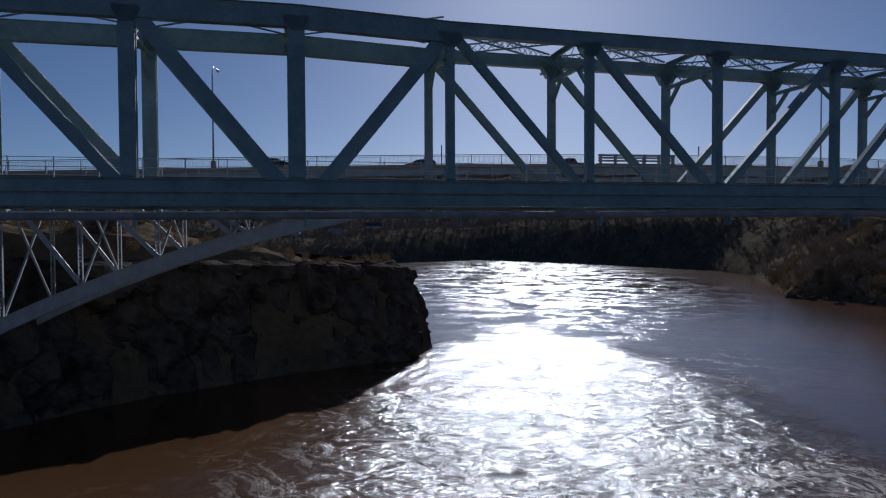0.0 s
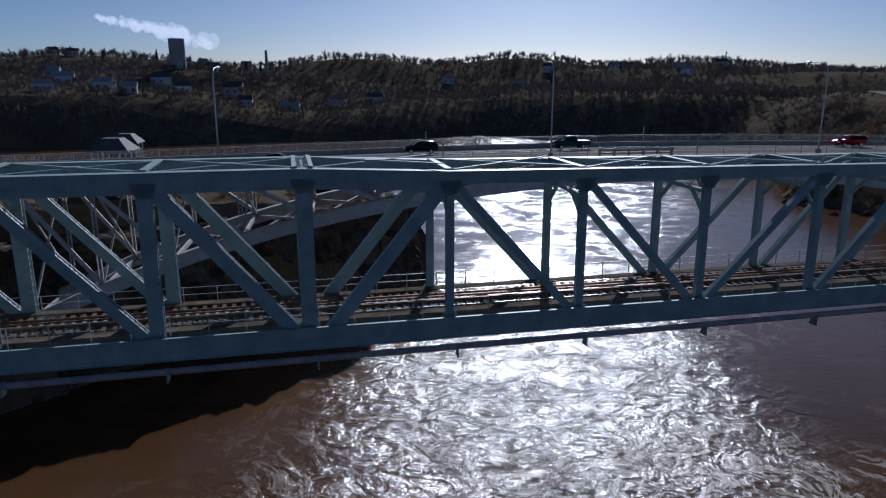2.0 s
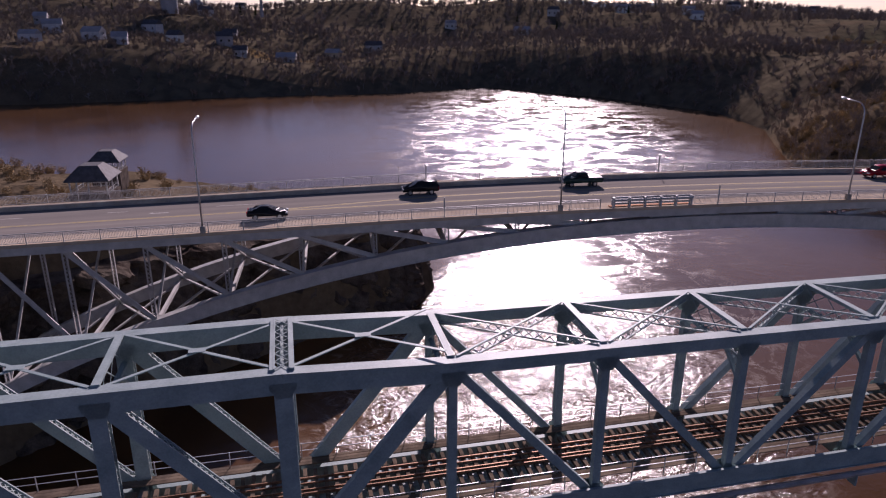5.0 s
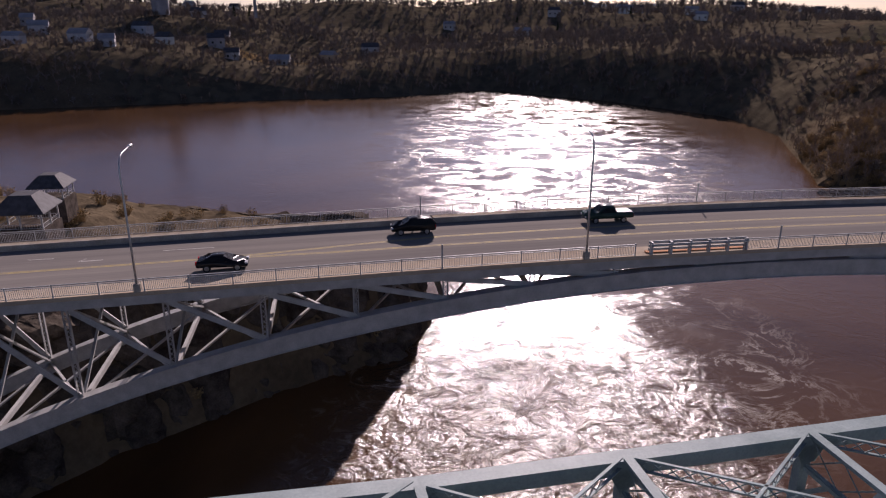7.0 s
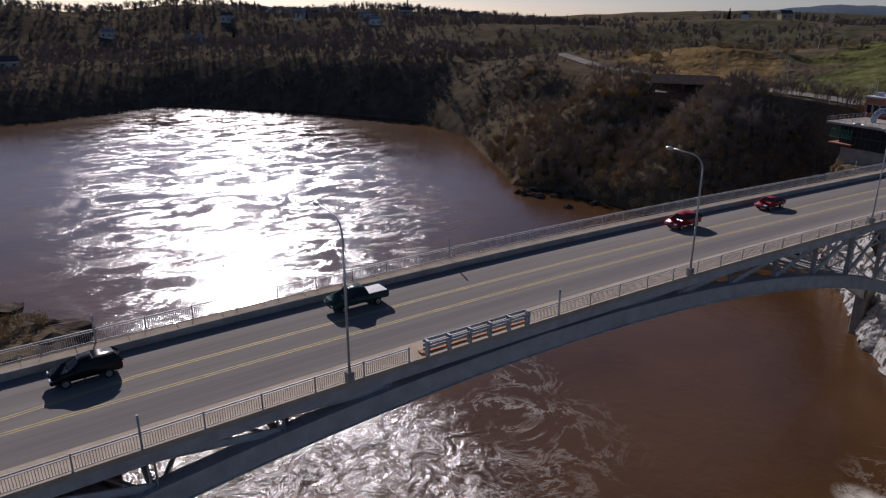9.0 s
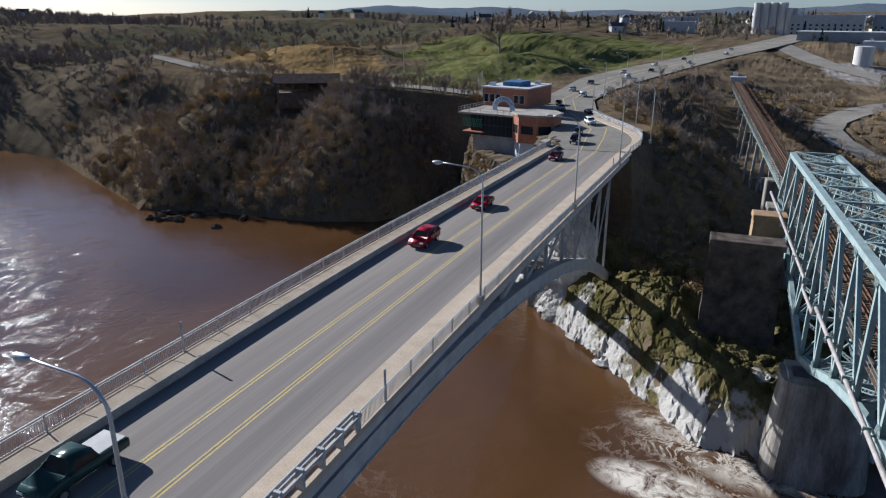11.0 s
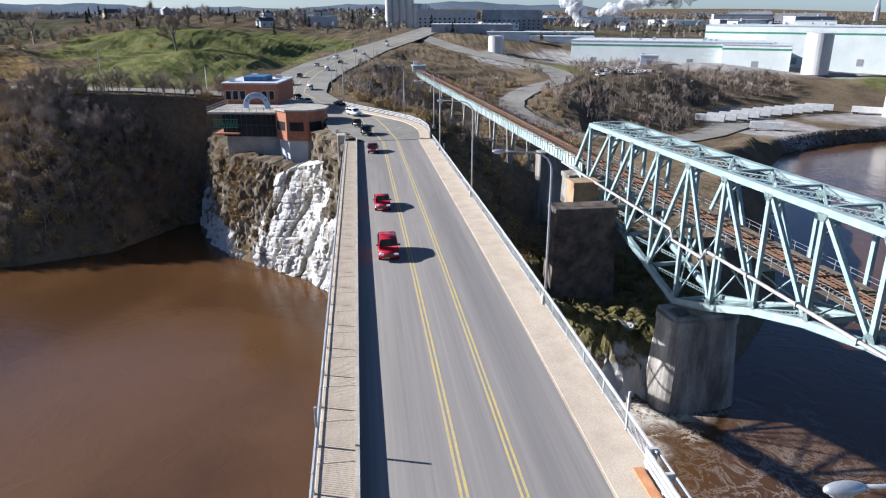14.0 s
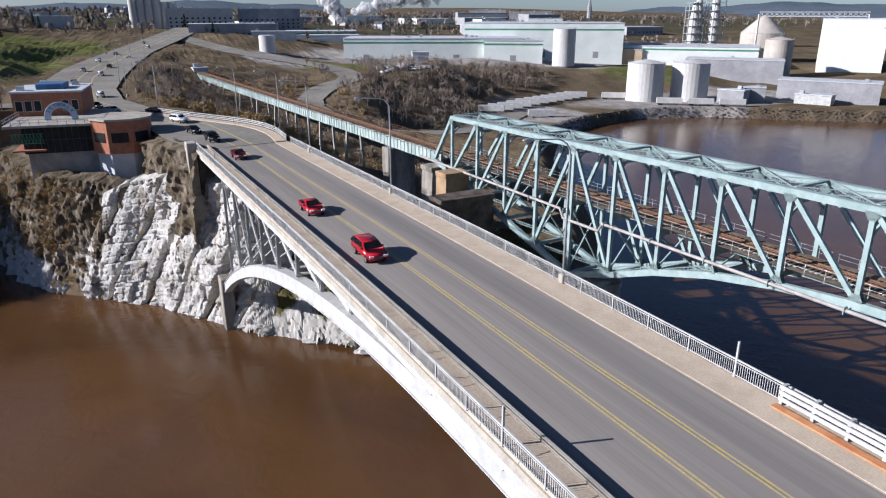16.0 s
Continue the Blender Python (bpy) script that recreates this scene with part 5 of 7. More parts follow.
face_shrubs("rock_shrubs", "dry brown shrubs clinging to the weathered cliff", [(139, 136.5, 21), (143, 143.5, 22), (148, 151, 22), (158, 159, 23), (170, 165, 24)], 5.0, 420, 0.2, 0.5, 51)
face_shrubs("rock_tufts", "tufts of dry grass in cracks of the limestone", [(116.2, 114.0, 16), (119.0, 117.0, 24), (127, 124.2, 25), (133.2, 130, 24), (138, 137.5, 22)], 5.3, 70, 0.15, 0.35, 52)
wood("slope_scrub", "dry scrub on the shaded slope below the bridge end", "shrubs", SHRUB, scatter(520, 116, 178, 76, 112, 44), M_BUSH, 0.4, 0.9, 44)
wood("slope_saplings", "bare saplings on the shaded slope below the bridge end", "trees", BARE, scatter(110, 122, 178, 78, 110, 45), M_TWIG, 0.3, 0.6, 45)
wood("cliff_grass", "dry grass tufts and low shrubs above the limestone", "shrubs", SHRUB, scatter(170, 121, 150, 109, 132, 26), M_BUSH, 0.3, 0.6, 26)
wood("promontory_shrubs", "dark shrubs on the rock promontory", "shrubs", SHRUB, clear(scatter(240, -90, -5, 84, 155, 7), (-130, -30, 60, 104)), M_BUSH, 0.4, 0.9, 7)
wood("far_bank_woods", "dark bare woods on the far bank", "trees", FARB, np.concatenate([scatter(5200, -420, 230, 425, 700, 8), scatter(500, 100, 240, 330, 520, 9), scatter(900, 225, 520, 300, 640, 19, 0.42, 0.02)]), M_FARTWIG, 0.6, 1.15, 8)
wood("plain_shrubs", "low dry scrub on the far slopes", "shrubs", SHRUB, scatter(330, 215, 420, 285, 520, 21, 0.4, 0.03), M_BUSH, 0.7, 1.5, 21)
wood("hill_woods", "bare woods on the far hills", "trees", FARB, np.concatenate([scatter(3000, -700, 500, 640, 1000, 10), scatter(350, 200, 900, 380, 900, 11, 0.5, 0.008)]), M_FARTWIG, 1.1, 1.9, 10)
wood("hill_conifers", "scattered dark conifers on the hills", "trees", CONE, np.concatenate([scatter(40, -500, 600, 700, 1000, 12), scatter(14, 450, 900, 300, 700, 13), scatter(70, 600, 1400, 80, 500, 14)]), M_NEEDLE, 0.7, 1.4, 12)
wood("town_trees", "bare trees between far buildings", "trees", TOWN, np.concatenate([scatter(3200, 600, 1700, -400, 700, 15, 0.36, 0.006), scatter(4500, 900, 2600, -1300, 1000, 16, 0.32, 0.003)]), M_FARTWIG, 0.9, 1.7, 15)


def single_tree(name, label, proto, mat, x, y, k, a, group):
    v, f = proto
    ob = new(name, soup_mesh(name, v, f, mat))
    ob.matrix_basis = pose(x, y, height(x, y), 0, 0, a) @ Matrix.Diagonal((k, k, k, 1))
    return tagged(ob, label, "tree", group)


PARK = [bare_tree(40 + k, 11, 0.55, 900, 0.3, 0.035) for k in range(4)]
for k, (x, y, s) in enumerate(((308, 224, 2.0), (364, 321, 1.9), (420, 262, 1.5), (520, 330, 1.6), (470, 300, 1.5), (560, 300, 1.5), (610, 380, 1.7), (330, 360, 1.5), (290, 395, 1.4), (640, 330, 1.4), (350, 395, 1.5))):
    single_tree("park_tree", "large bare tree on the grass slope", PARK[k % 4], M_TWIG, x, y, s, k * 67, "trees in the park")
for k, (x, y, s) in enumerate(((624, 300, 1.0), (549, 246, 0.9), (440, 300, 0.8), (455, 340, 0.9), (590, 270, 0.9), (700, 330, 1.0))):
    single_tree("park_conifer", "round dark evergreen tree on the grass slope", CONE[k % 3], M_NEEDLE, x, y, s, k * 50, "evergreens in the park")
for k, (x, y, s) in enumerate(((172, 247, 1.0), (150, 205, 0.6), (163, 228, 0.55), (330, 245, 0.6), (141, 214, 0.6), (146, 226, 0.45), (168, 258, 0.7))):
    t = thing("autumn_tree", "small tree with orange autumn leaves", "tree", pose(x, y, height(x, y), 0, 0, k * 40) @ Matrix.Diagonal((s, s, s, 1)), "orange autumn trees")
    shared("trunk", soup_mesh("trunk", *bare_tree(70 + k, 8, 0.5, 60), M_TWIG), t, Matrix.Identity(4))
    shared("crown", soup_mesh("crown", *crown(70 + k), M_ORANGELEAF), t, Matrix.Identity(4))

# ---- buildings on the land ----
M_BRICK = material("red_brick", (0.30, 0.12, 0.07), (0.38, 0.17, 0.10), 1.2, 0.9, fine=0.4, bump=0.01, bump_scale=12)
M_GLASS = material("dark_window_glass", (0.015, 0.018, 0.02), (0.03, 0.034, 0.036), 0.5, 0.08)
M_ROOF = material("light_flat_roof", (0.40, 0.42, 0.44), (0.52, 0.53, 0.54), 0.4, 0.8, fine=0.3)
M_DARKROOF = material("dark_shingle_roof", (0.05, 0.05, 0.056), (0.09, 0.09, 0.10), 0.8, 0.75, fine=0.4, spec=0.2)
M_BLUE = material("blue_painted_steel", (0.05, 0.11, 0.22), (0.08, 0.17, 0.30), 0.8, 0.5, fine=0.2)
M_PALE = material("pale_cladding", (0.62, 0.66, 0.62), (0.72, 0.75, 0.71), 0.08, 0.6, fine=0.15)
M_GREEN = material("green_trim", (0.06, 0.22, 0.14), (0.10, 0.28, 0.18), 0.3, 0.6, fine=0.2)
M_TAN = material("tan_cladding", (0.45, 0.34, 0.22), (0.55, 0.44, 0.30), 0.15, 0.8, fine=0.2)
M_TANK = material("weathered_white_tank", (0.42, 0.41, 0.385), (0.58, 0.57, 0.545), 0.12, 0.6, fine=0.25, stretch=(1, 1, 0.2))
M_CONE = material("grey_silo_concrete", (0.36, 0.32, 0.28), (0.46, 0.42, 0.37), 0.12, 0.85, fine=0.3)
M_GREYB = material("grey_cladding", (0.24, 0.24, 0.25), (0.34, 0.34, 0.35), 0.1, 0.8, fine=0.25)
M_TIMBER = material("dark_timber", (0.09, 0.06, 0.045), (0.15, 0.10, 0.075), 0.8, 0.8, fine=0.4)


def windows(parent, x, y0, y1, z, n, w, h, face=-1, mat=None):
    """A row of framed windows in a wall that stands at x and runs along y."""
    for i in range(n):
        y = y0 + (y1 - y0) * (i + 0.5) / n
        bm = bmesh.new()
        box(bm, x - 0.06, x + 0.06, y - w / 2 - 0.12, y + w / 2 + 0.12, z - 0.12, z + h + 0.12)
        win = part("window", bm, M_WHITE, parent)
        bm = bmesh.new()
        box(bm, x + face * 0.075 - 0.02, x + face * 0.075 + 0.02, y - w / 2, y + w / 2, z, z + h)
        part("pane", bm, mat or M_GLASS, win)


# the brick restaurant on the cliff
rest = thing("cliff_restaurant", "red brick and glass restaurant with a roof terrace on the cliff", "restaurant")
bm = bmesh.new()
box(bm, 155.5, 173, 139, 152, 20, 26.4)
part("foundation", bm, M_CONC, rest, "pale concrete base")
bm = bmesh.new()
box(bm, 155, 173.2, 138.8, 152.4, 26.4, 31.6)
part("glass_wall", bm, M_GLASS, rest, "dark tinted glass front")
bm = bmesh.new()
for i in range(12):
    y = 139 + i * 1.15
    box(bm, 154.9, 155.0, y, y + 0.09, 26.5, 31.6)
for i in range(15):
    x = 155.2 + i * 1.2
    box(bm, x, x + 0.09, 152.4, 152.48, 26.5, 31.6)
box(bm, 154.85, 173.3, 138.7, 152.55, 28.9, 29.05)
part("mullion", bm, M_DKSTEEL, rest, "", "stuff")
bm = bmesh.new()
box(bm, 153.6, 162, 148.5, 154.2, 27.0, 27.3)
part("lower_balcony", bm, M_BRICK, rest, "red-edged lower balcony")
bm = bmesh.new()
for i in range(9):
    y = 148.6 + i * 0.62
    beam(bm, (153.8, y, 28.6), (153.8, y + 0.31, 30.4), 0.08, 0.08)
    beam(bm, (153.8, y + 0.31, 30.4), (153.8, y + 0.62, 28.6), 0.08, 0.08)
beam(bm, (153.8, 148.5, 28.6), (153.8, 154.2, 28.6), 0.12, 0.12)
beam(bm, (153.8, 148.5, 30.4), (153.8, 154.2, 30.4), 0.12, 0.12)
part("green_truss", bm, M_GREEN, rest, "green steel balcony truss")
bm = bmesh.new()
box(bm, 153.2, 176, 137.6, 155.2, 31.6, 32.05)
part("terrace", bm, M_CONC, rest, "pale roof terrace")
for p, q in (((153.3, 137.7), (153.3, 155.1)), ((153.3, 155.1), (175.9, 155.1)), ((153.3, 137.7), (160, 137.7))):
    bm = bmesh.new()
    p, q = Vector((*p, 0)), Vector((*q, 0))
    n = int((q - p).length / 1.5)
    for z in (32.6, 33.15):
        beam(bm, p + Vector((0, 0, z)), q + Vector((0, 0, z)), 0.06, 0.06)
    for i in range(n + 1):
        o = p.lerp(q, i / n)
        beam(bm, o + Vector((0, 0, 32.05)), o + Vector((0, 0, 33.2)), 0.07, 0.07)
    part("terrace_rail", bm, M_WHITE, rest, "white terrace rail")
bm = bmesh.new()
box(bm, 167.5, 183, 143, 156, 31.9, 36.7)
part("upper_storey", bm, M_BRICK, rest, "red brick upper storey")
bm = bmesh.new()
box(bm, 167.2, 183.3, 142.7, 156.3, 36.7, 37.05)
part("upper_roof", bm, M_ROOF, rest, "pale flat roof")
windows(rest, 167.45, 150.5, 155.7, 33.1, 3, 1.2, 2.0)
windows(rest, 167.45, 143.5, 147, 33.1, 2, 1.1, 2.0)
bm = bmesh.new()
box(bm, 171, 177, 146.5, 152, 37.05, 38.2)
bmesh.ops.bevel(bm, geom=bm.edges[:], offset=0.15, segments=1, affect="EDGES")
part("roof_unit", bm, M_BLUE, rest, "blue rooftop unit")
for x, y in ((179, 145), (182, 152), (169.5, 154)):
    bm = bmesh.new()
    box(bm, x, x + 1.6, y, y + 1.3, 37.05, 37.9)
    part("roof_vent", bm, M_GREYSTEEL, rest)
# octagonal tower
OC = (155.6, 134.6)


def octagon(bm, r, z0, z1):
    lo = [bm.verts.new((OC[0] + r * math.cos(radians(22.5 + 45 * k)), OC[1] + r * math.sin(radians(22.5 + 45 * k)), z0)) for k in range(8)]
    hi = [bm.verts.new((v.co.x, v.co.y, z1)) for v in lo]
    for k in range(8):
        bm.faces.new((lo[k], lo[(k + 1) % 8], hi[(k + 1) % 8], hi[k]))
    bm.faces.new(hi), bm.faces.new(lo[::-1])


for nm, r, z0, z1, mt, lb in (("tower_base", 5.2, 18, 26.3, M_ROOF, "pale blue-grey tower base"), ("tower_wall", 5.8, 26.3, 32.6, M_BRICK, "octagonal brick tower"), ("tower_roof", 6.2, 32.6, 33.0, M_CONC, "pale octagonal roof")):
    bm = bmesh.new()
    octagon(bm, r, z0, z1)
    part(nm, bm, mt, rest, lb)
for k in range(8):
    a = radians(45 * k)
    d, s = Vector((math.cos(a), math.sin(a), 0)), Vector((-math.sin(a), math.cos(a), 0))
    c = Vector((*OC, 0)) + d * (5.8 * math.cos(radians(22.5)) + 0.03)
    bm = bmesh.new()
    beam(bm, c + s * 1.55 + Vector((0, 0, 29.4)), c - s * 1.55 + Vector((0, 0, 29.4)), 0.08, 1.9)
    part("tower_window", bm, M_GLASS, rest, "dark tower window")
# arched sign on the terrace
sign = thing("arch_sign", "pale arched sign with blue letters on the terrace", "sign", pose(160.5, 146.0, 32.05, 0, 0, -90) @ Matrix.Diagonal((0.82, 0.82, 0.82, 1)))
bm = bmesh.new()
inner = [(2.3 * math.cos(radians(a)), 0, 2.3 * math.sin(radians(a)) + 0.6) for a in range(0, 181, 12)]
outer = [(3.7 * math.cos(radians(a)), 0, 3.7 * math.sin(radians(a)) + 0.6) for a in range(0, 181, 12)]
inner, outer = [(2.3, 0, 0)] + inner + [(-2.3, 0, 0)], [(3.7, 0, 0)] + outer + [(-3.7, 0, 0)]
rows = [[bm.verts.new((q[0], y, q[2])) for q, y in ((p, -0.5), (o, -0.5), (o, 0.0), (p, 0.0))] for p, o in zip(inner, outer)]
for a, b in zip(rows, rows[1:]):
    for k in range(4):
        bm.faces.new((a[k], b[k], b[(k + 1) % 4], a[(k + 1) % 4]))
bmesh.ops.recalc_face_normals(bm, faces=bm.faces[:])
M_SIGN = material("sign_blue", (0.34, 0.44, 0.56), (0.42, 0.52, 0.62), 1.0, 0.5)
part("arch", bm, M_SIGN, sign)
for r in (2.3, 3.7):
    bm = bmesh.new()
    tube(bm, [(r * math.cos(radians(a)), -0.52, r * math.sin(radians(a)) + 0.6) for a in range(0, 181, 12)], 0.09, 6)
    part("rim", bm, M_WHITE, sign, "white rim")
for i, ch in enumerate("SKYWALK"):
    fc = bpy.data.curves.new("letter", "FONT")
    fc.body, fc.size, fc.extrude, fc.align_x, fc.align_y = ch, 1.25, 0.03, "CENTER", "CENTER"
    ob = new("letter", fc)
    a = 150 - 20 * i
    ob.matrix_basis = Matrix.Translation((3.0 * math.cos(radians(a)), -0.58, 3.0 * math.sin(radians(a)) + 0.6)) @ pose(0, 0, 0, 90, 0, 0) @ pose(0, 0, 0, 0, 0, a - 90)
    me_l = bpy.data.meshes.new_from_object(ob.evaluated_get(bpy.context.evaluated_depsgraph_get()))
    bpy.data.objects.remove(ob)
    me_l.materials.append(M_BLUE)
    lo = shared("letter", me_l, sign, Matrix.Translation((3.0 * math.cos(radians(a)), -0.58, 3.0 * math.sin(radians(a)) + 0.6)) @ pose(0, 0, 0, 90, 0, 0) @ pose(0, 0, 0, 0, 0, a - 90))
# flag poles and walk rail beside it
for i in range(6):
    bm = bmesh.new()
    x, y = 176 + i * 2.6, 163 + i * 1.0
    tube(bm, [(0, 0, -0.3), (0, 0, 7.5)], [0.07, 0.04], 6)
    ob = part("flag_pole", bm, M_WHITE)
    ob.location = (x, y, height(x, y))
    tagged(ob, "thin white flag pole beside the restaurant", "flag pole", "flag poles")


def hip_roof(bm, x, y, z, a, b, h, ridge, eave=0.0):
    base = [bm.verts.new((x + i * a, y + j * b, z)) for i, j in ((-1, -1), (1, -1), (1, 1), (-1, 1))]
    top = [bm.verts.new((x + i * a * ridge, y + j * b * ridge, z + h)) for i, j in ((-1, -1), (1, -1), (1, 1), (-1, 1))]
    for k in range(4):
        bm.faces.new((base[k], base[(k + 1) % 4], top[(k + 1) % 4], top[k]))
    bm.faces.new(top), bm.faces.new(base[::-1])


def pavilion(m, label):
    p = thing("pavilion", label, "pavilion", m, "pavilions on the bank")
    bm = bmesh.new()
    box(bm, -4.4, 4.4, -4.4, 4.4, -6, 0.25)
    part("platform", bm, M_STONE, p)
    bm = bmesh.new()
    hip_roof(bm, 0, 0, 3.4, 5.0, 5.0, 2.9, 0.42)
    hip_roof(bm, 0, 0, 3.2, 4.9, 4.9, 0.19, 0.99)
    part("roof", bm, M_DARKROOF, p, "dark hipped roof")
    for i in (-4, 0, 4):
        for j in (-4, 0, 4):
            if i or j:
                bm = bmesh.new()
                box(bm, i - 0.14, i + 0.14, j - 0.14, j + 0.14, 0.25, 3.3)
                part("post", bm, M_WHITE, p)
    for i, j in ((1, 0), (-1, 0), (0, 1), (0, -1)):
        bm = bmesh.new()
        q, r = (Vector((4 * i, -4, 0)), Vector((4 * i, 4, 0))) if i else (Vector((-4, 4 * j, 0)), Vector((4, 4 * j, 0)))
        for z in (0.45, 1.2):
            beam(bm, q + Vector((0, 0, z)), r + Vector((0, 0, z)), 0.08, 0.08)
        for k in range(17):
            o = q.lerp(r, k / 16)
            beam(bm, o + Vector((0, 0, 0.4)), o + Vector((0, 0, 1.2)), 0.05, 0.05)
        part("rail", bm, M_WHITE, p)
    return p


pav = pavilion(pose(-51.4, 106.8, 28.7, 0, 0, 8) @ Matrix.Diagonal((0.62, 0.62, 0.66, 1)), "white pavilion with a dark hipped roof on the bank")
copy_thing(pav, pose(-54.6, 118.4, 29.3, 0, 0, 8) @ Matrix.Diagonal((0.80, 0.80, 0.80, 1)))

# open timber look-out shelter by the park road
shel = thing("lookout_shelter", "brown timber shelter with a gabled roof by the road", "shelter", pose(181, 231, 30.0, 0, 0, 130))
bm = bmesh.new()
box(bm, -10, 10, -4, 4, -5, 0.2)
part("floor", bm, M_TIMBER, shel)
bm = bmesh.new()
pr = [(-5, 3.4), (0, 6.0), (5, 3.4), (5, 3.15), (0, 5.7), (-5, 3.15)]
va, vb = [bm.verts.new((-11, y, z)) for y, z in pr], [bm.verts.new((11, y, z)) for y, z in pr]
for k in range(6):
    bm.faces.new((va[k], va[(k + 1) % 6], vb[(k + 1) % 6], vb[k]))
bm.faces.new(va), bm.faces.new(vb[::-1])
part("roof", bm, M_TIMBER, shel, "dark brown gabled roof")
for x in (-9.5, -4.75, 0, 4.75, 9.5):
    for y in (-3.8, 3.8):
        bm = bmesh.new()
        box(bm, x - 0.2, x + 0.2, y - 0.2, y + 0.2, 0.2, 3.5)
        part("post", bm, M_TIMBER, shel)
for y in (-3.9, 3.9):
    bm = bmesh.new()
    for z in (0.6, 1.2):
        beam(bm, (-10, y, z), (10, y, z), 0.1, 0.1)
    part("rail", bm, M_TIMBER, shel)


# ---- mill, tanks and town beyond the railway ----
def block(name, label, category, x, y, z, lx, ly, h, rot=0, wall=M_PALE, trim=M_GREEN, roof=M_ROOF, band=True, doors=0, rows=0, group=""):
    """A flat-roofed industrial building: walls, parapet band, roof, doors or rows of windows on the side towards the river."""
    b = thing(name, label, category, pose(x, y, z, 0, 0, rot), group)
    bm = bmesh.new()
    box(bm, -lx / 2, lx / 2, -ly / 2, ly / 2, -6, h)
    part("wall", bm, wall, b)
    bm = bmesh.new()
    box(bm, -lx / 2 - 0.3, lx / 2 + 0.3, -ly / 2 - 0.3, ly / 2 + 0.3, h, h + 0.5)
    part("roof", bm, roof, b)
    if band:
        bm = bmesh.new()
        for s in (-1, 1):
            box(bm, s * lx / 2 - 0.12, s * lx / 2 + 0.12, -ly / 2, ly / 2, h * 0.8, h * 0.8 + 1.1)
            box(bm, -lx / 2, lx / 2, s * ly / 2 - 0.12, s * ly / 2 + 0.12, h * 0.8, h * 0.8 + 1.1)
        part("band", bm, trim, b, "green band below the roof")
    for i in range(doors):
        bm = bmesh.new()
        y0 = -ly / 2 + ly * (i + 0.5) / doors
        box(bm, -lx / 2 - 0.08, -lx / 2 + 0.08, y0 - 2, y0 + 2, 0, min(4.5, h * 0.5))
        part("loading_door", bm, M_GREYB, b)
    for r in range(rows):
        windows(b, -lx / 2, -ly / 2, ly / 2, 1.5 + r * 3.6, max(3, int(ly / 5)), 1.8, 1.6)
    rnd = random.Random(int(x * 7 + y))
    for i in range(max(1, int(lx * ly / 900))):
        bm = bmesh.new()
        px, py = rnd.uniform(-0.4, 0.4) * lx, rnd.uniform(-0.4, 0.4) * ly
        box(bm, px - 1.2, px + 1.2, py - 1, py + 1, h + 0.5, h + rnd.uniform(1.3, 2.6))
        part("roof_vent", bm, M_GREYSTEEL, b)
    return b


def tank(name, label, x, y, z, r, h, mat, cone=0.0, rim=True, group=""):
    t = thing(name, label, "tank", pose(x, y, z), group)
    bm = bmesh.new()
    tube(bm, [(0, 0, -2), (0, 0, h)], r, 32)
    part("shell", bm, mat, t, "", "", False)
    bm = bmesh.new()
    tube(bm, [(0, 0, h), (0, 0, h + max(0.4, cone) * 0.75), (0, 0, h + max(0.4, cone))], [r * 1.01, r * 0.35 if cone else r * 0.9, r * 0.05], 32)
    part("top", bm, mat if cone else M_ROOF, t)
    if rim:
        bm = bmesh.new()
        for k in range(24):
            a = 6.283 * k / 24
            beam(bm, (r * math.cos(a), r * math.sin(a), h), (r * math.cos(a), r * math.sin(a), h + 1.1), 0.1, 0.1)
        part("rim_rail", bm, M_GREYSTEEL, t, "", "stuff")
    return t


block("mill_hall", "long pale mill hall with a green band", "mill building", 505, -40, 19, 50, 125, 15, -17, doors=4)
block("mill_hall", "tall pale mill hall with a green band", "mill building", 520, -135, 19, 55, 118, 24.5, -26, doors=3)
block("mill_hall", "low pale mill hall behind the yard", "mill building", 470, -88, 19, 30, 40, 14, -24, doors=1)
block("mill_hall", "white flat-roofed mill store", "mill building", 700, 12, 24, 40, 66, 10, -9)
block("mill_hall", "pale low mill hall beside the tanks", "mill building", 470, -225, 14, 45, 110, 13.5, -37, doors=2)
block("mill_hall", "white tall boiler house", "mill building", 400, -318, 10, 34, 40, 37, -45, band=False)
block("mill_shed", "grey corrugated mill shed by the water", "mill building", 308, -207, 6, 18, 50, 10, -50, M_GREYB, band=False, doors=5)
block("mill_shed", "grey mill shed behind the tank yard", "mill building", 395, -215, 10, 22, 60, 12, -42, M_GREYB, band=False)
block("mill_shed", "small grey pump house on the quay", "mill building", 318, -152, 5, 9, 14, 7, -60, M_GREYB, band=False)
block("mill_shed", "small white shed on the quay", "mill building", 300, -190, 5, 8, 18, 5, -60, M_WHITE, band=False)
block("mill_shed", "small grey shed on the quay", "mill building", 318, -165, 5, 10, 12, 8, -40, M_GREYB, band=False)
block("mill_store", "tan chip store beside the mill", "mill building", 480, -185, 17, 20, 24, 8, -30, M_TAN, band=False)
tank("white_tank", "tall white cylindrical stock tank at the mill", 440, -112, 19, 7.5, 22, M_TANK)
for x, y in ((342, -112), (335, -136)):
    tank("storage_tank", "large weathered white storage tank on the quay", x, y, 5, 10, 20.5, M_TANK, 1.8, group="twin quay tanks")
tank("cone_silo", "grey concrete silo with a conical top", 462, -295, 14, 16, 22, M_CONE, 13)
tank("cone_silo", "brown concrete silo at the mill", 395, -250, 10, 9, 24, M_CONE, 2)
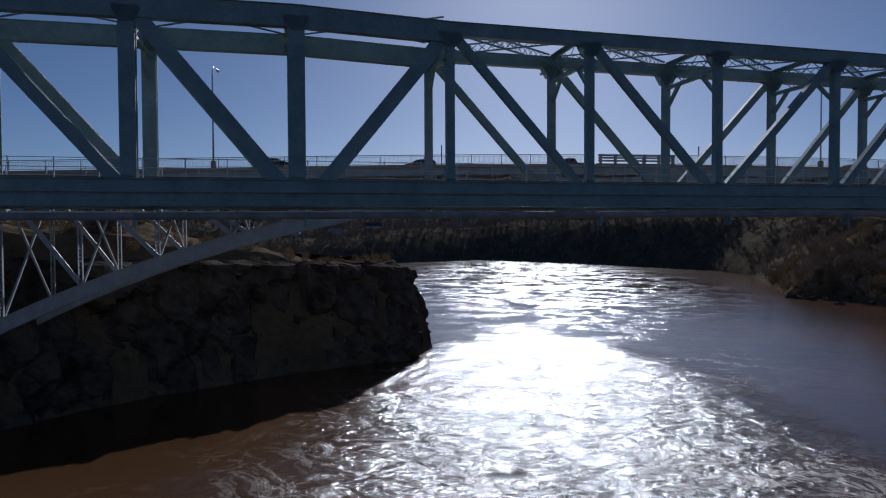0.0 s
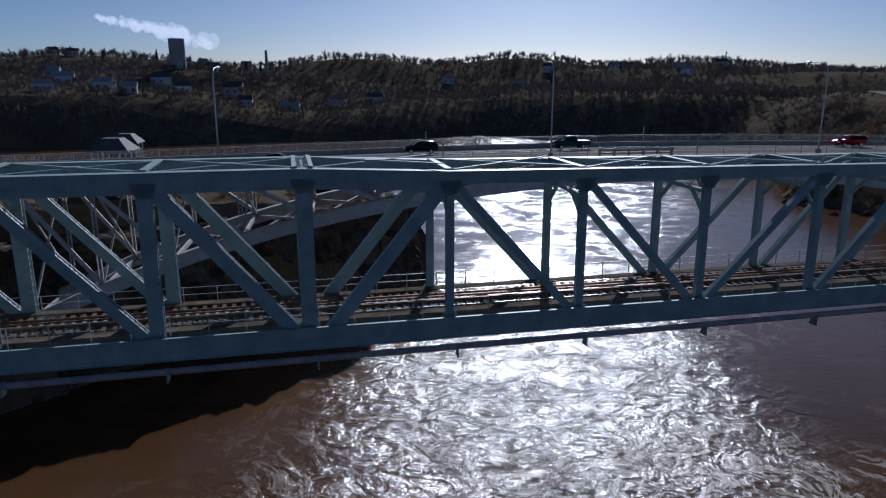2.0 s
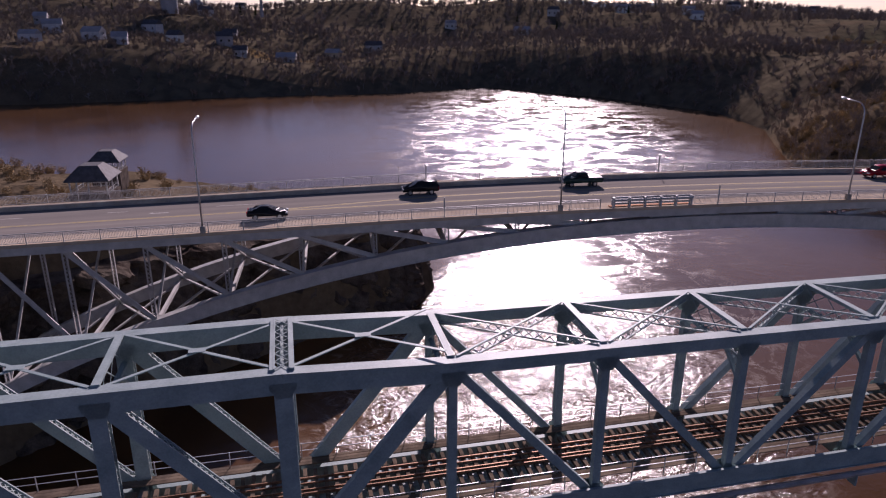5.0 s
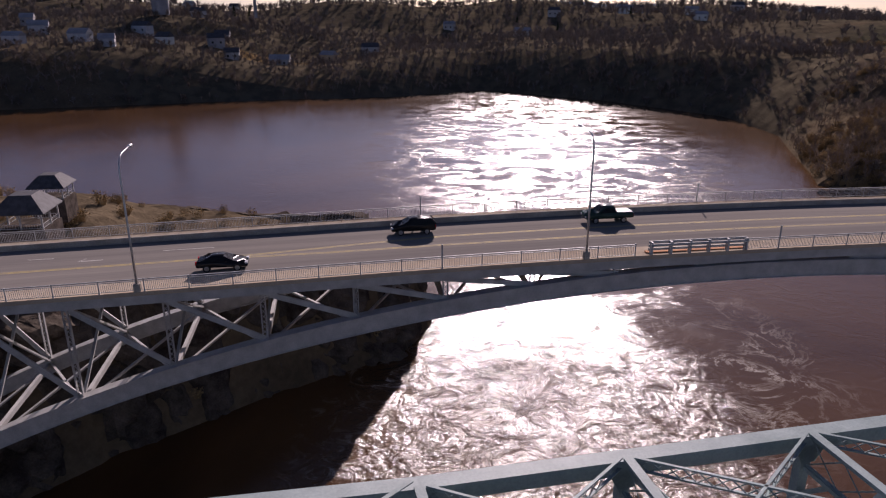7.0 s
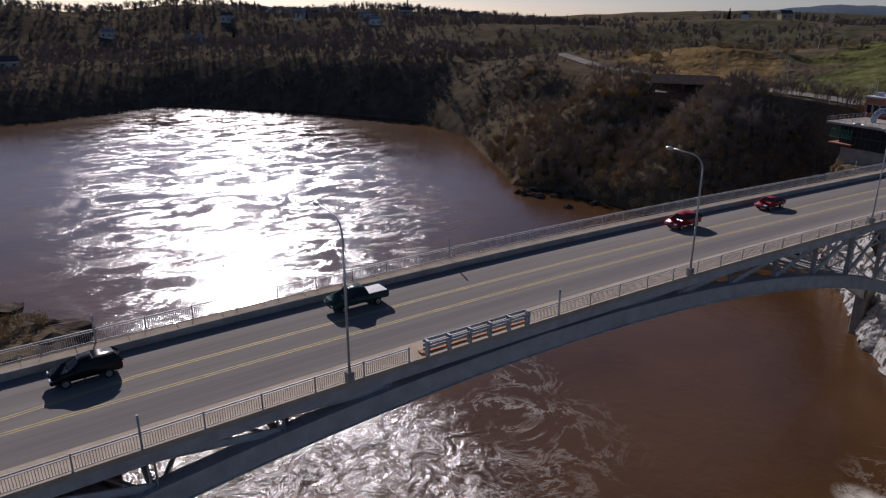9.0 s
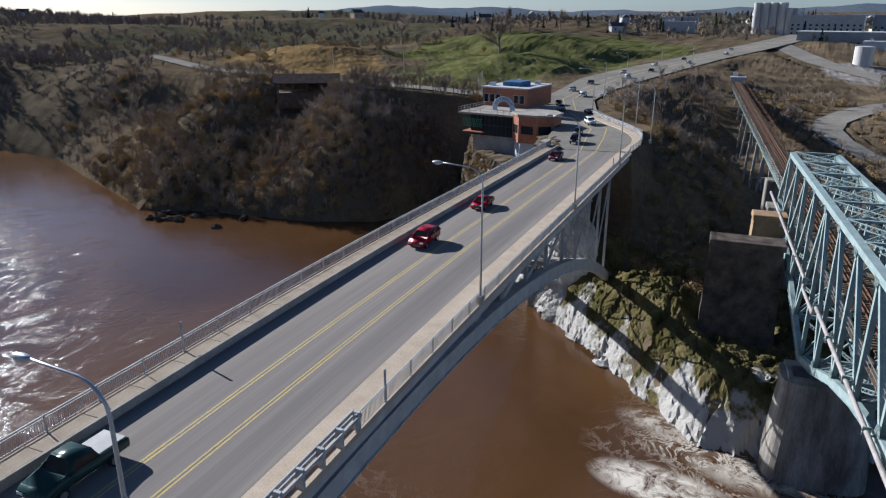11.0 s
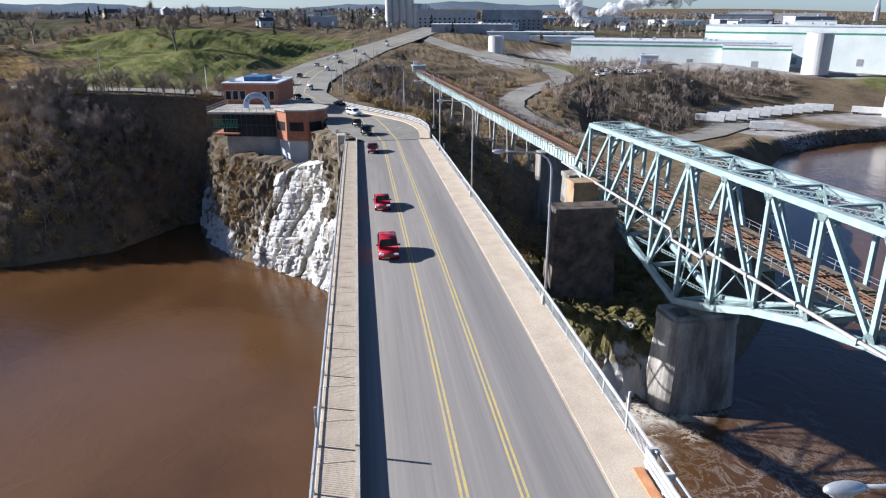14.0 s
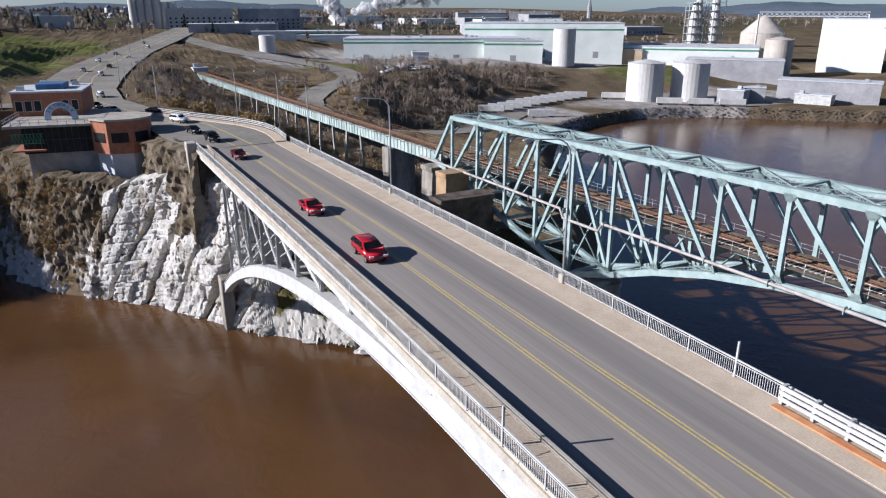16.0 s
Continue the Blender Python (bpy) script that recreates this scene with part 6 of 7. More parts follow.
for k, (x, y, h) in enumerate(((600, -335, 44), (592, -352, 56), (612, -348, 50))):
    t = thing("process_tower", "tall white process tower with platforms", "tower", pose(x, y, 16), "process towers")
    bm = bmesh.new()
    tube(bm, [(0, 0, -2), (0, 0, h * 0.6), (0, 0, h)], [5.0, 4.6, 2.4], 14)
    part("column", bm, M_TANK, t)
    for z in range(8, h, 7):
        bm = bmesh.new()
        box(bm, -6.5, 6.5, -6.5, 6.5, z, z + 0.5)
        part("platform", bm, M_GREYSTEEL, t)
    for i in (-1, 1):
        for j in (-1, 1):
            bm = bmesh.new()
            beam(bm, (6.3 * i, 6.3 * j, -2), (6.3 * i, 6.3 * j, h * 0.9), 0.6, 0.6)
            part("leg", bm, M_GREYSTEEL, t)
conv = thing("conveyor_gantry", "white conveyor gantry over the silo", "gantry")
bm = bmesh.new()
lattice(bm, (446, -275, 50), (400, -330, 50), 3.0, (0, 0, 1), chord=0.5, lace=0.3)
part("truss", bm, M_WHITE, conv)
for x, y in ((446, -275), (400, -330)):
    bm = bmesh.new()
    beam(bm, (x, y, 8), (x, y, 50), 1, 1, (1, 0, 0))
    part("support", bm, M_WHITE, conv)
# far silos, offices and stores uphill
for k in range(12):
    tank("grain_silo", "pale concrete silo in a far row", 757 + (k % 2) * 9, 181 - (k // 2) * 7.2, 38, 3.7, 27 if k < 8 else 22, M_TANK, rim=False, group="far silos")
block("mill_hall", "long low white mill store with a flat roof", "mill building", 625, 22, 24, 22, 62, 8.5, -8, M_PALE, band=False, doors=3)
block("mill_hall", "low white store beside the mill hall", "mill building", 556, -12, 24, 18, 29, 6.5, -10, M_PALE, band=False, doors=2)
block("mill_shed", "small pale blue shed below the mill hall", "mill building", 468, -19, 21, 9, 11, 5, -12, M_ROOF, band=False, doors=1)
block("office_block", "white far office building", "building", 760, 120, 36, 30, 60, 18, 0, M_WHITE, band=False, rows=3)
block("office_block", "grey-brown far industrial block", "building", 790, 52, 34, 40, 62, 20, -3, M_GREYB, band=False, rows=3)
block("office_block", "dark low far warehouse", "building", 640, 95, 32, 30, 70, 10, 0, M_GREYB, band=False, rows=1)
block("office_block", "white far shop with flat roof", "building", 900, 290, 44, 20, 45, 7, 10, M_WHITE, band=False)
block("office_block", "pale blue far shed", "building", 585, 66, 28, 14, 34, 9, -5, M_ROOF, band=False)
block("office_block", "white far shop with a low roof", "building", 700, 240, 40, 18, 30, 8, 10, M_WHITE, band=False)
rnd = random.Random(5)
for k in range(24):
    x, y = rnd.uniform(690, 1250), rnd.uniform(-420, 190)
    pale_wall = rnd.random() < 0.65
    block("warehouse", "white far warehouse with a flat roof" if pale_wall else "grey far warehouse with a flat roof", "building", x, y, height(x, y), rnd.uniform(18, 45), rnd.uniform(30, 80), rnd.uniform(6, 15), rnd.uniform(-25, 15), M_PALE if pale_wall else M_GREYB, band=False, rows=1 if k % 3 else 2, group="far warehouses")
tank("white_tank", "white upright tank beside the road", 494, 79, 24, 5.2, 13, M_TANK)
block("railway_hut", "small white railway hut at the end of the viaduct", "hut", 338, 121, 24, 5, 6, 4.5, 10, M_WHITE, band=False)
# church spire and hill-top landmarks
sp = thing("church_spire", "dark slender church spire on the hill", "spire", pose(1140, -524, 52))
bm = bmesh.new()
tube(bm, [(0, 0, -20), (0, 0, 6), (0, 0, 6.1), (0, 0, 26)], [4, 4, 3.6, 0.1], 8)
part("steeple", bm, M_GREYB, sp)
tank("water_tower", "dark round water tower on the far hill", -243, 650, 52, 7, 24, M_GREYB, 0, False)
ch = thing("chimney", "tall dark chimney on the far hill", "chimney", pose(-170, 680, 50))
bm = bmesh.new()
tube(bm, [(0, 0, -3), (0, 0, 17)], [1.6, 1.2], 12)
part("shaft", bm, M_GREYB, ch)


# ---- houses ----
def house(x, y, lx, ly, h, rot, wall, roof, label):
    g = height(x, y)
    b = thing("house", label, "house", pose(x, y, g, 0, 0, rot), "houses on the hills")
    bm = bmesh.new()
    box(bm, -lx / 2, lx / 2, -ly / 2, ly / 2, -2, h)
    part("wall", bm, wall, b)
    bm = bmesh.new()
    k = ly / 2 + 0.4
    pr = [(-k, h), (0, h + ly * 0.42), (k, h)]
    va, vb = [bm.verts.new((-lx / 2 - 0.4, y_, z_)) for y_, z_ in pr], [bm.verts.new((lx / 2 + 0.4, y_, z_)) for y_, z_ in pr]
    for i in range(3):
        bm.faces.new((va[i], va[(i + 1) % 3], vb[(i + 1) % 3], vb[i]))
    bm.faces.new(va[::-1]), bm.faces.new(vb)
    part("roof", bm, roof, b)
    for i in (-1, 1):
        bm = bmesh.new()
        box(bm, i * lx / 4 - 0.7, i * lx / 4 + 0.7, -ly / 2 - 0.05, -ly / 2 + 0.05, h * 0.35, h * 0.35 + 1.5)
        part("window", bm, M_GLASS, b)
    return b


rnd = random.Random(21)
spots = [(-284, 500), (194, 817), (210, 830), (-250, 520), (-225, 505), (-200, 540), (-170, 560), (-150, 530), (-120, 545), (-90, 580), (-60, 600), (-180, 610), (-240, 600), (-300, 560), (-330, 600)]
spots += [(rnd.uniform(-420, 420), rnd.uniform(680, 900)) for _ in range(12)] + [(rnd.uniform(560, 900), rnd.uniform(260, 620)) for _ in range(16)] + [(rnd.uniform(850, 1400), rnd.uniform(-120, 260)) for _ in range(24)]
for x, y in spots:
    c = rnd.choice((M_WHITE, M_WHITE, M_ROOF, M_TAN, M_GREYB, M_PALE))
    house(x, y, rnd.uniform(9, 15), rnd.uniform(7, 9), rnd.uniform(4.5, 6.5), rnd.uniform(-40, 40), c, rnd.choice((M_DARKROOF, M_GREYB)), {"white_paint": "white", "light_flat_roof": "pale grey", "tan_cladding": "tan", "grey_cladding": "grey", "pale_cladding": "pale green"}[c.name] + " house with a dark gabled roof on the hillside")

# ---- vehicles ----
M_TYRE = material("tyre_rubber", (0.02, 0.02, 0.02), (0.035, 0.035, 0.035), 3, 0.9)
M_CHROME = material("alloy_rim", (0.5, 0.5, 0.5), (0.6, 0.6, 0.6), 3, 0.3, metal=0.9)
M_LAMPGLASS = material("headlamp_glass", (0.7, 0.7, 0.7), (0.8, 0.8, 0.8), 3, 0.1)
M_TAIL = material("tail_lamp", (0.4, 0.02, 0.02), (0.5, 0.03, 0.03), 3, 0.2)
PAINT = {n: material(n + "_car_paint", c, [x * 1.12 for x in c], 0.8, 0.22) for n, c in (("red", (0.30, 0.012, 0.02)), ("darkred", (0.10, 0.012, 0.015)), ("black", (0.012, 0.012, 0.014)), ("white", (0.7, 0.7, 0.7)), ("green", (0.02, 0.045, 0.04)), ("silver", (0.35, 0.36, 0.37)))}
SHAPES = {
    "suv": (4.65, 1.84, [(-2.3, 0.45), (-2.32, 0.95), (-2.2, 1.25), (-1.85, 1.66), (-0.5, 1.72), (0.35, 1.64), (1.15, 1.12), (2.05, 0.98), (2.32, 0.78), (2.33, 0.42)], 1.08),
    "sedan": (4.6, 1.78, [(-2.28, 0.42), (-2.3, 0.85), (-2.1, 1.02), (-1.55, 1.08), (-0.85, 1.42), (0.1, 1.45), (1.0, 1.0), (1.95, 0.86), (2.28, 0.66), (2.3, 0.38)], 0.95),
    "pickup": (5.4, 1.95, [(-2.7, 0.55), (-2.72, 1.12), (-0.75, 1.15), (-0.7, 1.2), (-0.5, 1.82), (0.7, 1.84), (1.3, 1.22), (2.4, 1.12), (2.7, 0.9), (2.7, 0.5)], 1.15)}


def car(kind, paint, label, m):
    length, width, prof, belt = SHAPES[kind]
    c = thing(kind if kind != "suv" else "car", label, "car", m, "vehicles")
    roof = max(z for _, z in prof)

    def half(z):
        return width / 2 * (1 - 0.2 * max(0, (z - belt) / (roof - belt)))
    bm = bmesh.new()
    lo, hi = [bm.verts.new((x, -half(z), z)) for x, z in prof], [bm.verts.new((x, half(z), z)) for x, z in prof]
    n = len(prof)
    for i in range(n):
        bm.faces.new((lo[i], lo[(i + 1) % n], hi[(i + 1) % n], hi[i]))
    bm.faces.new(lo[::-1]), bm.faces.new(hi)
    bmesh.ops.bevel(bm, geom=bm.edges[:], offset=0.07, segments=2, affect="EDGES")
    part("body", bm, PAINT[paint], c, "", "", True)
    cab = [p for p in prof if p[1] > belt + 0.1]
    xr, xf = cab[0][0], cab[-1][0]
    for s in (-1, 1):
        bm = bmesh.new()
        b0, b1, t0, t1 = xr - 0.25, xf + 0.5, xr + 0.2, xf - 0.15
        zt = roof - 0.14
        bm.faces.new([bm.verts.new((x, s * (half(z) + 0.012), z)) for x, z in ((b0, belt + 0.03), (b1, belt + 0.03), (t1, zt), (t0, zt))])
        bmesh.ops.solidify(bm, geom=bm.faces[:], thickness=0.01)
        part("side_window", bm, M_GLASS, c)
    for (xa, za), (xb, zb), nm in ((cab[-1], [p for p in prof if p[0] > cab[-1][0]][0], "windscreen"), (prof[prof.index(cab[0])], prof[prof.index(cab[0]) - 1], "rear_window")):
        bm = bmesh.new()
        pa, pb = Vector((xa, 0, za)).lerp(Vector((xb, 0, zb)), 0.1), Vector((xa, 0, za)).lerp(Vector((xb, 0, zb)), 0.92)
        out = Vector((pb.z - pa.z, 0, pa.x - pb.x)).normalized()
        if out.z < 0:
            out = -out
        q = [pa + Vector((0, -half(pa.z) + 0.1, 0)), pb + Vector((0, -half(pb.z) + 0.1, 0)), pb + Vector((0, half(pb.z) - 0.1, 0)), pa + Vector((0, half(pa.z) - 0.1, 0))]
        bm.faces.new([bm.verts.new(p + out * 0.015) for p in q])
        bmesh.ops.solidify(bm, geom=bm.faces[:], thickness=0.01)
        part(nm, bm, M_GLASS, c)
    for x in (-length * 0.29, length * 0.3):
        for s in (-1, 1):
            bm = bmesh.new()
            y = s * (width / 2 - 0.1)
            tube(bm, [(x, y - 0.12, 0.34), (x, y + 0.12, 0.34)], 0.34, 18)
            wheel = part("wheel", bm, M_TYRE, c)
            bm = bmesh.new()
            tube(bm, [(x, y + s * 0.115, 0.34), (x, y + s * 0.13, 0.34)], 0.22, 14)
            part("rim", bm, M_CHROME, wheel)
    for s in (-1, 1):
        bm = bmesh.new()
        box(bm, length / 2 - 0.22, length / 2 + 0.012, s * width * 0.36 - 0.2, s * width * 0.36 + 0.2, 0.68, 0.84)
        part("headlamp", bm, M_LAMPGLASS, c)
        bm = bmesh.new()
        box(bm, -length / 2 - 0.012, -length / 2 + 0.1, s * width * 0.4 - 0.14, s * width * 0.4 + 0.14, 0.75, 1.0)
        part("tail_lamp", bm, M_TAIL, c)
        bm = bmesh.new()
        box(bm, xf + 0.25, xf + 0.42, s * width / 2 - 0.02 if s > 0 else -width / 2 - 0.18, s * width / 2 + 0.18 if s > 0 else -width / 2 + 0.02, belt, belt + 0.14)
        part("mirror", bm, PAINT[paint], c)
    bm = bmesh.new()
    box(bm, length / 2 - 0.1, length / 2 + 0.01, -0.4, 0.4, 0.5, 0.72)
    part("grille", bm, M_DKSTEEL, c)
    if kind == "pickup":
        bm = bmesh.new()
        box(bm, -2.6, -0.8, -0.8, 0.8, 1.15, 1.2)
        part("bed_cover", bm, M_WHITE, c, "pale bed cover")
    return c


def on_bridge(u, v, turn):
    return ROAD_M @ pose(u, v, deck_z(u) + 0.005, 0, 0, turn)


car("suv", "red", "red crossover car on the bridge", on_bridge(50.4, 11.1, 180))
car("sedan", "red", "red saloon car on the bridge", on_bridge(68.5, 11.0, 180))
car("sedan", "darkred", "dark red saloon car at the end of the bridge", on_bridge(108, 11.2, 180))
car("suv", "black", "black crossover car where the bridge meets the road", pose(137.5, 117.6, 30.08, 0, 0, 195))
car("sedan", "black", "black saloon car on the bridge", on_bridge(-33.5, 4.1, 0))
car("pickup", "green", "dark green pickup truck with a pale bed cover", on_bridge(6.5, 11.2, 180))
car("suv", "black", "black crossover car on the bridge", on_bridge(-15.0, 11.0, 180))
dark = car("sedan", "black", "dark saloon car on the road", pose(148, 121, 30.05, 0, 0, 200))
pale = car("suv", "white", "white car on the road", pose(163, 124, 30.1, 0, 0, 215))
silver = car("sedan", "silver", "silver saloon car on the road", pose(181, 139, 30.45, 0, 0, 212))


def road_place(k, t, off):
    a, b = ROADS[0][k], ROADS[0][k + 1]
    d = math.atan2(b[1] - a[1], b[0] - a[0])
    return pose(a[0] + (b[0] - a[0]) * t - off * math.sin(d), a[1] + (b[1] - a[1]) * t + off * math.cos(d), a[2] + (b[2] - a[2]) * t + 0.03, 0, 0, math.degrees(d) + (180 if off > 0 else 0))


for i, (k, t, off) in enumerate(((5, 0.4, 3), (6, 0.3, -3), (6, 0.8, 3.5), (7, 0.5, 3), (8, 0.2, -4), (8, 0.6, 4), (8, 0.9, -4), (9, 0.3, 5), (9, 0.55, -5), (9, 0.8, 4), (10, 0.3, -5), (10, 0.7, 5), (4, 0.5, -3))):
    copy_thing((dark, pale, silver)[i % 3], road_place(k, t, off))
rnd = random.Random(8)
for i in range(60):
    x, y = 372 + (i % 20) * 2.9 * 0.35 + (i // 20) * 7, 30 - (i % 20) * 2.8
    copy_thing((dark, pale, silver, pale)[rnd.randrange(4)], pose(x, y, height(x, y), 0, 0, rnd.choice((15, 195))))


def trailer(m, mat, label):
    t = thing("trailer", label, "trailer", m, "trailers in the yard")
    bm = bmesh.new()
    box(bm, -6.5, 6.5, -1.3, 1.3, 1.1, 3.9)
    bmesh.ops.bevel(bm, geom=bm.edges[:], offset=0.06, segments=1, affect="EDGES")
    part("box", bm, mat, t)
    bm = bmesh.new()
    box(bm, -6.3, 6.3, -0.5, 0.5, 0.85, 1.1)
    part("chassis", bm, M_DKSTEEL, t)
    for x in (-5.2, -4.0):
        bm = bmesh.new()
        tube(bm, [(x, -1.25, 0.5), (x, 1.25, 0.5)], 0.5, 14)
        part("axle", bm, M_TYRE, t)
    bm = bmesh.new()
    box(bm, 3.6, 3.9, -0.9, 0.9, 0, 0.86)
    part("landing_leg", bm, M_DKSTEEL, t)
    return t


t0 = trailer(pose(302, -30, height(302, -30), 0, 0, 70), M_WHITE, "white box trailer parked in the gravel yard")
for i in range(11):
    x, y = 326 + i * 3.6, -14 - i * 6.6
    copy_thing(t0, pose(x, y, height(x, y) + 0.02, 0, 0, 62 + (i % 3)))
for i, (x, y) in enumerate(((320, -113), (312.5, -127), (305, -141), (351, -98))):
    t1 = trailer(pose(x, y, height(x, y) + 0.1, 0, 0, -118), M_TANK, "white railcar on the quay siding") if i == 0 else copy_thing(t1, pose(x, y, height(x, y) + 0.1, 0, 0, -118))
# stones heaped along the edge of the quay
s = Soup()
rnd = random.Random(12)
shore = along([(280, -30, 0), (296, -53, 0), (311, -90, 0), (307, -125, 0), (286, -159, 0), (265, -195, 0), (230, -270, 0)], 0.35)
heap = np.array([(x + rnd.uniform(-1.5, 4.5), y + rnd.uniform(-1, 1)) for x, y, _h in shore for _k in range(2)])
for (x, y), z in zip(heap, heights(heap[:, 0], heap[:, 1])):
    c = Vector((x, y, max(0.0, z)))
    r = rnd.uniform(0.3, 0.9)
    b = len(s.v)
    s.v += [c + Vector((rnd.uniform(0.6, 1.2) * r * dx, rnd.uniform(0.6, 1.2) * r * dy, rnd.uniform(0.5, 1.0) * r * dz)) for dx, dy, dz in ((1, 0, 0), (0, 1, 0), (-1, 0, 0), (0, -1, 0), (0, 0, 1))]
    s.f += [(b + k, b + (k + 1) % 4, b + 4) for k in range(4)]
v, f = s.arrays()
tagged(new("riprap", soup_mesh("riprap", v, f, M_STONE)), "heaped grey stones along the quay edge", "stones", kind="stuff")

# white fence that follows the outer side of the road bend
bend = thing("road_fence", "white steel fence along the outside of the bend", "railing")
line = [(132.9, 104.6, 30.05), (138, 105.0, 30.0), (143, 105.6, 30.0), (149, 107.2, 30.0), (155, 110, 30.0), (161, 114.5, 30.05), (167, 120, 30.15), (173, 125.5, 30.25), (179, 130.5, 30.4)]
pts = along(line, 2.0)
for p, q in zip(pts, pts[1:]):
    bm = bmesh.new()
    for z in (0.45, 0.8, 1.15):
        beam(bm, (p[0], p[1], p[2] + z), (q[0], q[1], q[2] + z), 0.1, 0.14)
    beam(bm, (p[0], p[1], p[2] - 0.3), (p[0], p[1], p[2] + 1.2), 0.14, 0.14)
    part("fence_panel", bm, M_WHITE, bend)
for p, q in zip(pts, pts[1:]):
    bm = bmesh.new()
    beam(bm, (p[0], p[1] + 1.0, p[2] + 0.05), (q[0], q[1] + 1.0, q[2] + 0.05), 2.0, 0.2)
    part("footway_slab", bm, M_WALK, bend, "beige concrete footway")
for x, y, z, a in ((146, 104.5, 30, 15), (160, 112, 30, 40), (178, 129, 30.3, 40), (215, 139, 30.3, 20), (255, 145, 30.2, 10), (300, 145, 30.2, 0), (350, 144, 30.2, 0), (188, 196, 32.8, 80), (189, 226, 32.8, 80), (195, 268, 32.8, 80)):
    copy_thing(lamp0, pose(x, y, z - 0.1, 0, 0, a))
# rocks at the water's edge
rnd = random.Random(3)
for i in range(21):
    bm = bmesh.new()
    bmesh.ops.create_icosphere(bm, subdivisions=2, radius=1)
    for v in bm.verts:
        v.co *= 1 + noise.noise(v.co * 1.7 + Vector((i * 3, 0, 0))) * 0.55
    r = part("boulder", bm, M_DARKROCK if i < 16 else M_LIME)
    if i < 16:
        x, y = 124 + rnd.gauss(0, 5), 233 + rnd.gauss(0, 10)
    else:
        t = rnd.random()
        x, y = 96 + 24 * t + rnd.gauss(0, 0.8), 88 + 26 * t + rnd.gauss(0, 0.8)
    r.matrix_basis = pose(x, y, 0.1, rnd.uniform(0, 40), 0, rnd.uniform(0, 360)) @ Matrix.Diagonal((rnd.uniform(0.8, 2.6), rnd.uniform(0.7, 1.6), rnd.uniform(0.4, 1.1), 1))
    tagged(r, "dark wet boulder at the water's edge" if i < 16 else "pale boulder at the water's edge", "boulder", "boulders by the water")

# distant forested ridges; the haze of distance is put into their blue-grey base colour
M_RIDGE = material("hazed_forest", (0.085, 0.108, 0.135), (0.115, 0.14, 0.17), 0.004, 0.95, fine=0.3, spec=0.0)
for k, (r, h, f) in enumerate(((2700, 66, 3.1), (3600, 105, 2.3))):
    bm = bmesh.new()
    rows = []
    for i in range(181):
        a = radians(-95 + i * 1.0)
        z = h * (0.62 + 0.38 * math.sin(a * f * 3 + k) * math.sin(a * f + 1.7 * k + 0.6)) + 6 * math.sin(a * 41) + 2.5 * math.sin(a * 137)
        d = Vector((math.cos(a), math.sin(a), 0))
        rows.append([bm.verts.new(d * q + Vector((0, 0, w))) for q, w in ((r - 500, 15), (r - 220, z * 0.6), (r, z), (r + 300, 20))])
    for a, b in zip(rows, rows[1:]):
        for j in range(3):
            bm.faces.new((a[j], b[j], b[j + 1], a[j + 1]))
    tagged(part("backdrop", bm, M_RIDGE, None, "", "", True), "forested ridge on the horizon, coloured blue-grey by painted haze", "hills", kind="structure")

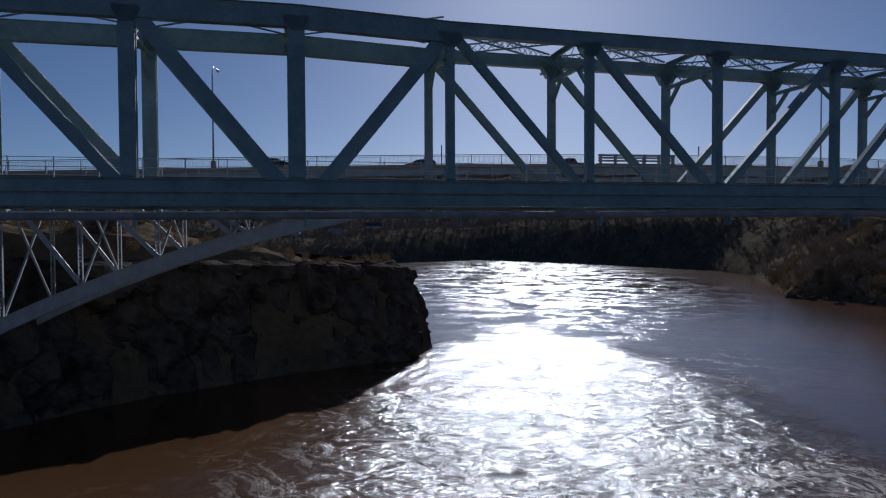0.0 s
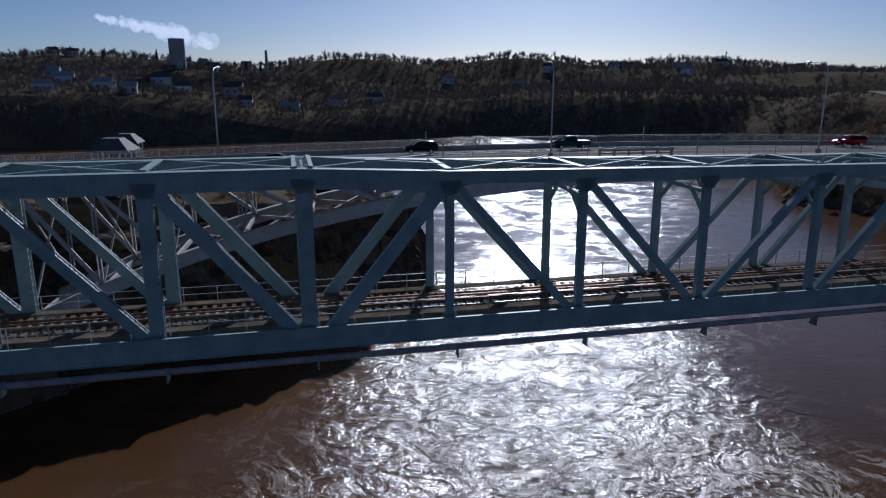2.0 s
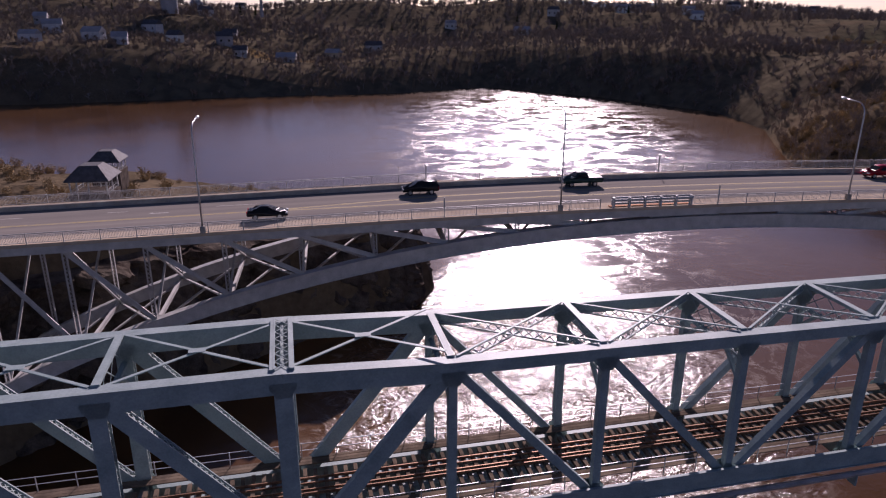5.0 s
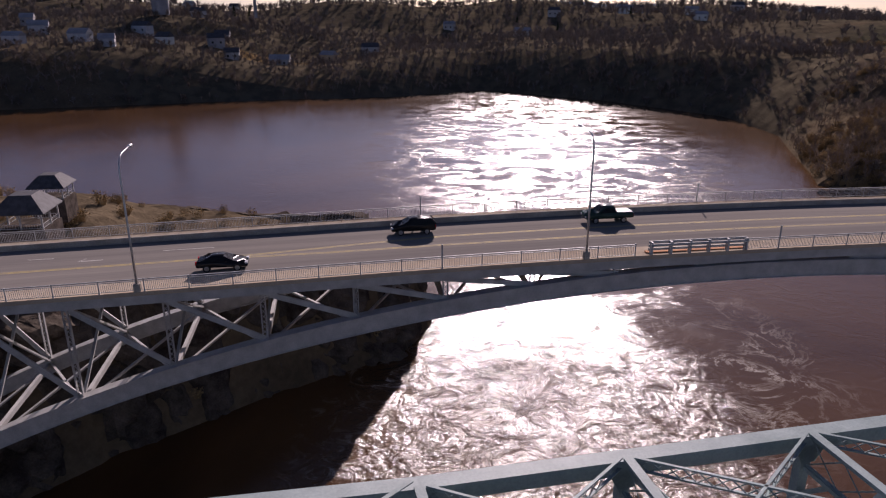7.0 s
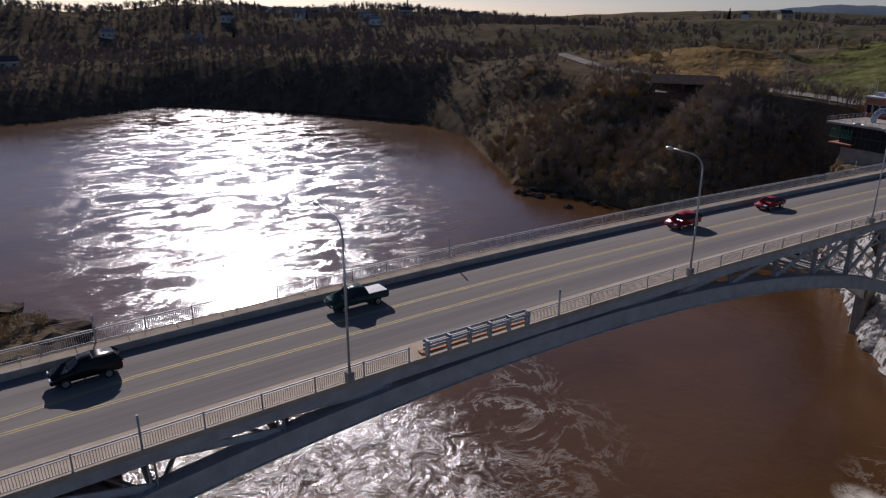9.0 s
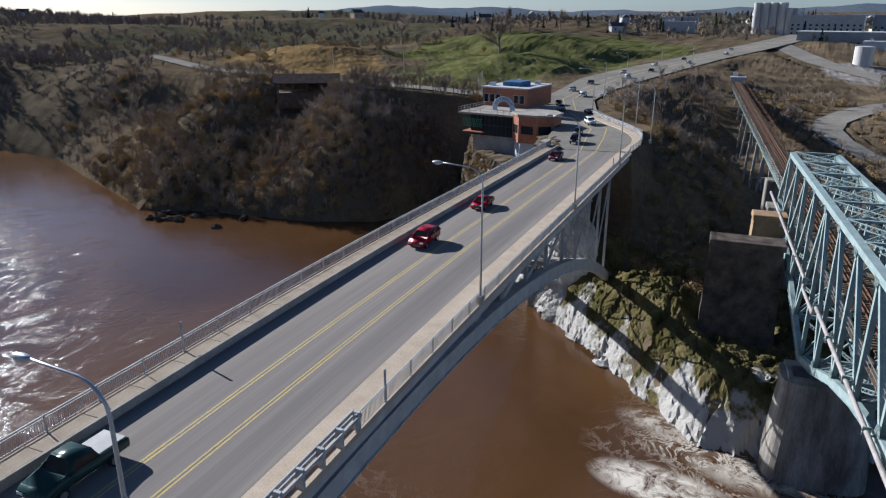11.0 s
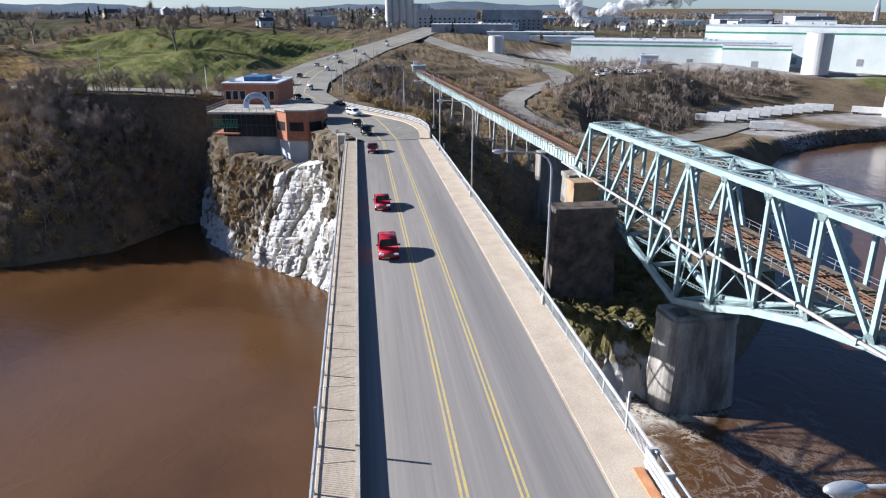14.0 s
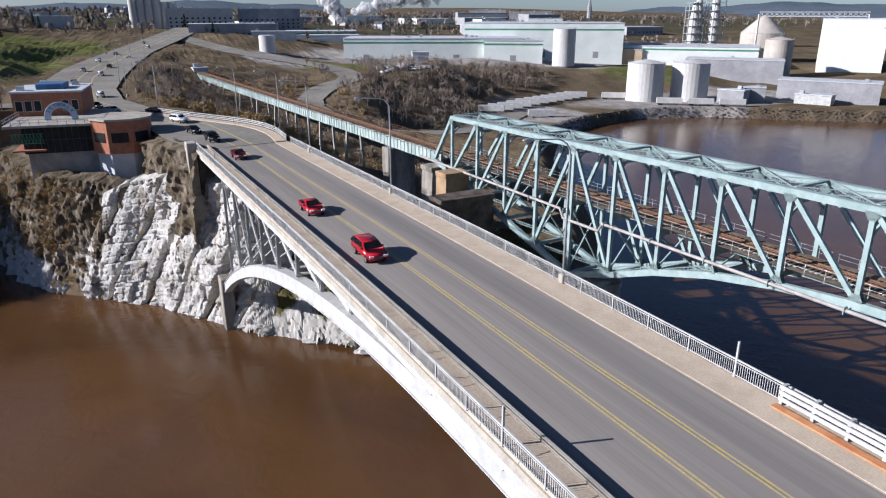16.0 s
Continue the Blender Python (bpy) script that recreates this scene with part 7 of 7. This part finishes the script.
# steam from the mill and a small cloud over the hills
M_STEAM = material("white_steam", (0.82, 0.82, 0.83), (0.9, 0.9, 0.9), 0.05, 1.0, spec=0.0)
n, l = M_STEAM.node_tree.nodes, M_STEAM.node_tree.links
colour = n["Principled BSDF"].inputs["Base Color"].links[0].from_socket
dif, tra, clr, both, thin = n.new("ShaderNodeBsdfDiffuse"), n.new("ShaderNodeBsdfTranslucent"), n.new("ShaderNodeBsdfTransparent"), n.new("ShaderNodeMixShader"), n.new("ShaderNodeMixShader")
both.inputs[0].default_value, thin.inputs[0].default_value = 0.5, 0.4
l.new(colour, dif.inputs[0]), l.new(colour, tra.inputs[0]), l.new(dif.outputs[0], both.inputs[1]), l.new(tra.outputs[0], both.inputs[2])
l.new(clr.outputs[0], thin.inputs[1]), l.new(both.outputs[0], thin.inputs[2]), l.new(thin.outputs[0], n["Material Output"].inputs[0])


# the far cloud glows by itself, in place of sunlight coming through it
M_CLOUD = bpy.data.materials.new("glowing_cloud")
M_CLOUD.use_nodes = True
n, l = M_CLOUD.node_tree.nodes, M_CLOUD.node_tree.links
glow, clr, thin = n.new("ShaderNodeEmission"), n.new("ShaderNodeBsdfTransparent"), n.new("ShaderNodeMixShader")
glow.inputs[0].default_value, glow.inputs[1].default_value, thin.inputs[0].default_value = (0.93, 0.96, 1.0, 1), 1.0, 0.17
l.new(clr.outputs[0], thin.inputs[1]), l.new(glow.outputs[0], thin.inputs[2]), l.new(thin.outputs[0], n["Material Output"].inputs[0])


def plume(name, label, category, x, y, z, size, n, drift, seed):
    """Steam as a crowd of billows that grow along the drift."""
    r = random.Random(seed)
    bm = bmesh.new()
    for i in range(n * 3):
        t = i / (n * 3)
        c = Vector(drift) * t + Vector((r.gauss(0, 1), r.gauss(0, 1), r.gauss(0, 0.5))) * size * (0.15 + 0.4 * t)
        rad = size * r.uniform(0.3, 0.65) * (0.5 + 0.7 * t)
        made = bmesh.ops.create_icosphere(bm, subdivisions=2, radius=rad, matrix=Matrix.Translation(c))["verts"]
        for v in made:
            v.co += (v.co - c) * (noise.noise(v.co / size * 2.2) * 0.6 + noise.noise(v.co / size * 7) * 0.35)
    ob = part(name, bm, M_CLOUD if category == "cloud" else M_STEAM, None, "", "", True)
    ob.location = (x, y, z)
    return tagged(ob, label, category, kind="stuff")


plume("steam_plume", "white steam drifting from the mill roof", "steam", 760, -20, 42, 11, 14, (10, 12, 26), 1)
plume("steam_plume", "long white steam cloud over the mill", "steam", 900, -60, 52, 15, 22, (20, -110, 22), 2)
plume("steam_plume", "white steam beside the tall boiler house", "steam", 372, -318, 44, 9, 12, (-6, -26, 24), 3)
plume("cloud", "small white cloud over the far hills", "cloud", -1120, 2330, 232, 34, 20, (330, 60, -75), 4)
